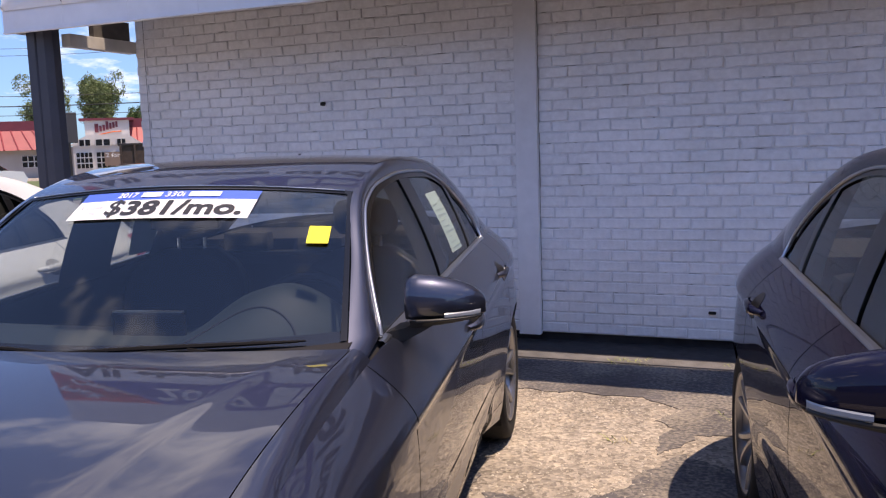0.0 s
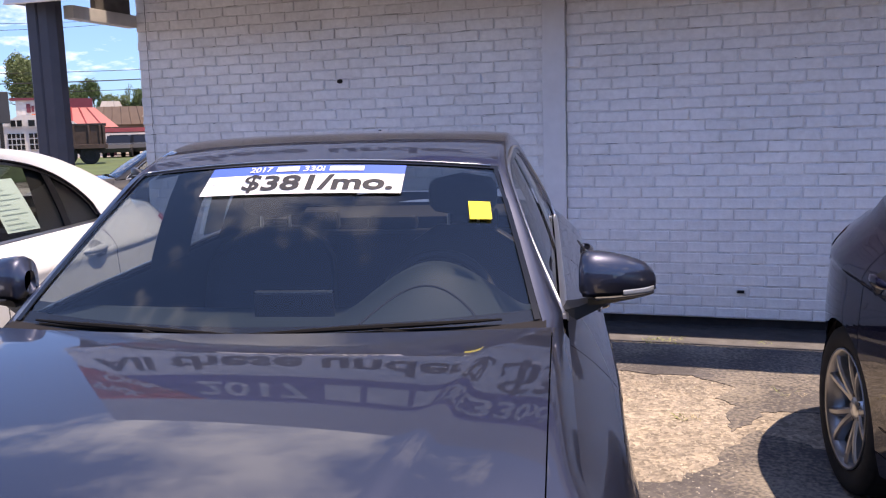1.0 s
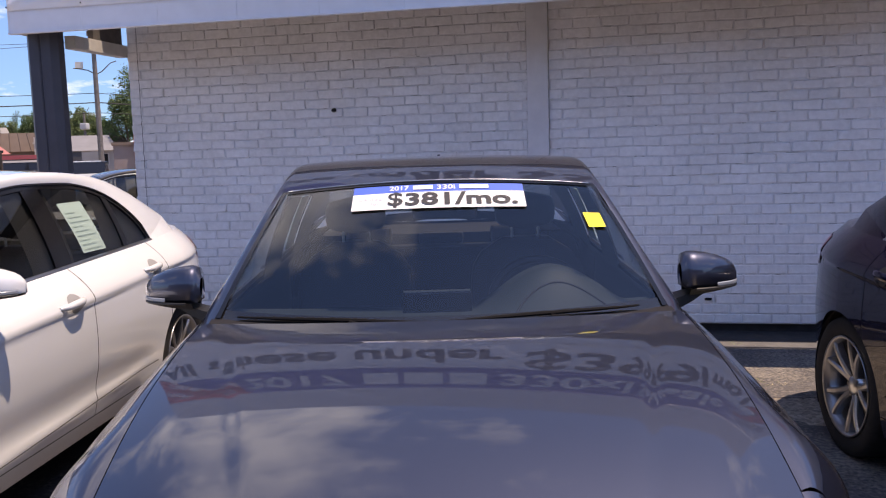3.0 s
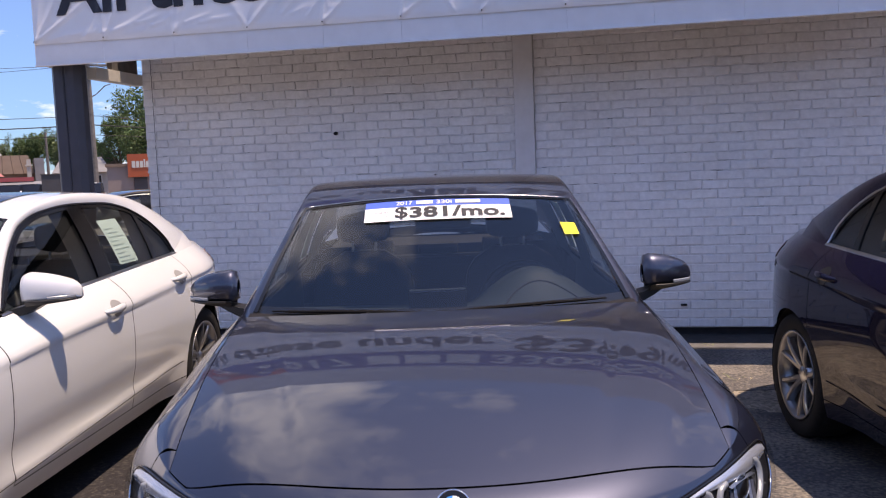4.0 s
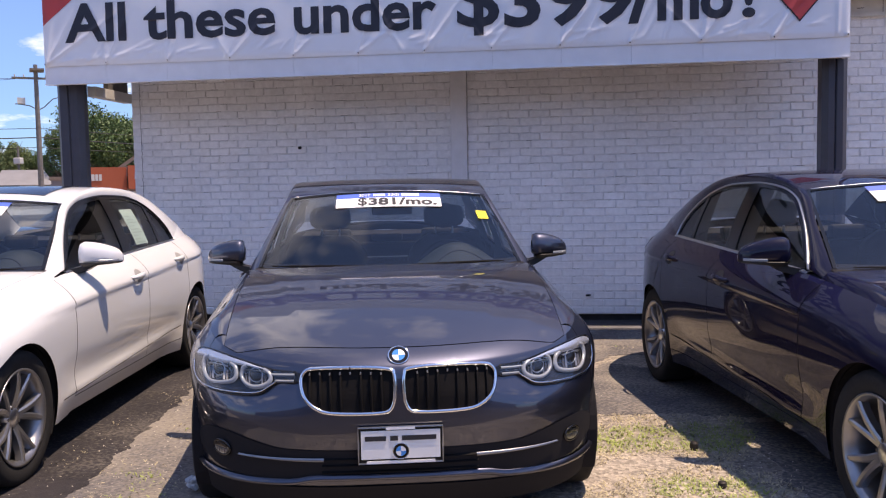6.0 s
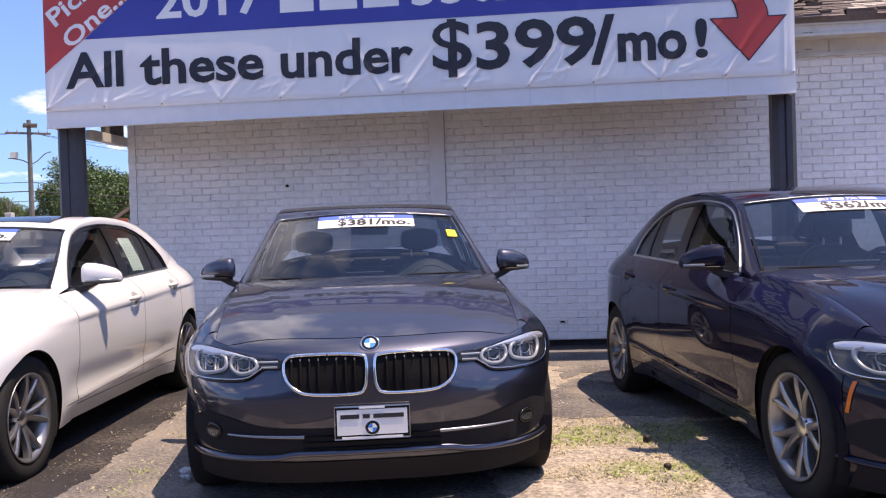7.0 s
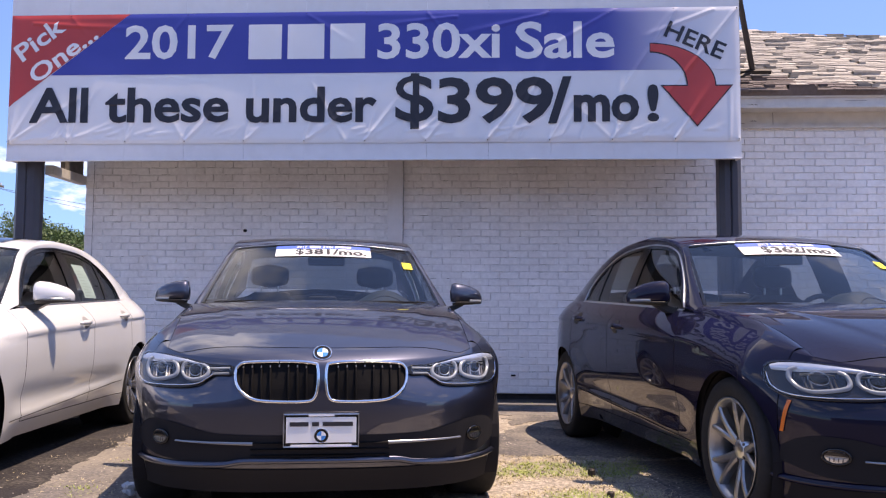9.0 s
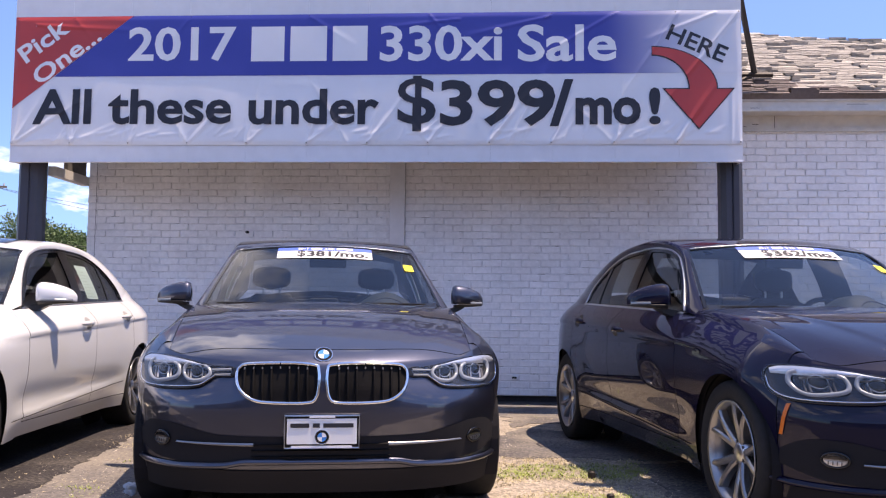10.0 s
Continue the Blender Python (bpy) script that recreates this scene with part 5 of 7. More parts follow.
        outline_patch(bm, [(s * (0.700 + 0.031 * math.cos(k)), 0.388 + 0.024 * math.sin(k)) for k in (2 * math.pi * j / 20 for j in range(20))], nose, 3, 0.012)
        fog = part("fog_lamp", bm, "rim", bumper, "round clear fog lamp")
        bm = bmesh.new()
        outline_patch(bm, [(s * (0.700 + 0.030 * math.cos(k)), 0.392 + 0.018 * math.sin(k)) for k in np.linspace(0, math.pi, 12)], nose, 2, 0.016)
        part("fog_hood", bm, "gloss_black", fog)
        bm = bmesh.new()
        outline_patch(bm, [(s * (0.700 + 0.028 * math.cos(k)), 0.386 + 0.021 * math.sin(k)) for k in np.linspace(math.pi, 2 * math.pi, 12)], nose, 2, 0.015)
        part("fog_reflector", bm, "satin", fog)
        for j in range(4):
            bm = bmesh.new()
            v0 = 0.700 - 0.017 + 0.0113 * j
            grid(bm, [[nose(s * (v0 + dv), z, 0.0175) for z in (0.370, 0.385)] for dv in (-0.0014, 0.0014)])
            part("fog_rib", bm, "rim_dark", fog)
        bm = bmesh.new()
        loop_tube(bm, [nose(s * (0.700 + 0.036 * math.cos(k)), 0.388 + 0.029 * math.sin(k), 0.010) for k in (2 * math.pi * j / 24 for j in range(24))], 0.006, 6)
        part("fog_rim", bm, "gloss_black", fog, smooth=True)
        bm = bmesh.new()
        rows = []
        for q in np.linspace(0, 1, 14):
            v, z = 0.291 + 0.334 * q, 0.376 + 0.003 * q
            h = 0.0075 * (1 - 0.45 * q)
            rows.append([nose(s * v, z - h, 0.010), nose(s * v, z, 0.020), nose(s * v, z + h, 0.010)])
        grid(bm, rows)
        part("blade", bm, "rim", bumper, "satin metal blade", True)
        # rear lamp
        bm = bmesh.new()
        grid(bm, [[skin(u, z, s, -0.004) for z in np.linspace(0.85, 0.995, 7)] for u in (float(q) for q in np.linspace(4.06, 4.52, 14))])
        part("rear_lamp", bm, "red_lens", car, smooth=True)
        if paint_name == "grey_paint":
            continue
        bm = bmesh.new()
        grid(bm, [[skin(0.398 - 0.030 * q + du, 0.465 + 0.13 * q, s, -0.005) for du in (-0.008, 0.0, 0.008)] for q in np.linspace(0, 1, 8)])
        part("side_marker", bm, "amber", bumper, "amber side marker")
    # lower front: dark intake band, painted lip, black valance
    bm = bmesh.new()
    hi = curve_of([0, 0.17, 0.44, 0.57, 0.68, 0.74, 0.79, 0.83], [0.409, 0.409, 0.415, 0.440, 0.462, 0.464, 0.450, 0.41])
    lo = curve_of([0, 0.30, 0.41, 0.55, 0.72, 0.83], [0.312, 0.312, 0.297, 0.290, 0.300, 0.345])
    grid(bm, [[nose(v, lo(abs(v)) + (hi(abs(v)) - lo(abs(v))) * k / 6, 0.004) for k in range(7)] for v in (float(q) for q in np.linspace(-0.83, 0.83, 61))])
    band = part("air_intake", bm, "shell", bumper, "matt black lower intake", True)
    for j in range(3):
        bm = bmesh.new()
        z = 0.325 + 0.026 * j
        rows = [[nose(v, z - 0.004, 0.005), nose(v, z, 0.014), nose(v, z + 0.004, 0.005)] for v in (float(q) for q in np.linspace(-0.30, 0.30, 20))]
        grid(bm, rows)
        part("intake_bar", bm, "slat", band)
    bm = bmesh.new()
    grid(bm, [[nose(v, 0.152 + (0.262 + 0.012 * (abs(v) / 0.8) ** 4 - 0.152) * k / 4, 0.005) for k in range(5)] for v in (float(q) for q in np.linspace(-0.80, 0.80, 49))])
    part("valance", bm, "shell", bumper, "black lower valance", True)
    bm = bmesh.new()
    rows = []
    lip_z = curve_of([0, 0.30, 0.345, 0.41, 0.50, 0.66, 0.77, 0.86], [0.300, 0.300, 0.297, 0.284, 0.279, 0.273, 0.272, 0.285])
    for v in (float(q) for q in np.linspace(-0.85, 0.85, 69)):
        a = abs(v)
        z = lip_z(a)
        rows.append([nose(v, z - 0.014, 0.006), nose(v, z - 0.004, 0.022), nose(v, z + 0.006, 0.022), nose(v, z + 0.014, 0.006)])
    grid(bm, rows)
    part("lip", bm, paint_name, bumper, "rounded painted lip", True)
    # badge
    p = hood_at(0.0, 0.037)
    roundel(car, p + Vector((0, -0.006, 0.006)), 0.041, (0, -0.75, 0.66))
    # roof, screens, boot
    bm = bmesh.new()
    zc = curve_of([1.91, 2.1, 2.4, 2.8, 3.1, 3.24], [1.388, 1.432, 1.464, 1.468, 1.440, 1.414])
    rows = []
    for i in range(31):
        q = i / 30
        row = []
        for f in np.linspace(-1, 1, 25):
            u = 1.913 + 0.060 * f * f + (3.235 - 0.03 * f * f - 1.913 - 0.060 * f * f) * q
            ve, ze = rail_v(u), rail_z(u)
            row.append((f * ve, u, zc(u) - (zc(u) - ze) * abs(f) ** 2.6))
        rows.append(row)
    grid(bm, rows)
    roof = part("roof", bm, paint_name, car, smooth=True)
    if sunroof:
        bm = bmesh.new()
        grid(bm, [[(f * 0.43, u, zc(u) - (zc(u) - rail_z(u)) * abs(f * 0.43 / rail_v(u)) ** 2.6 + 0.004) for f in np.linspace(-1, 1, 13)] for u in (float(q) for q in np.linspace(2.05, 2.62, 10))])
        part("sunroof", bm, "gloss_black", roof, "dark glass sunroof", True)
    bm = bmesh.new()
    rows = []
    for k in range(6):
        q = k / 5
        rows.append([(w * 0.016 * (1 - q * 0.6), 2.93 + 0.15 * q ** 0.7 + l * (0.07 * (1 - q)), 1.412 + 0.06 * q - 0.012 * (1 - q)) for w, l in ((-1, 0), (0, -1), (1, 0), (0, 1))])
    grid(bm, rows, True)
    part("roof_aerial", bm, paint_name, roof, smooth=True)
    bm = bmesh.new()
    grid(bm, [[screen(f, t) for f in np.linspace(-1, 1, 31)] for t in np.linspace(0, 1, 17)])
    orient(bm, (0, -1, 1))
    ws = part("windscreen", bm, "windscreen", car, smooth=True)
    ws.visible_shadow = False
    for s in (-1, 1):
        bm = bmesh.new()
        grid(bm, [[screen(s * f, t, 0.004) for f in (0.985, 0.995, 1.008)] for t in np.linspace(0, 1, 17)])
        part("screen_moulding", bm, "gloss_black", ws, smooth=True)
    bm = bmesh.new()
    grid(bm, [[screen(f, t, 0.003) for f in np.linspace(-1, 1, 31)] for t in (0.978, 0.990, 1.002)])
    part("screen_moulding", bm, "gloss_black", ws, smooth=True)
    bm = bmesh.new()
    grid(bm, [[screen(float(f), t, -0.003) for f in np.linspace(-0.99, 0.99, 31)] for t in (-0.004, 0.03, 0.062)])
    part("screen_frit", bm, "slat", ws, "black printed border at the foot of the glass", smooth=True)
    bm = bmesh.new()
    tube(bm, [screen(float(f), 0.998, 0.006) for f in np.linspace(-0.97, 0.97, 31)], 0.0022, 5)
    part("screen_bead", bm, "satin", ws, "thin bright bead along the roof edge", smooth=True)
    bm = bmesh.new()
    grid(bm, [[(v, hood_end(v) - 0.012 + (1.262 + 0.19 * (v / 0.7) ** 2 - hood_end(v) + 0.012) * k / 3, 0.965 + 0.012 * (v / 0.7) ** 2 + 0.006 * k) for k in range(4)] for v in (float(q) for q in np.linspace(-0.72, 0.72, 25))])
    part("cowl", bm, "shell", car)
    for x0, x1, lift in ((-0.62, 0.02, 0.0), (-0.02, 0.60, 0.004)):
        bm = bmesh.new()
        pts = [screen((x0 + (x1 - x0) * q) / 0.69, 0.012 + 0.016 * math.sin(math.pi * q), 0.008 + lift) for q in np.linspace(0, 1, 14)]
        tube(bm, pts, [0.003 + 0.004 * math.sin(math.pi * q) for q in np.linspace(0, 1, 14)], 6)
        wiper = part("wiper", bm, "slat", car)
        bm = bmesh.new()
        tube(bm, [screen((x0 * 0.25 + x1 * 0.75) / 0.69, -0.03, 0.004), screen((x0 * 0.45 + x1 * 0.55) / 0.69, 0.012, 0.012)], 0.007, 6)
        part("wiper_arm", bm, "slat", wiper)
    bm = bmesh.new()
    rows = []
    for t in np.linspace(0, 1, 12):
        u = 3.225 + 0.665 * t
        rows.append([(f * (rail_v(u) - 0.004), u - 0.03 * f * f, 1.416 - 0.277 * t + 0.02 * math.sin(math.pi * t) - (1.416 - 0.277 * t + 0.02 * math.sin(math.pi * t) - rail_z(u)) * abs(f) ** 3) for f in np.linspace(-1, 1, 17)])
    grid(bm, rows)
    orient(bm, (0, 1, 1))
    part("rear_screen", bm, "rear_glass", car, smooth=True).visible_shadow = False
    bm = bmesh.new()
    rows = []
    for u in (float(q) for q in np.linspace(3.86, LEN - 0.012, 18)):
        o = skin(u, shoulder(u))
        zc2 = interp([3.86, 4.2, 4.5, LEN], [1.139, 1.128, 1.105, 1.03], u)
        rows.append([(f * o.x, o.y, o.z + (zc2 - o.z) * (1 - abs(f) ** 2.2)) for f in np.linspace(-1, 1, 17)])
    grid(bm, rows)
    bmesh.ops.recalc_face_normals(bm, faces=bm.faces)
    part("boot_lid", bm, paint_name, car, smooth=True)
    bm = bmesh.new()
    us = [float(q) for q in np.linspace(4.106, LEN - LR * (1 - (1 - 0.82 ** 2.4) ** (1 / 1.7)), 6)] + [LEN - LR * (1 - (1 - f ** 2.4) ** (1 / 1.7)) for f in np.linspace(0.80, 0.0, 14)]
    for s in (1, -1):
        panel(bm, us, 0.22, s, 20)
    bmesh.ops.remove_doubles(bm, verts=bm.verts, dist=2e-4)
    bmesh.ops.recalc_face_normals(bm, faces=bm.faces)
    part("rear_bumper", bm, paint_name, car, smooth=True)
    # dark carcass behind the gaps, and the floor
    bm = bmesh.new()
    for s in (1, -1):
        panel(bm, [u for u in arch_columns(0.10, 4.45)], 0.21, s, 8, 0.03)
    box(bm, -0.50, 0.30, 0.17, 0.50, 4.45, 0.24)
    box(bm, -0.74, 1.15, 0.19, 0.74, 3.20, 0.24)
    box(bm, -0.78, 1.36, 0.24, 0.78, 1.42, 0.86)
    part("carcass", bm, "shell", car)
    for s in (1, -1):
        for u, z0 in ((1.365, 0.30), (2.50, 0.30), (3.363, 0.72), (4.103, 0.30)):
            bm = bmesh.new()
            grid(bm, [[skin(u + du, z0 + (shoulder(u) - 0.004 - z0) * k / 30, s, 0.005) for k in range(31)] for du in (-0.012, 0.012)])
            part("shut_line", bm, "shell", car)
    # cabin
    bm = bmesh.new()
    rows = []
    for v in (float(q) for q in np.linspace(-0.74, 0.74, 75)):
        f = v / 0.70
        hump = 0.142 * max(0.0, math.cos(min(1.0, abs(v - 0.385) / 0.27) * math.pi / 2)) ** 1.25
        row = []
        for k in range(13):
            q = k / 12
            u = 1.27 + 0.19 * f * f + (1.86 - 1.27 - 0.19 * f * f) * q
            up = hump * min(1.0, max(0.0, q / 0.75)) ** 1.4
            row.append((v, u, 0.962 + 0.012 * f * f - 0.03 * q + up))
        row.append((v, 1.90, 0.70))
        rows.append(row)
    grid(bm, rows)
    dash = part("dashboard", bm, "dash", car, smooth=True)
    bm = bmesh.new()
    seam = []
    for k in np.linspace(-1, 1, 25):
        v = 0.385 + 0.165 * float(k)
        q = 0.06 + 0.50 * math.sqrt(1 - float(k) ** 2)
        f = v / 0.70
        lift = 0.142 * math.cos(abs(v - 0.385) / 0.27 * math.pi / 2) ** 1.25 * (q / 0.75) ** 1.4
        seam.append((v, 1.27 + 0.19 * f * f + (0.59 - 0.19 * f * f) * q, 0.964 + 0.012 * f * f - 0.03 * q + lift))
    tube(bm, seam, 0.0032, 5)
    part("binnacle_seam", bm, "shell", dash, smooth=True)
    display = boxed("display", "gloss_black", (-0.135, 1.700, 0.90, 0.105, 1.722, 1.012), dash, "dark centre display", 0.006)
    boxed("display_edge", "satin", (-0.130, 1.701, 1.012, 0.100, 1.719, 1.016), display)
    bm = bmesh.new()
    loop_tube(bm, [(0.37 + 0.185 * math.cos(a), 2.02 + 0.07 * math.sin(a), 0.895 + 0.17 * math.sin(a)) for a in (2 * math.pi * j / 32 for j in range(32))], 0.016, 8)
    wheel = part("steering_wheel", bm, "seat", car, smooth=True)
    bm = bmesh.new()
    box(bm, 0.29, 1.98, 0.82, 0.45, 2.03, 0.94, 0.02)
    part("steering_hub", bm, "seat", wheel)
    for v in (-0.39, 0.39):
        make_seat(car, v, 2.50, 0.385)
    bm = bmesh.new()
    box(bm, -0.62, 2.9, 0.42, 0.62, 3.30, 0.56, 0.05)
    box(bm, -0.62, 3.22, 0.5, 0.62, 3.40, 1.00, 0.05)
    rear = part("rear_bench", bm, "seat", car)
    for v in (-0.38, 0.0, 0.38):
        bm = bmesh.new()
        box(bm, v - 0.12, 3.28, 1.0, v + 0.12, 3.37, 1.10 if v else 1.07, 0.03)
        part("headrest", bm, "seat", rear)
    bm = bmesh.new()
    grid(bm, [[(f * (rail_v(u) - 0.012), u, rail_z(u) - 0.010 - 0.030 * abs(f) ** 4) for f in np.linspace(-1, 1, 13)] for u in (float(q) for q in np.linspace(2.02, 3.26, 14))])
    part("headliner", bm, "seat", car, smooth=True)
    for s in (1, -1):
        for u0, u1, lean in ((2.30, 2.66, 0.0), (2.98, 3.50, 0.10)):
            bm = bmesh.new()
            grid(bm, [[flank(u - lean * (1 - k / 8) * (u < 3.3), shoulder(u) - 0.02 + (rail_z(u) - shoulder(u)) * k / 8, s, -0.028) for k in range(9)] for u in (float(q) for q in np.linspace(u0 + lean, u1, 6))])
            part("pillar_trim", bm, "seat", car, smooth=True)
        bm = bmesh.new()
        grid(bm, [[Vector((s * (skin(u, 0.30 + (shoulder(u) - 0.31) * k / 6).x - 0.05 - 0.04 * math.sin(math.pi * k / 6)), u, 0.30 + (shoulder(u) - 0.31) * k / 6)) for k in range(7)] for u in (float(q) for q in np.linspace(1.62, 3.4, 18))])
        part("door_card", bm, "seat", car, smooth=True)
    bm = bmesh.new()
    grid(bm, [[(v, u, 1.055 + 0.02 * (u - 3.35)) for v in np.linspace(-0.64, 0.64, 5)] for u in (3.36, 3.6, 3.86)])
    part("parcel_shelf", bm, "seat", car)
    bm = bmesh.new()
    box(bm, -0.10, 1.905, 1.245, 0.14, 1.93, 1.305, 0.012)
    part("inner_mirror", bm, "trim", car)
    # stickers on the windscreen
    if price:
        def on_screen(x, z, off=0.006):
            t = (z - 0.978) / (1.372 - 0.978)
            return screen(x / (0.70 - 0.125 * t), t, off)
        bm = bmesh.new()
        z0, z1, z2 = 1.274, 1.329, 1.356
        grid(bm, [[on_screen(x, z0 + (z1 - z0) * k / 4) for k in range(5)] for x in (float(q) for q in np.linspace(-0.305, 0.305, 21))])
        sheet = part("price_sheet", bm, "paper", car, "white and blue price strip inside the windscreen")
        bm = bmesh.new()
        grid(bm, [[on_screen(x, z1 + (z2 - z1) * k / 3) for k in range(4)] for x in (float(q) for q in np.linspace(-0.305, 0.305, 21))])
        part("blue_band", bm, "paper_blue", sheet)
        for tx, x0, x1, za, zb, bold in ((price[0], -0.178, -0.125, z0 + 0.003, z1, 0.012), (price[1:], -0.117, 0.278, z0 + 0.008, z1 - 0.004, 0.03)):
            bm = fitted_text(tx, x0, x1, za, zb, bold)
            lay(bm, lambda x, z: on_screen(x, z, 0.009))
            part("price_figure", bm, "ink", sheet)
        for tx, x0, x1, za, zb in (("Lease", -0.280, -0.195, z0 + 0.031, z0 + 0.045), ("for", -0.238, -0.205, z0 + 0.012, z0 + 0.026)):
            bm = fitted_text(tx, x0, x1, za, zb)
            lay(bm, lambda x, z: on_screen(x, z, 0.009))
            part("small_print", bm, "faint_ink", sheet)
        for tx, x0, x1 in (("2017", -0.175, -0.105), ("330i", -0.005, 0.060)):
            bm = fitted_text(tx, x0, x1, z1 + 0.006, z2 - 0.005, 0.015)
            lay(bm, lambda x, z: on_screen(x, z, 0.009))
            part("model_line", bm, "paper", sheet)
        for x0, x1 in ((-0.090, -0.02), (0.075, 0.18)):
            bm = bmesh.new()
            grid(bm, [[on_screen(x, z, 0.009) for z in (z1 + 0.007, z2 - 0.006)] for x in (x0, (x0 + x1) / 2, x1)])
            part("printed_bar", bm, "paper", sheet)
    if yellow:
        bm = bmesh.new()
        def on_screen2(x, z, off=0.007):
            t = (z - 0.978) / (1.372 - 0.978)
            return screen(x / (0.70 - 0.125 * t), t, off)
        grid(bm, [[on_screen2(x + 0.009 * (1.255 - z) / 0.048, z) for z in (1.207, 1.231, 1.255)] for x in (0.500, 0.531, 0.562)])
        part("yellow_note", bm, "yellow", car, "square yellow paper note")
    for s, u0, u1 in papers:
        bm = bmesh.new()
        grid(bm, [[flank(u + 0.045 * (1 - k / 6), 1.045 + 0.25 * k / 6, s, -0.014) for k in range(7)] for u in (float(q) for q in np.linspace(u0, u1, 4))])
        sh = part("window_sheet", bm, "sheet_paper", car, "white printed sheet in the side window")
        for j in range(9):
            bm = bmesh.new()
            z = 1.06 + 0.023 * j
            k = (z - 1.045) / 0.25
            grid(bm, [[flank(u + 0.045 * (1 - k), zz, s, -0.011) for zz in (z, z + 0.0035)] for u in (u0 + 0.02, u1 - 0.03 - 0.04 * (j % 3))])
            part("printed_bar", bm, "sheet_ink", sh)
    if plate:
        c = nose(0, 0.437, 0.02)
        holder = boxed("plate_frame", "gloss_black", (-0.163, -0.006, -0.072, 0.163, 0.03, 0.072), car, "dark plastic frame round a dealer plate", 0.006, Matrix.Translation(c))
        bm = bmesh.new()
        loop_tube(bm, [(a, -0.008, b) for a, b in ((-0.16, -0.069), (0.0, -0.069), (0.16, -0.069), (0.16, 0.0), (0.16, 0.069), (0.0, 0.069), (-0.16, 0.069), (-0.16, 0.0))], 0.004, 6)
        part("frame_bead", bm, "satin", holder)
        boxed("dealer_plate", "paper", (-0.150, -0.010, -0.052, 0.150, -0.006, 0.056), holder)
        for x0, x1, z0, z1, mt in ((-0.055, 0.055, 0.060, 0.069, "badge_white"), (-0.13, 0.13, -0.069, -0.059, "badge_white"), (-0.135, -0.055, 0.018, 0.036, "ink"), (-0.04, -0.01, 0.018, 0.036, "ink"), (0.005, 0.135, 0.018, 0.036, "ink")):
            boxed("printed_bar", mt, (x0, -0.0125, z0, x1, -0.010, z1), holder)
        roundel(holder, (0, -0.0105, -0.022), 0.032, (0, -1, 0.001), "printed_badge")
    return car


make_car("grey_car", "dark grey metallic saloon with a price strip and dealer plate", "grey_paint", pose(-0.670, 0.336, 0, 0, 0, 11.3), "$381/mo.", plate=True, papers=((1, 2.78, 3.00), (-1, 2.78, 3.00)))
make_car("black_car", "very dark blue-black saloon parked beside the grey one", "black_paint", pose(2.155, 0.040, 0, 0, 0, 10.5), "$362/mo.")
make_car("white_car", "white saloon with a dark sunroof and window sheet", "white_paint", pose(-3.452, 0.160, -0.008, 0, 0, 6.0), "$379/mo.", yellow=False, papers=((1, 2.70, 2.93),), sunroof=True)
make_car("parked_car", "dull black saloon parked across behind the building corner", "charcoal_paint", pose(-9.76, 9.96, -0.13, 0, 0, -52), yellow=False)


# ---- small things on the lot and the wall ----
rng = random.Random(11)


def tuft(bm, x, y, n, h, spread):
    for _ in range(n):
        a, r = rng.uniform(0, 6.28), spread * math.sqrt(rng.random())
        bx, by = x + r * math.cos(a), y + r * math.sin(a)
        hh, lean, b = h * rng.uniform(0.2, 0.75), rng.uniform(0.5, 1.6) * h, rng.uniform(0, 6.28)
        w = rng.uniform(0.0018, 0.0048)
        c, s = math.cos(b), math.sin(b)
        p0, p1 = Vector((bx - s * w, by + c * w, 0)), Vector((bx + s * w, by - c * w, 0))
        m0 = Vector((bx + c * lean * 0.4 - s * w * 0.7, by + s * lean * 0.4 + c * w * 0.7, hh * 0.65))
        m1 = Vector((bx + c * lean * 0.4 + s * w * 0.7, by + s * lean * 0.4 - c * w * 0.7, hh * 0.65))
        t = Vector((bx + c * lean, by + s * lean, hh))
        v = [bm.verts.new(q) for q in (p0, p1, m1, m0, t)]
        bm.faces.new([v[0], v[1], v[2], v[3]])
        bm.faces.new([v[3], v[2], v[4]])


bm, bd = bmesh.new(), bmesh.new()
for _ in range(1500):
    x, y = rng.uniform(0.0, 1.0), rng.uniform(0.2, 2.42)
    g = noise.noise((x * 2.2, y * 2.2, 7.0)) + 0.8 * math.exp(-((y - 1.95 - 0.45 * noise.noise((x * 2.6, 3.0, 1.0))) / 0.34) ** 2) * (0.6 + 0.4 * (x > 0.15))
    if g > 0.46:
        tuft(bm, x, y, 7, 0.022, 0.06)
    elif g > 0.0:
        tuft(bd, x, y, 7, 0.017, 0.06)
for _ in range(420):
    x, y = rng.uniform(-2.75, -1.75), rng.uniform(0.0, 3.2)
    g = noise.noise((x * 2.2, y * 2.2, 17.0))
    if g > 0.32:
        tuft(bm, x, y, 6, 0.022, 0.05)
    elif g > 0.0:
        tuft(bd, x, y, 6, 0.015, 0.06)
for _ in range(300):
    x, y = rng.uniform(-3.0, 1.6), rng.uniform(-2.2, 0.4)
    g = noise.noise((x * 1.6, y * 1.6, 27.0))
    if g > 0.2:
        tuft(bm if g > 0.36 else bd, x, y, 8, 0.03, 0.06)
for x, y, n in ((-0.30, 5.60, 16), (-0.22, 5.64, 26), (-0.12, 5.62, 18), (-0.02, 4.11, 10), (0.5, 4.62, 5), (0.44, 5.66, 6)):
    tuft(bm, x, y, n, 0.045, 0.06)
    tuft(bd, x + 0.05, y, n, 0.03, 0.07)
for x, y in ((-1.12, -0.02), (-0.86, 0.02), (-0.80, 0.0)):
    tuft(bm, x, y, 3, 0.13, 0.03)
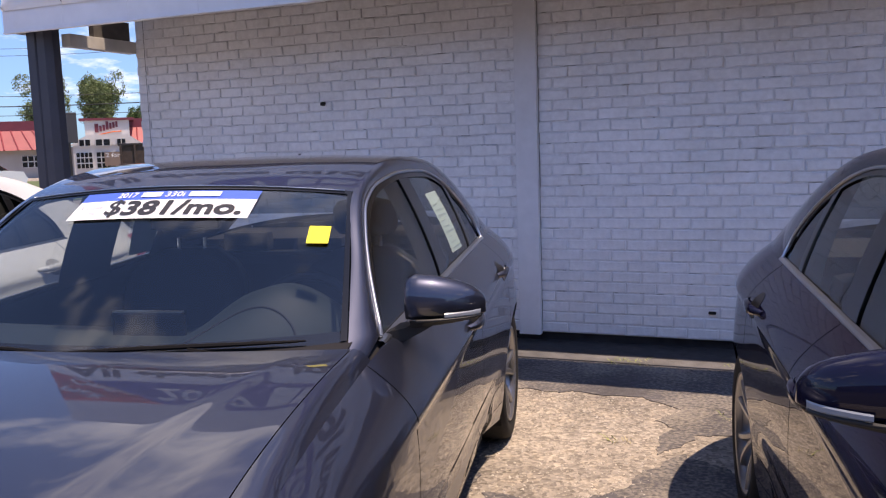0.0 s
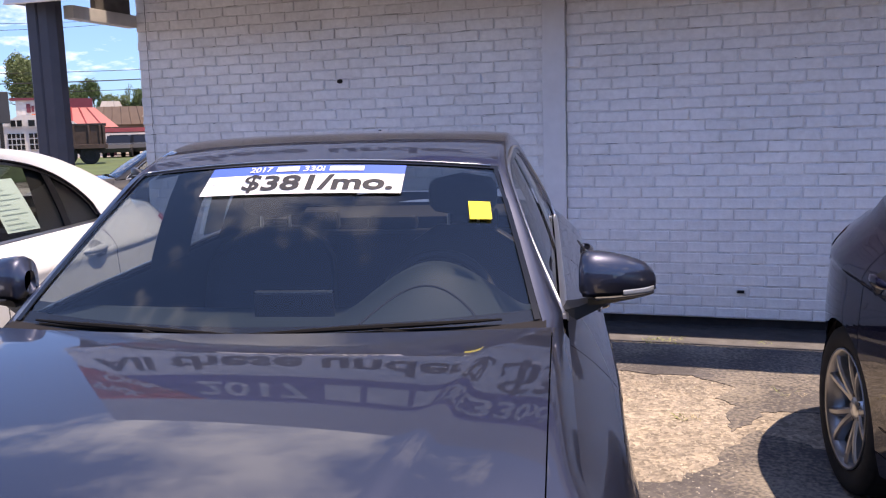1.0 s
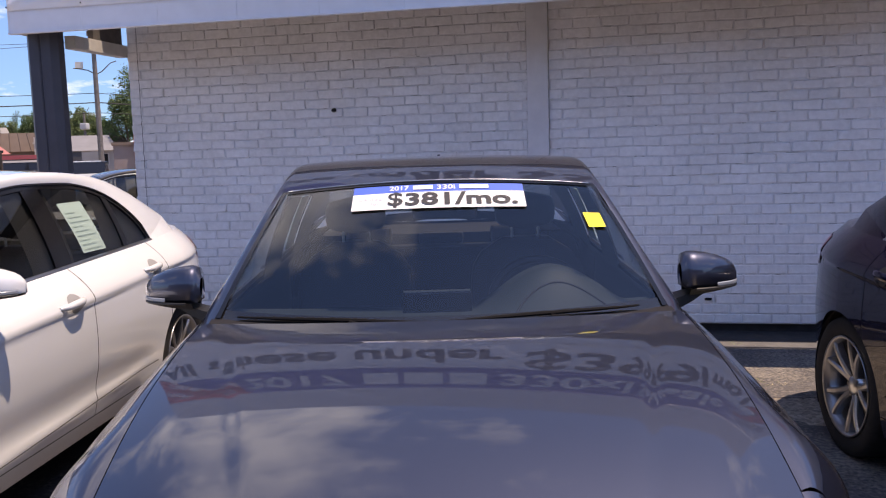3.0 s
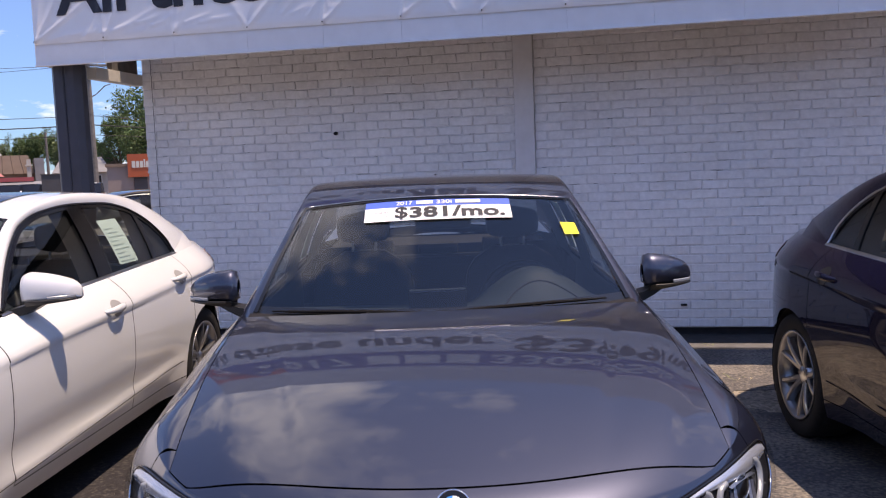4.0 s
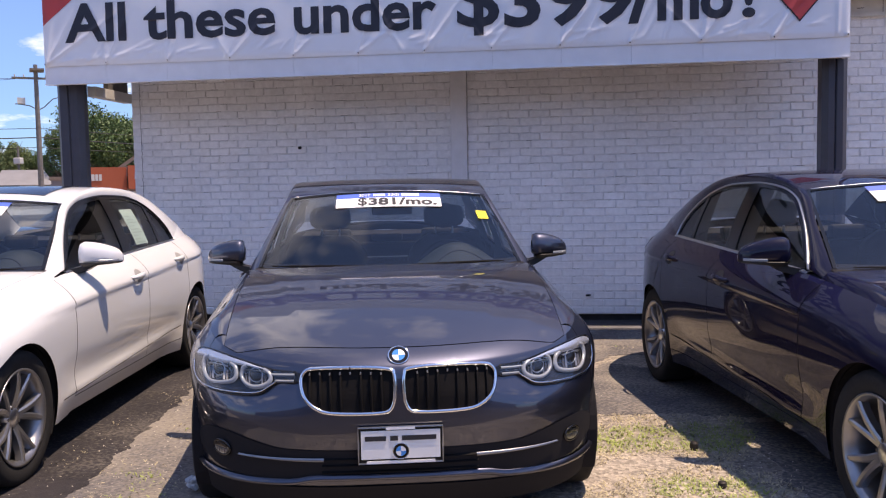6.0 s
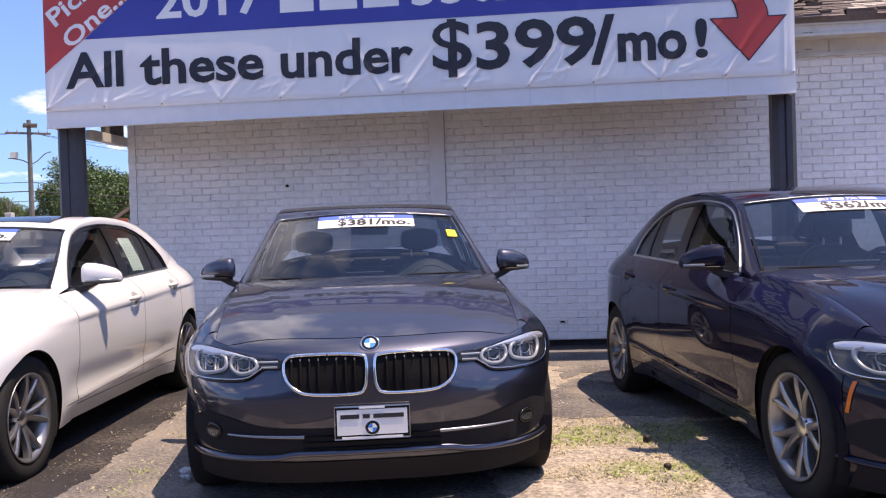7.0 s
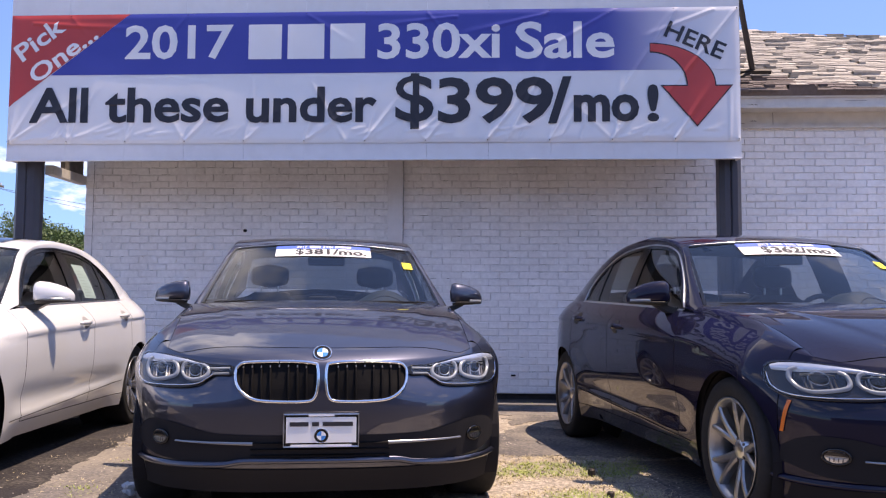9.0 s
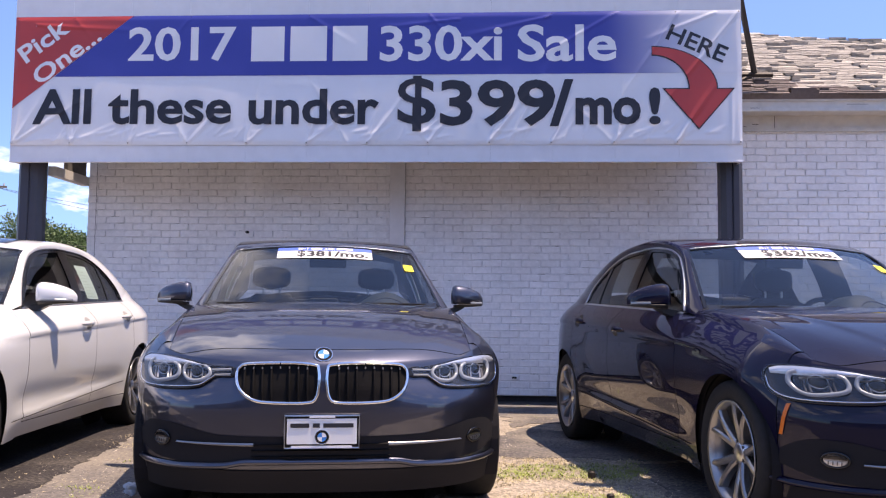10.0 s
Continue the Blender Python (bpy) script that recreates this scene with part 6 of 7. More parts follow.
tagged(finish("grass", bm, "grass"), "sparse short green weeds in the grit", "grass", kind="stuff")
tagged(finish("dry_grass", bd, "dry_grass"), "dry straw and dead weeds in the grit", "grass", kind="stuff")

bm = bmesh.new()
for _ in range(5200):
    zone = rng.random()
    if zone < 0.45:
        x, y = rng.uniform(-0.75, 0.25), rng.uniform(2.9, 4.85)
    elif zone < 0.75:
        x, y = rng.uniform(0.0, 1.1), rng.uniform(-0.3, 2.4)
    else:
        x, y = rng.uniform(-2.75, -1.6), rng.uniform(-0.2, 3.4)
    r = 0.0022 + 0.006 * rng.random() ** 2.5
    vs = []
    a0 = rng.uniform(0, 6.28)
    ring = [bm.verts.new((x + r * rng.uniform(0.7, 1.2) * math.cos(a0 + k * 1.2566), y + r * rng.uniform(0.7, 1.2) * math.sin(a0 + k * 1.2566), 0.0)) for k in range(5)]
    top = bm.verts.new((x, y, r * rng.uniform(0.5, 1.0)))
    for k in range(5):
        bm.faces.new([ring[k], ring[(k + 1) % 5], top])
tagged(finish("gravel", bm, "pebble"), "loose pale stones and grit", "gravel", kind="stuff")

# crumpled clear plastic by the front wheel
M["plastic"] = mat("plastic", (0.52, 0.55, 0.57), 0.15, spec=0.8)
bm = bmesh.new()
bmesh.ops.create_icosphere(bm, subdivisions=3, radius=0.044)
for v in bm.verts:
    k = 1 + 0.9 * abs(noise.noise(v.co * 28)) - 0.35
    v.co = Vector((v.co.x * k * 0.9, v.co.y * k * 0.8, v.co.z * k * 0.9 + 0.045))
    v.co.z = max(v.co.z, 0.0)
tagged(finish("plastic_bag", bm, "plastic", local=pose(-1.767, 0.948, 0)), "crumpled clear plastic bag on the ground", "litter")
for x, y, r, h in ((0.645, 1.74, 0.022, 0.045), (0.68, 1.17, 0.020, 0.030)):
    bm = bmesh.new()
    n = 12
    grid(bm, [[(k * r * math.cos(a) * (1 + 0.15 * math.sin(3 * a)), k * r * math.sin(a), z) for a in (2 * math.pi * j / n for j in range(n))] for k, z in ((0.8, 0), (1.0, h * 0.3), (0.95, h * 0.8), (0.6, h), (0.05, h))], True)
    tagged(finish("dark_stub", bm, "steel_dark", local=pose(x, y, 0)), "small dark rusty stub in the dry grass", "litter", "stubs in the grass")

# pipe stub, small bracket and old drips on the wall
bm = bmesh.new()
tube(bm, [(-2.698, WALL_Y + 0.02, 1.846), (-2.698, WALL_Y - 0.045, 1.842)], 0.016, 12)
tagged(finish("pipe_stub", bm, "shell"), "short dark pipe stub sticking out of the wall", "pipe")
bm = bmesh.new()
box(bm, 0.265, WALL_Y - 0.03, 0.262, 0.315, WALL_Y + 0.003, 0.280, 0.004)
tagged(finish("wall_bracket", bm, "shell"), "small dark bracket low on the white wall", "bracket")
bm = bmesh.new()
for _ in range(26):
    q = rng.random()
    x, z, r = -1.955 + 0.045 * q + rng.uniform(-0.012, 0.012), 2.14 + 0.55 * q, rng.uniform(0.005, 0.014)
    vs = [bm.verts.new((x + r * math.cos(a) * 0.6, WALL_Y - 0.0145, z + r * math.sin(a) * rng.uniform(0.9, 1.6))) for a in (2 * math.pi * j / 8 for j in range(8))]
    bm.faces.new(vs)
M["drip"] = mat("drip", (0.85, 0.85, 0.86), 0.5)
part("paint_drips", bm, "drip", wall, "old white paint drips")

# salt bloom and lifted paint on the bricks near the corner
bm = bmesh.new()
for cx0, cz0, rx, rz, n in ((-3.55, 1.02, 0.55, 0.30, 70), (-2.75, 1.25, 0.5, 0.25, 26), (-0.2, 1.9, 0.5, 0.4, 16), (0.9, 1.3, 0.6, 0.5, 18), (-3.2, 1.65, 0.9, 0.25, 20)):
    for _ in range(n):
        x, r0 = rng.gauss(cx0, rx * 0.5), rng.gauss(cz0, rz * 0.5)
        z = 0.082 + 0.0775 * round((r0 - 0.082) / 0.0775) + rng.choice((0.006, 0.006, 0.058, 0.03))
        ln, ht = rng.uniform(0.02, 0.11), rng.uniform(0.002, 0.007)
        k = 6
        up = [(x + ln * i / k, z + ht * (0.6 + noise.noise((x * 30 + i, z * 9, 3)))) for i in range(k + 1)]
        dn = [(x + ln * i / k, z - ht * (0.4 + noise.noise((x * 30 + i, z * 9, 8)))) for i in range(k + 1)]
        grid(bm, [[(a[0], WALL_Y - 0.0135, max(a[1], b[1] + 0.0005)), (b[0], WALL_Y - 0.0135, b[1])] for a, b in zip(up, dn)])
part("salt_bloom", bm, "drip", wall, "white salt bloom and lifted paint").location = (0, 0, 0)

# short open cracks under the bricks where the paint has broken
bm = bmesh.new()
for _ in range(520):
    x, row = rng.uniform(WALL_X0 + 0.05, 4.6), rng.randint(3, 35)
    z = 0.082 + 0.0775 * row - 0.0035 + rng.uniform(-0.002, 0.002)
    ln, ht = 0.015 + 0.10 * rng.random() ** 2, rng.uniform(0.0008, 0.0024)
    if -1.12 < x < -0.92 or -1.12 < x + ln < -0.92:
        continue
    pts = [(x + ln * k / 5, z + 0.0015 * noise.noise((x * 40 + k, z * 9, 5)), ht * (0.35 + 0.65 * math.sin(math.pi * (k + 0.5) / 6))) for k in range(6)]
    grid(bm, [[(a, WALL_Y - 0.0030, b + h), (a, WALL_Y - 0.0030, b - h)] for a, b, h in pts])
part("joint_cracks", bm, "joint_grime", wall, "fine open cracks along the joints")

# shingles on the slope
bm = bmesh.new()
rng = random.Random(21)
run = math.hypot(RIDGE_Y - EAVE_Y, RIDGE_Z - EAVE_Z)
cy, cz = (RIDGE_Y - EAVE_Y) / run, (RIDGE_Z - EAVE_Z) / run
M["shingle_grey"] = mat("shingle_grey", (0.33, 0.30, 0.265), 0.9, grain=0.3, scale=25, bump=0.4, bscale=60, spread=0.45)
s = 0.0
pieces = []
while s < run + 0.05:
    x = 2.3 + rng.uniform(-0.15, 0)
    drift = rng.uniform(-0.01, 0.01)
    while x < 8.6:
        w = rng.choice((rng.uniform(0.07, 0.14), rng.uniform(0.08, 0.16), rng.uniform(0.16, 0.30)))
        bare = noise.noise((x * 1.3, s * 3.0, 4.0)) > 0.82 or (s < 0.50 and x < 4.1 - 1.9 * s and noise.noise((x * 2, s * 5, 9)) > -0.35)
        top_z = interp([p[0] for p in TOP], [p[1] for p in TOP], x)
        if s < (top_z - EAVE_Z) / cz - 0.02:
            lift = rng.uniform(0.004, 0.012) + (rng.uniform(0.01, 0.035) if rng.random() < 0.12 else 0)
            pieces.append((x, w, s + drift + 0.03 * noise.noise((x * 1.7, s * 9, 2)) + rng.uniform(-0.012, 0.012), lift, bare))
        x += w
    s += 0.055
worn = bmesh.new()
for x, w, s, lift, bare in pieces:
    pts = []
    for ds, up in ((-0.015 + rng.uniform(-0.006, 0.006), lift + 0.010), (0.115, 0.004)):
        for dx in (0.002, w - 0.002):
            yy, zz = EAVE_Y + cy * (s + ds), EAVE_Z + cz * (s + ds)
            pts.append((x + dx, yy - cz * up, zz + cy * up))
    bq = worn if bare else bm
    a, b, c, d = (bq.verts.new(p) for p in pts)
    bq.faces.new([a, b, d, c])
    e, f = bq.verts.new((pts[0][0], pts[0][1] + cz * (lift + 0.012), pts[0][2] - cy * (lift + 0.012))), bq.verts.new((pts[1][0], pts[1][1] + cz * (lift + 0.012), pts[1][2] - cy * (lift + 0.012)))
    bq.faces.new([e, f, b, a])
shin = part("shingles", bm, "shingle_grey", roof, "curled grey-brown shingles in ragged courses")
shin["kind"] = "stuff"
old = part("worn_shingles", worn, "shingle", roof, "dark older shingles laid bare at the eaves")
old["kind"] = "stuff"

# ---- bricks of the painted wall ----
COURSE, BRICK, JOINT = 0.0775, 0.213, 0.011


def brick_mesh(w, h, d=0.012, bev=0.004):
    """Face and worn edges of one painted brick, its back at y = 0."""
    v = [(0, 0, 0), (w, 0, 0), (w, 0, h), (0, 0, h), (0, -d + bev, 0), (w, -d + bev, 0), (w, -d + bev, h), (0, -d + bev, h), (bev, -d, bev), (w - bev, -d, bev), (w - bev, -d, h - bev), (bev, -d, h - bev)]
    f = [(8, 9, 10, 11), (4, 5, 9, 8), (5, 6, 10, 9), (6, 7, 11, 10), (7, 4, 8, 11), (0, 1, 5, 4), (1, 2, 6, 5), (2, 3, 7, 6), (3, 0, 4, 7)]
    return v, f


rng = random.Random(31)
V, F = [], []
shared = {}
near = []
rows_n = int((2.965 - 0.082) / COURSE)
for r in range(rows_n + 1):
    z = 0.082 + r * COURSE
    x = WALL_X0 + 0.003 - (0.5 * BRICK if r % 2 else 0) + rng.uniform(-0.012, 0.012)
    while x < 6.6:
        w = BRICK - JOINT
        x0, x1 = max(x, WALL_X0), x + w
        for lo, hi in ((-1.099, -0.926),):
            if x0 < lo < x1:
                x1 = lo
            elif lo <= x0 < hi:
                x0 = hi
        if x1 - x0 > 0.03:
            dy = rng.uniform(-0.002, 0.0015) + (rng.uniform(0.002, 0.005) if rng.random() < 0.25 else 0)
            if -0.93 < x0 < 1.45 and z < 1.05 and abs(x1 - x0 - w) < 1e-6:
                near.append((x0, z, dy))
            else:
                v, f = brick_mesh(x1 - x0, COURSE - JOINT * rng.uniform(0.5, 1.1))
                o = len(V)
                j = [rng.uniform(-0.0048, 0.0048) for _ in range(8)]
                V += [(x0 + a + j[i % 4] * (1 if i > 3 else 0), WALL_Y + 0.004 + dy + b + (0.4 * j[i % 4] if i > 7 else 0), z + c + j[4 + i % 4] * (0.8 if i > 3 else 0)) for i, (a, b, c) in enumerate(v)]
                F += [tuple(o + i for i in q) for q in f]
        x += BRICK
me = bpy.data.meshes.new("bricks")
me.from_pydata(V, [], F)
me.materials.append(M["brick"])
ob = tagged(new("bricks", me), "white painted bricks in running bond", kind="stuff")
ob.parent = wall
one = bpy.data.meshes.new("brick")
one.from_pydata(*[brick_mesh(BRICK - JOINT, COURSE - JOINT)[0], [], brick_mesh(BRICK - JOINT, COURSE - JOINT)[1]])
one.materials.append(M["brick"])
for x, z, dy in near[:300]:
    b = new("brick", one)
    b.parent = wall
    b.location = (x, WALL_Y + 0.004 + dy, z)


# ---- the far side of the street ----
EYE_REF = (0.0, -1.5, 1.3)


def far(az, dist, el=None):
    """Place at az degrees left of +y, dist metres off; with el the height that stands at that elevation."""
    x, y = EYE_REF[0] - dist * math.sin(radians(az)), EYE_REF[1] + dist * math.cos(radians(az))
    return (x, y) if el is None else (x, y, EYE_REF[2] + dist * math.tan(radians(el)))


M["far_red"] = mat("far_red", (0.34, 0.065, 0.07), 0.5, grain=0.1, scale=2)
M["far_cream"] = mat("far_cream", (0.42, 0.39, 0.36), 0.8, grain=0.1, scale=1)
M["far_tan"] = mat("far_tan", (0.19, 0.135, 0.105), 0.8, grain=0.15, scale=1)
M["far_grey"] = mat("far_grey", (0.2, 0.2, 0.215), 0.8, grain=0.15, scale=1)
M["far_dark"] = mat("far_dark", (0.055, 0.055, 0.065), 0.8, grain=0.2, scale=1)
M["far_orange"] = mat("far_orange", (0.36, 0.075, 0.028), 0.6, grain=0.08, scale=1)
M["far_white"] = mat("far_white", (0.5, 0.49, 0.47), 0.7, grain=0.06, scale=1)
M["pole_wood"] = mat("pole_wood", (0.15, 0.135, 0.125), 0.9, grain=0.3, scale=6)
M["cable"] = mat("cable", (0.02, 0.02, 0.022), 0.7)
M["lawn"] = mat("lawn", (0.085, 0.12, 0.04), 0.9, grain=0.25, scale=1.2)
M["bark"] = mat("bark", (0.10, 0.075, 0.055), 0.9, grain=0.3, scale=8)
M["leaf"] = mat("leaf", (0.045, 0.080, 0.022), 0.6, grain=0.3, scale=1.5, spread=0.9)
M["leaf_light"] = mat("leaf_light", (0.085, 0.115, 0.040), 0.6, grain=0.3, scale=1.5, spread=0.9)


def facing(az, dist):
    """A frame at that place: x across the view to the right, y away, z up."""
    x, y = far(az, dist)
    return pose(x, y, 0, 0, 0, az)


def span(az0, az1, dist):
    return dist * math.tan(radians(abs(az1 - az0) / 2)) * 2


def window_unit(parent, x0, z0, x1, z1, y, cols=1, rows=1):
    fr = boxed("window", "far_white", (x0, y - 0.06, z0, x1, y, z1), parent)
    for i in range(cols):
        for j in range(rows):
            a, b = x0 + (x1 - x0) * (i + 0.1) / cols, x0 + (x1 - x0) * (i + 0.9) / cols
            c, d = z0 + (z1 - z0) * (j + 0.1) / rows, z0 + (z1 - z0) * (j + 0.9) / rows
            boxed("pane", "gloss_black", (a, y - 0.075, c, b, y - 0.06, d), fr)


def hip_roof(parent, x0, x1, y0, y1, z0, z1, inset, material, name="roof"):
    bm = bmesh.new()
    lo = [bm.verts.new(p) for p in ((x0, y0, z0), (x1, y0, z0), (x1, y1, z0), (x0, y1, z0))]
    hi = [bm.verts.new(p) for p in ((x0 + inset, y0 + inset, z1), (x1 - inset, y0 + inset, z1), (x1 - inset, y1 - inset, z1), (x0 + inset, y1 - inset, z1))]
    bm.faces.new(hi)
    for i in range(4):
        bm.faces.new([lo[i], lo[(i + 1) % 4], hi[(i + 1) % 4], hi[i]])
    ob = part(name, bm, material, parent)
    n = max(3, int((x1 - x0) / 0.9))
    for i in range(1, n):
        k = i / n
        bm = bmesh.new()
        tube(bm, [(x0 + (x1 - x0) * k, y0 - 0.02, z0 + 0.02), (x0 + inset + (x1 - x0 - 2 * inset) * k, y0 + inset - 0.02, z1 + 0.02)], 0.05, 4)
        part("seam", bm, material, ob)
    return ob


# roadside diner with red metal roofs, a white sign board and a glazed entrance
D = 70.0


def zat(z):
    """Height at the diner for a height given on the 88 m circle."""
    return EYE_REF[2] + (z - EYE_REF[2]) * D / 88.0


M["far_red_dark"] = mat("far_red_dark", (0.17, 0.03, 0.045), 0.55, grain=0.15, scale=2)
M["far_trim"] = mat("far_trim", (0.56, 0.53, 0.50), 0.7, grain=0.08, scale=1)
diner = tagged(new("diner"), "low cream roadside diner with red metal roofs and white sign board", "building")
diner.matrix_basis = facing(41.5, D)
u = lambda az: -D * math.tan(radians(az - 41.5))
boxed("wall", "far_cream", (u(52), 0, 0, u(38.3), 9, zat(2.4)), diner)
hip_roof(diner, u(52.5), u(44.4), -0.9, 9.5, zat(2.2), zat(3.95), 1.2, "far_red")
boxed("parapet", "far_red_dark", (u(51.5), 0.35, zat(3.9), u(44.8), 7, zat(4.83)), diner)
hip_roof(diner, u(42.6), u(37.55), -0.9, 9.5, zat(2.2), zat(4.05), 1.5, "far_red")
boxed("parapet", "far_red_dark", (u(40.9), 0.65, zat(4.0), u(38.85), 7, zat(4.9)), diner)
board = boxed("sign_board", "far_trim", (u(43.0), -0.7, zat(2.95), u(40.5), 0.6, zat(4.7)), diner, "white sign board with a lettered name")
boxed("board_cap", "far_red_dark", (u(43.3), -0.85, zat(4.7), u(40.2), 0.8, zat(4.92)), diner)
bar_x = u(42.45)
for k, w in enumerate((0.26, 0.17, 0.17, 0.19, 0.16, 0.16, 0.15)):
    h = zat(3.62 + 0.075 * k)
    boxed("printed_bar", "far_red_dark", (bar_x, -0.74, h, bar_x + w, -0.70, h + (0.62 if k in (0, 3) else 0.42)), board)
    bar_x += w + 0.055
bm = bmesh.new()
tube(bm, [(u(42.2), -0.73, zat(3.42)), (u(41.5), -0.73, zat(3.64)), (u(40.95), -0.73, zat(3.70))], 0.04, 6)
part("swash", bm, "amber", board, "yellow underline")
ent = boxed("entrance", "far_trim", (u(43.7), -1.5, 0, u(40.0), 0, zat(2.45)), diner, "white framed glazed entrance")
bm = bmesh.new()
gab_pts = [(u(43.95), zat(2.45)), (u(42.85), zat(3.40)), (u(40.65), zat(3.40)), (u(39.75), zat(2.45))]
fr, bk = [bm.verts.new((x, -1.62, z)) for x, z in gab_pts], [bm.verts.new((x, 0.2, z)) for x, z in gab_pts]
bm.faces.new(fr)
for k in range(4):
    bm.faces.new([fr[k], fr[(k + 1) % 4], bk[(k + 1) % 4], bk[k]])
part("gable", bm, "far_trim", ent, "white trimmed gable")
for a0, a1 in ((43.35, 42.70), (42.45, 41.60), (41.25, 40.75)):
    window_unit(ent, u(a0), zat(2.35), u(a1), zat(3.02), -1.64, 2, 1)
for a0, a1 in ((43.55, 42.65), (42.45, 41.35), (41.20, 40.15)):
    window_unit(ent, u(a0), zat(0.35), u(a1), zat(1.85), -1.52, 4, 3)
poster = boxed("poster", "far_tan", (u(42.0), -1.70, zat(0.55), u(40.35), -1.60, zat(1.80)), ent, "tan offer poster")
bm = fitted_text("2 for", u(41.92), u(41.12), zat(1.32), zat(1.72), 0.02)
for v in bm.verts:
    v.co.y = -1.71
part("lettering", bm, "far_white", poster)
bm = bmesh.new()
bmesh.ops.create_uvsphere(bm, u_segments=16, v_segments=8, radius=1.0)
bmesh.ops.scale(bm, vec=(0.36, 0.02, 0.17), verts=bm.verts)
bmesh.ops.translate(bm, vec=(u(40.75), -1.70, zat(1.28)), verts=bm.verts)
part("printed_bun", bm, "far_trim", poster, "pale printed bun", smooth=True)
for az0, az1 in ((50.4, 49.4), (49.1, 48.1), (46.6, 45.6), (45.4, 44.5), (39.6, 39.1), (38.9, 38.5)):
    window_unit(diner, u(az0), 0.75, u(az1), zat(1.7), 0, 3, 2)
boxed("annex_fascia", "far_red", (u(38.9), -1.6, zat(1.72), u(36.1), 0.5, zat(2.08)), diner, "red fascia board")
bm = bmesh.new()
grid(bm, [[(u(38.85), -1.4, zat(1.70)), (u(35.3), -1.4, zat(1.70))], [(u(38.7), -4.5, zat(0.35)), (u(35.2), -4.5, zat(0.35))], [(u(38.7), -4.5, zat(0.25)), (u(35.2), -4.5, zat(0.25))], [(u(38.85), -1.4, zat(1.55)), (u(35.3), -1.4, zat(1.55))]])
part("annex_roof", bm, "far_grey", diner, "grey shingle lean-to roof")
boxed("annex_wall", "far_red_dark", (u(38.8), -4.0, 0, u(37.9), -1.3, zat(0.9)), diner)
boxed("planter_wall", "far_trim", (u(40.5), -4.4, 0, u(38.7), -4.1, 0.55), diner)

bm = bmesh.new()
vs = [far(52, 30), far(37.5, 34), far(36.5, 62), far(52, 60)]
f = bm.faces.new([bm.verts.new((x, y, 0.02)) for x, y in vs])
bmesh.ops.recalc_face_normals(bm, faces=bm.faces)
tagged(finish("lawn", bm, "lawn"), "mown roadside lawn strip", "lawn", kind="structure")

# long brown roof and small flats behind the diner
D = 95.0
blk = tagged(new("brown_block"), "long low building with a brown shingle roof", "building")
blk.matrix_basis = facing(37.0, D)
u = lambda az: -D * math.tan(radians(az - 37.0))
boxed("wall", "far_tan", (u(38.9), 0.5, 0, u(35.83), 8, zat(2.5)), blk)
hip_roof(blk, u(39.2), u(35.83), 0, 9, zat(2.35), zat(4.02), 0.5, "far_tan")
boxed("annex", "far_grey", (u(35.82), -0.3, 0, u(35.3), 6, zat(3.72)), blk, "grey rendered end")
boxed("chimney", "far_cream", (u(36.25), -0.9, 0, u(36.02), -0.4, zat(3.60)), blk)
boxed("chimney_cap", "far_cream", (u(36.32), -1.0, zat(3.0), u(35.95), -0.3, zat(3.12)), blk)
D = 110.0
tan_house = tagged(new("tan_house"), "distant house with a pale tan pitched roof", "building")
tan_house.matrix_basis = facing(38.1, D)
boxed("wall", "far_cream", (-1.0, 0.6, 0, 1.0, 5, zat(3.9)), tan_house)
hip_roof(tan_house, -1.35, 1.25, 0, 6, zat(3.85), zat(4.50), 0.35, "far_cream")


def far_car(az, dist, turn, paint_name, label):
    """A small parked car: lower body, cabin, glass and four wheels."""
    c = tagged(new("distant_car"), label, "car", "cars across the street")
    x, y = far(az, dist)
    c.matrix_basis = pose(x, y, 0, 0, 0, az + turn)
    side = [(-2.1, 0.35), (-2.15, 0.6), (-1.9, 0.82), (-1.1, 0.92), (1.3, 0.95), (2.0, 0.88), (2.15, 0.6), (2.1, 0.35)]
    bm = bmesh.new()
    vs = grid(bm, [[(x, yy, z) for x, z in side] for yy in (-0.85, -0.75, 0.75, 0.85)])
    for row in (vs[0], vs[-1]):
        bm.faces.new(row)
    part("body", bm, paint_name, c)
    bm = bmesh.new()
    cab = [(-1.1, 0.9), (-0.45, 1.38), (0.75, 1.40), (1.45, 0.92)]
    vs = grid(bm, [[(x, yy, z) for x, z in cab] for yy in (-0.72, -0.55, 0.55, 0.72)])
    for row in (vs[0], vs[-1]):
        bm.faces.new(row)
    part("cabin", bm, "gloss_black", c)
    boxed("roof", paint_name, (-0.45, -0.56, 1.385, 0.75, 0.56, 1.43), c, bevel=0.02)
    for wx in (-1.35, 1.35):
        for wy in (-0.8, 0.8):
            bm = bmesh.new()
            lathe(bm, [(0.0, 0.06), (0.20, 0.08), (0.31, 0.09), (0.32, 0.0), (0.31, -0.09)], 14)
            part("wheel", bm, "tyre", c, local=pose(wx, wy, 0.32, 0, 0, 90 if wy > 0 else -90))


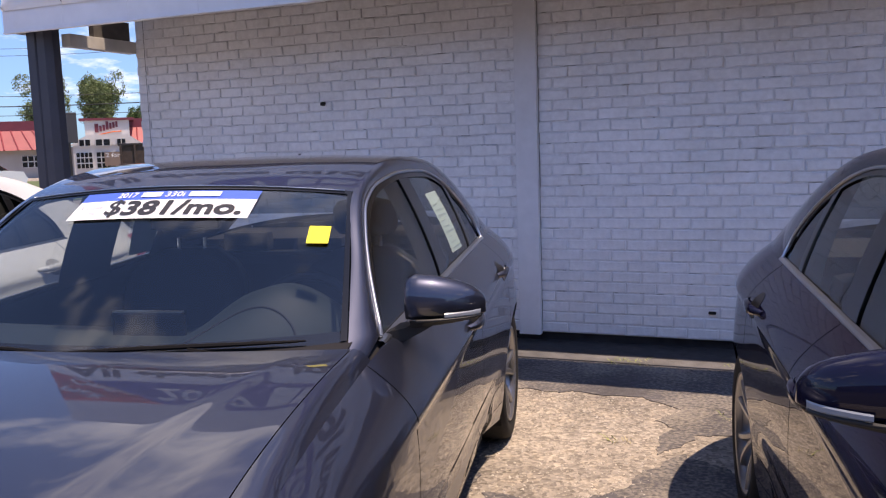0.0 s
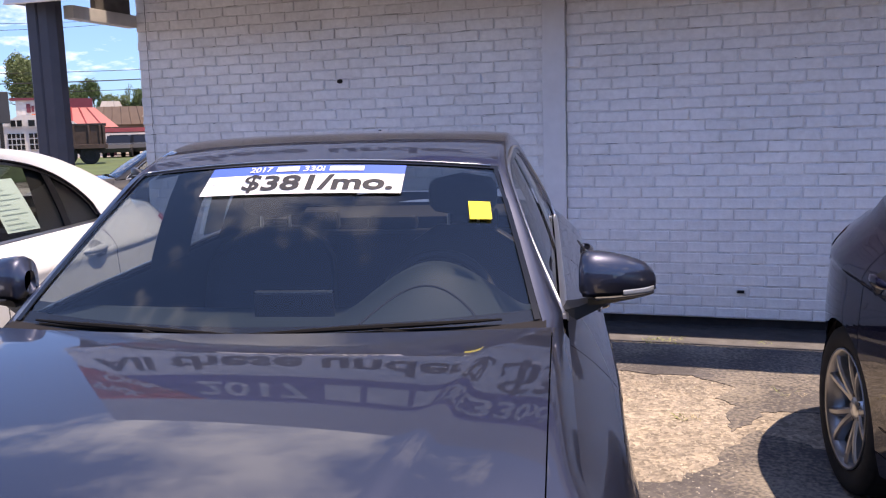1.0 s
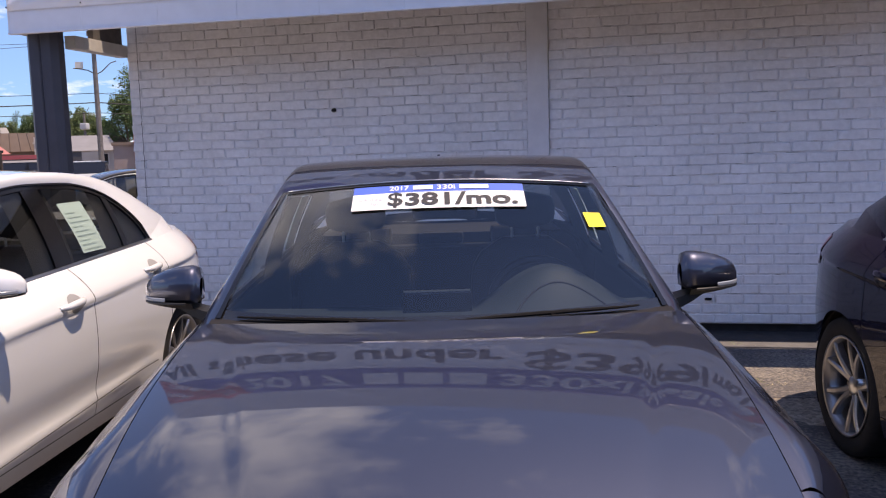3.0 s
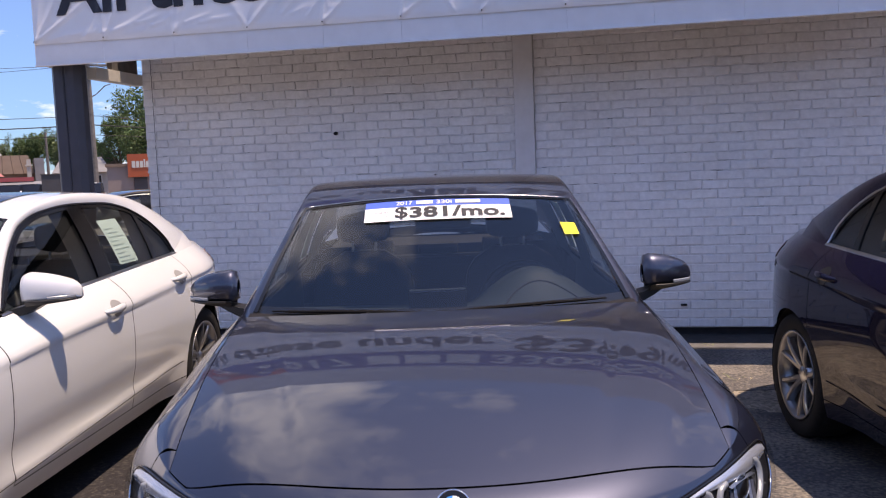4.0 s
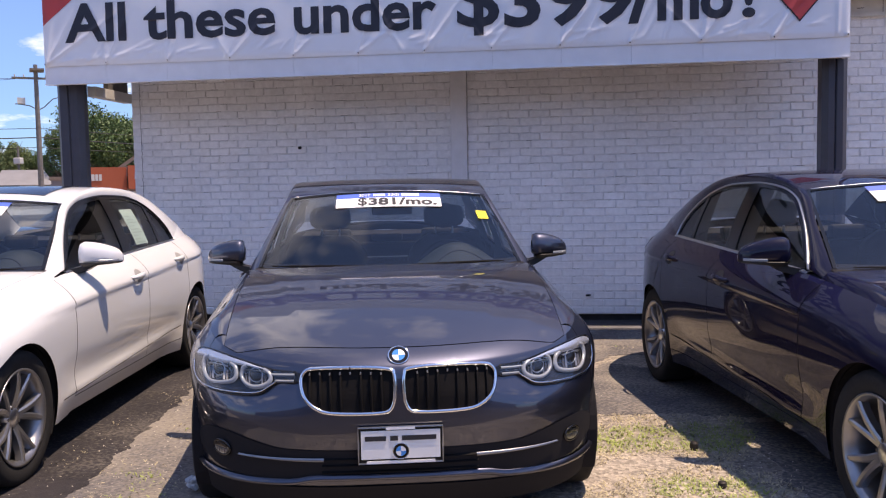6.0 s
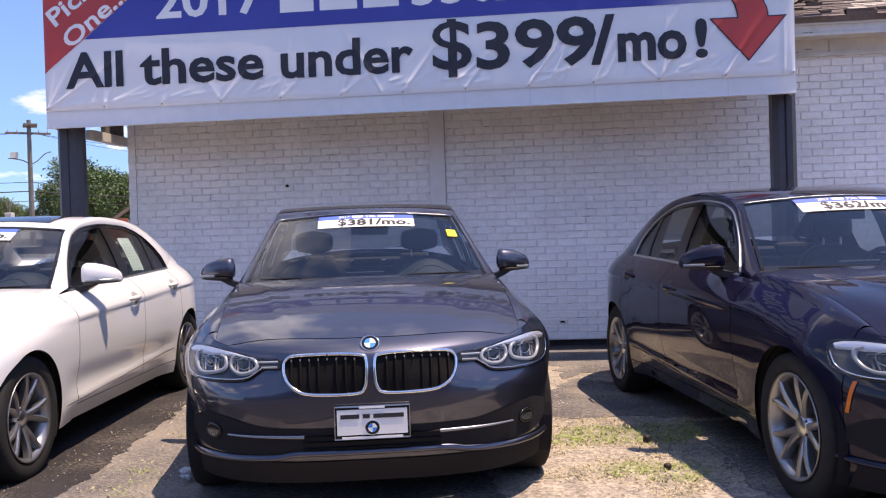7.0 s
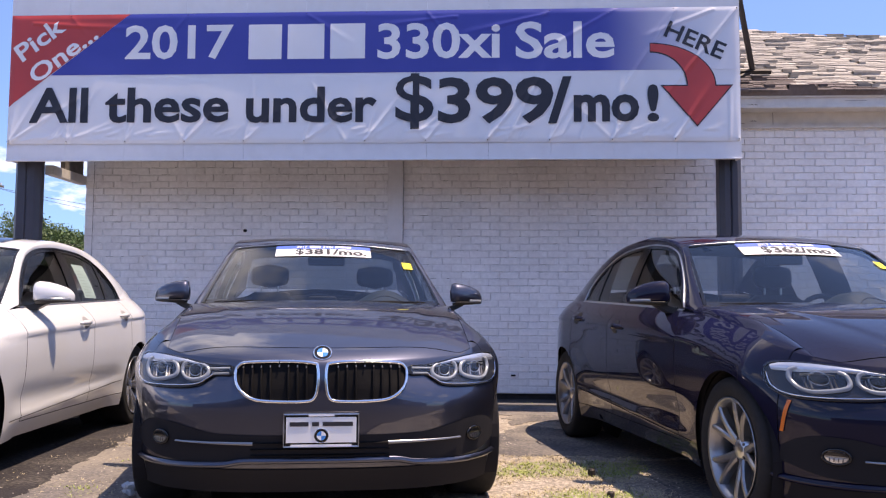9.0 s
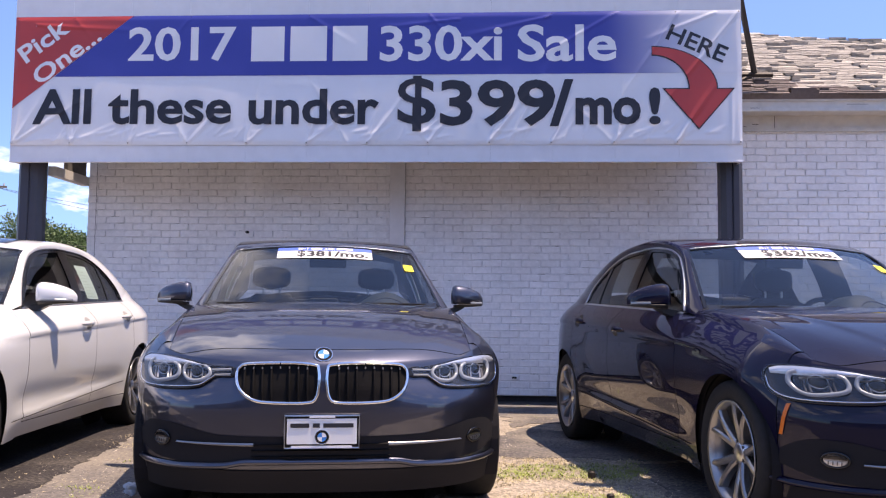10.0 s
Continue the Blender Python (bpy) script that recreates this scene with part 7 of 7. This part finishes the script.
far_car(37.36, 61, 82, "charcoal_paint", "dark grey car parked facing the street")
far_car(36.25, 62, 78, "charcoal_paint", "black car parked facing the street")
far_car(35.5, 63, 80, "white_paint", "white car parked facing the street")
far_car(48.4, 44, 0, "white_paint", "silver-white car in front of the diner")
far_car(33.4, 40, 85, "white_paint", "small white car parked by the dark wall")
shed = tagged(new("low_wall"), "long dark grey boundary wall with a lighter end", "wall")
shed.matrix_basis = facing(34.05, 58)
boxed("wall", "far_dark", (-1.57, 0, 0, 0.37, 0.3, 1.95), shed)
boxed("wall", "far_grey", (0.372, 0, 0, 1.6, 0.3, 1.97), shed, "lighter grey end")
boxed("coping", "far_dark", (-1.62, -0.05, 1.95, 0.37, 0.35, 2.0), shed)
house = tagged(new("grey_house"), "small house with a pale grey pitched roof", "building")
house.matrix_basis = facing(33.25, 78)
boxed("wall", "far_cream", (-1.9, 0, 0, 1.9, 5, 2.3), house)
bm = bmesh.new()
pr = [(-2.3, -0.5, 2.2), (2.3, -0.5, 2.2), (1.6, 2.5, 3.5), (-1.6, 2.5, 3.5), (2.3, 5.5, 2.2), (-2.3, 5.5, 2.2)]
v = [bm.verts.new(p) for p in pr]
for q in ((0, 1, 2, 3), (3, 2, 4, 5), (1, 4, 2), (0, 3, 5)):
    bm.faces.new([v[i] for i in q])
part("roof", bm, "far_grey", house)
window_unit(house, 0.6, 1.0, 1.5, 2.0, 0, 1, 1)

hip = tagged(new("brown_house"), "small house with a dark brown hipped roof", "building")
hip.matrix_basis = facing(31.8, 84)
boxed("wall", "far_cream", (-1.2, 0.5, 0, 1.2, 6, 2.6), hip)
hip_roof(hip, -1.6, 1.6, 0, 6.5, 2.4, 3.85, 1.2, "far_tan")

# shop with an orange sign, and a brown gabled house
shop = tagged(new("shop"), "low pinkish shop with an orange lettered sign", "building")
shop.matrix_basis = facing(30.0, 62)
us = lambda az: -62 * math.tan(radians(az - 30.0))
M["far_pink"] = mat("far_pink", (0.25, 0.20, 0.19), 0.8, grain=0.1, scale=1)
boxed("wall", "far_pink", (us(31.9), 0, 0, us(25.5), 8, 2.35), shop)
boxed("roof_edge", "far_tan", (us(32.0), -0.15, 2.35, us(25.4), 8.1, 2.55), shop)
sg = boxed("shop_sign", "far_orange", (us(30.7), -0.35, 1.63, us(27.55), -0.16, 3.15), shop, "orange sign board with pale lettering")
boxed("shop_sign", "far_orange", (us(27.5), -0.9, 1.66, us(27.0), 0.4, 3.25), shop, "orange sign cube")
x = us(30.45)
for w in (0.22, 0.2, 0.2, 0.1, 0.2, 0.18, 0.18):
    boxed("printed_bar", "far_white", (x, -0.39, 2.25, x + w, -0.352, 2.68 if w > 0.15 else 2.8), sg)
    x += w + 0.045
boxed("shop_door", "far_dark", (us(30.4), -0.06, 0, us(29.6), 0, 1.6), shop)
for az0, az1 in ((29.3, 28.3), (28.1, 27.0)):
    window_unit(shop, us(az0), 0.5, us(az1), 1.5, 0, 2, 1)
gab = tagged(new("gabled_house"), "brown gabled house behind the hedge", "building")
gab.matrix_basis = facing(26.9, 66)
boxed("wall", "far_cream", (-1.0, 0, 0, 2.5, 4, 3.3), gab)
bm = bmesh.new()
pr = [(-1.5, -0.5, 3.1), (0.6, -0.5, 4.6), (2.8, -0.5, 4.75), (-1.5, 4.5, 3.1), (0.6, 4.5, 4.6), (2.8, 4.5, 4.75), (-1.3, -0.5, 2.95), (0.6, -0.5, 4.3), (2.8, -0.5, 4.45)]
v = [bm.verts.new(p) for p in pr]
for q in ((0, 1, 4, 3), (1, 2, 5, 4), (6, 7, 1, 0), (7, 8, 2, 1)):
    bm.faces.new([v[i] for i in q])
part("roof", bm, "far_tan", gab)
window_unit(gab, 0.2, 2.0, 0.8, 3.0, 0, 1, 1)


def tree(name, az, dist, el_top, az_half, el_bot, leaf, label, seed, n=520, squash=1.0):
    """Trunk with limbs, and a crown of many small leaf sprays with gaps."""
    r = random.Random(seed)
    x, y, top = far(az, dist, el_top)
    base = EYE_REF[2] + dist * math.tan(radians(el_bot))
    rad = dist * math.tan(radians(az_half))
    t = tagged(new(name), label, "tree", "street trees")
    t.matrix_basis = pose(x, y, 0)
    cz, hz = (top + base) / 2, (top - base) / 2
    bm = bmesh.new()
    tube(bm, [(0, 0, 0), (0.1, 0.05, cz * 0.5), (0.0, 0.1, cz), (0.1, 0, top - hz * 0.35)], [rad * 0.09, rad * 0.07, rad * 0.05, 0.03], 8)
    for i in range(7):
        a = r.uniform(0, 6.28)
        z0 = base * 0.7 + (cz - base * 0.7) * r.random()
        tube(bm, [(0, 0, z0), (rad * 0.4 * math.cos(a), rad * 0.4 * math.sin(a), z0 + hz * 0.35), (rad * 0.75 * math.cos(a), rad * 0.75 * math.sin(a), z0 + hz * r.uniform(0.4, 0.9))], [rad * 0.04, rad * 0.025, 0.02], 6)
    part("trunk", bm, "bark", t)
    V, F = [], []
    lobes = [(r.uniform(-0.65, 0.65), r.uniform(-0.65, 0.65), r.uniform(-0.60, 0.62), r.uniform(0.28, 0.48)) for _ in range(18)]
    for lx, ly, lz, lr in lobes:
        for _ in range(n // 18):
            d = Vector((r.gauss(0, 1), r.gauss(0, 1), r.gauss(0, 1))).normalized() * lr * r.uniform(0.72, 1.06)
            c = Vector(((lx + d.x) * rad, (ly + d.y) * rad, cz + (lz + d.z) * hz * squash))
            for _ in range(13):
                p = c + Vector((r.gauss(0, 1), r.gauss(0, 1), r.gauss(0, 1))) * rad * 0.06
                e = min(rad, 2.6) * r.uniform(0.022, 0.050)
                a, b = Vector((r.gauss(0, 1), r.gauss(0, 1), r.gauss(0, 1))).normalized(), Vector((r.gauss(0, 1), r.gauss(0, 1), r.gauss(0, 1))).normalized()
                b = (b - a * a.dot(b)).normalized() * 1.5
                o = len(V)
                V += [tuple(p - a * e), tuple(p + b * e * 0.5), tuple(p + a * e), tuple(p - b * e * 0.5)]
                F.append((o, o + 1, o + 2, o + 3))
    me = bpy.data.meshes.new("crown")
    me.from_pydata(V, [], F)
    me.materials.append(M[leaf])
    ob = new("crown", me)
    ob.parent = t
    return t


tree("broad_tree", 28.5, 78, 5.65, 3.4, 1.2, "leaf", "broad dense dark green shade tree", 1, 2800)
tree("broad_tree", 31.1, 84, 4.2, 1.2, 0.8, "leaf", "rounded green tree beside the shop", 2, 900)
for i, (az, el, hw, d, lf) in enumerate(((32.5, 2.9, 0.9, 105, "leaf"), (33.8, 3.4, 1.0, 100, "leaf_light"), (34.7, 3.35, 0.8, 102, "leaf"), (35.7, 3.0, 0.9, 108, "leaf"), (36.5, 2.9, 0.8, 112, "leaf"), (37.7, 2.5, 0.8, 115, "leaf_light"), (38.5, 2.3, 0.6, 118, "leaf"), (30.3, 2.9, 0.9, 110, "leaf"))):
    tree("green_tree", az, d, el, hw, 0.9, lf, "mid-green tree in a row behind the houses", 10 + i, 1300)
tree("thin_tree", 37.1, 118, 3.15, 0.28, 2.2, "leaf", "small upright tree above the hedge", 35, 200)
tree("pine_tree", 39.15, 120, 3.45, 0.62, 1.7, "leaf", "dark upright pine behind the red roof", 30, 1500)
tree("green_tree", 40.2, 116, 3.12, 0.88, 1.6, "leaf", "rounded mid-green tree behind the diner", 33, 1300)
tree("thin_tree", 42.7, 110, 5.0, 1.45, 1.7, "leaf_light", "tall airy light green tree behind the diner", 31, 1500)
tree("thin_tree", 45.6, 112, 5.0, 1.25, 1.7, "leaf_light", "airy light green tree behind the diner", 32, 1100)
for i, az in enumerate((40.25, 39.75, 39.3, 38.9)):
    tree("shrub", az, 63, -0.42, 0.22, -1.0, "leaf", "clipped dark green shrub before the diner", 70 + i, 60)
for i, az in enumerate((52, 56, 61, 66, 72, 80)):
    tree("green_tree", az, 115, 3.4 + 0.7 * (i % 3), 2.2, 0.1, "leaf", "mid-green tree along the street", 50 + i, 360)

# utility pole with cross-arm, flood lamp and wires
P = 52.0
px, py = far(32.6, P)
pole = tagged(new("utility_pole"), "weathered wooden utility pole with cross-arm and lamps", "pole")
pole.matrix_basis = facing(32.6, P)
top = EYE_REF[2] + P * math.tan(radians(7.9))
bm = bmesh.new()
tube(bm, [(0, 0, 0), (0, 0, top * 0.5), (0, 0, top)], [0.17, 0.14, 0.11], 10)
part("shaft", bm, "pole_wood", pole)
boxed("cross_arm", "pole_wood", (-1.2, -0.07, top - 0.80, 1.1, 0.05, top - 0.69), pole)
boxed("cross_arm", "pole_wood", (-0.3, -0.6, top - 0.35, 0.42, 0.6, top - 0.26), pole)
for x in (-1.05, -0.6, 0.5, 0.95):
    bm = bmesh.new()
    tube(bm, [(x, 0, top - 0.69), (x, 0, top - 0.55)], 0.04, 6)
    part("insulator", bm, "far_white", pole)
for s, z in ((-1, top - 2.15), (1, top - 2.20)):
    bm = bmesh.new()
    tube(bm, [(0, 0, z - 0.3), (s * 0.35, 0, z - 0.1), (s * 0.8, 0, z + (0.35 if s > 0 else -0.02)), (s * 1.1, 0, z + (0.45 if s > 0 else 0.0))], 0.03, 6)
    arm = part("lamp_arm", bm, "rim_dark", pole)
boxed("flood_lamp", "far_white", (-0.98, -0.25, top - 2.15, -0.58, 0.1, top - 1.83), pole, "white flood lamp box")
for k, (z, sag, r) in enumerate(((top - 0.7, 0.5, 0.012), (top - 0.68, 0.9, 0.012), (5.05, 0.3, 0.016), (4.55, 0.35, 0.028), (4.0, 0.3, 0.016))):
    for side in (0, 1):
        wire = bmesh.new()
        a = Vector((px, py, z))
        e = far(60, 60) if side == 0 else far(14, 75)
        b = Vector((e[0], e[1], z + (0.2 if side == 0 else 0.6)))
        pts = [a.lerp(b, q) - Vector((0, 0, sag * 4 * q * (1 - q))) for q in np.linspace(0, 1, 20)]
        tube(wire, pts, r, 4)
        tagged(finish("overhead_wire", wire, "cable"), "thin black overhead wire from the pole", "wire", "overhead wires")
for az, h in ((35.1, 6.2), (33.4, 5.9)):
    q = far(az, 90)
    bm = bmesh.new()
    tube(bm, [(q[0], q[1], 0), (q[0], q[1], h)], [0.16, 0.10], 8)
    small = tagged(finish("utility_pole", bm, "pole_wood"), "short wooden utility pole among the trees", "pole")
    if az < 34:
        boxed("transformer", "far_white", (q[0] - 0.35, q[1] - 0.3, h - 1.6, q[0] + 0.35, q[1] + 0.3, h - 1.0), small, "pale transformer can", 0.1)
q = far(60, 60)
bm = bmesh.new()
tube(bm, [(q[0], q[1], 0), (q[0], q[1], 9)], [0.17, 0.11], 8)
tagged(finish("utility_pole", bm, "pole_wood"), "plain weathered wooden utility pole", "pole")
q = far(14, 75)
bm = bmesh.new()
tube(bm, [(q[0], q[1], 0), (q[0], q[1], 9.4)], [0.17, 0.11], 8)
tagged(finish("utility_pole", bm, "pole_wood"), "plain weathered wooden utility pole", "pole")

# rusty tipper lorry on the road
lorry = tagged(new("lorry"), "rusty brown tipper trailer standing on the street", "lorry")
lorry.matrix_basis = facing(39.25, 48)
M["lorry_brown"] = mat("lorry_brown", (0.060, 0.038, 0.030), 0.8, grain=0.5, scale=3, bump=0.3, bscale=9)
boxed("bed", "lorry_brown", (-1.10, 0, 0.85, 1.10, 2.3, 1.98), lorry, "dented rusty tipper bed", 0.04)
boxed("bed_rail", "steel_dark", (-1.17, -0.06, 1.93, 1.17, 2.35, 2.05), lorry, bevel=0.02)
boxed("bed_rail", "lorry_brown", (-1.17, -0.10, 0.80, 1.17, 2.35, 1.02), lorry, bevel=0.02)
for x in (-1.10, -0.42, 0.28, 0.80, 0.98):
    boxed("bed_rib", "lorry_brown", (x, -0.09, 1.0, x + 0.10, 0, 1.95), lorry, bevel=0.02)
boxed("chassis", "steel_dark", (-1.05, 0.4, 0.55, 1.05, 1.9, 0.84), lorry)
for x in (-0.75, 0.30):
    bm = bmesh.new()
    lathe(bm, [(0.0, 0.13), (0.25, 0.13), (0.28, 0.16), (0.45, 0.15), (0.48, 0.1), (0.48, -0.1), (0.45, -0.15)], 18)
    part("wheel", bm, "tyre", lorry, local=pose(x, 0.25, 0.48, 0, 0, -90))
post = tagged(new("road_sign"), "dark roadside sign board on a post", "sign")
post.matrix_basis = facing(43.75, 60)
boxed("board", "far_dark", (-0.55, 0, 2.3, 0.55, 0.15, 4.2), post, bevel=0.05)
boxed("post", "steel_dark", (-0.1, 0.03, 0, 0.1, 0.12, 2.3), post)

# unseen plain block added behind the camera, darkens what the cars reflect
M["stucco"] = mat("stucco", (0.24, 0.22, 0.205), 0.85, grain=0.12, scale=1.5, bump=0.2, bscale=30)
wn_ = tagged(new("wall_north"), "plain brown wall added out of view behind the camera", "wall", kind="structure")
boxed("wall_body", "stucco", (-32, -27.0, 0, 34, -22.0, 5.2), wn_)
boxed("wall_cap", "far_grey", (-32.2, -27.2, 5.2, 34.2, -21.8, 5.45), wn_)
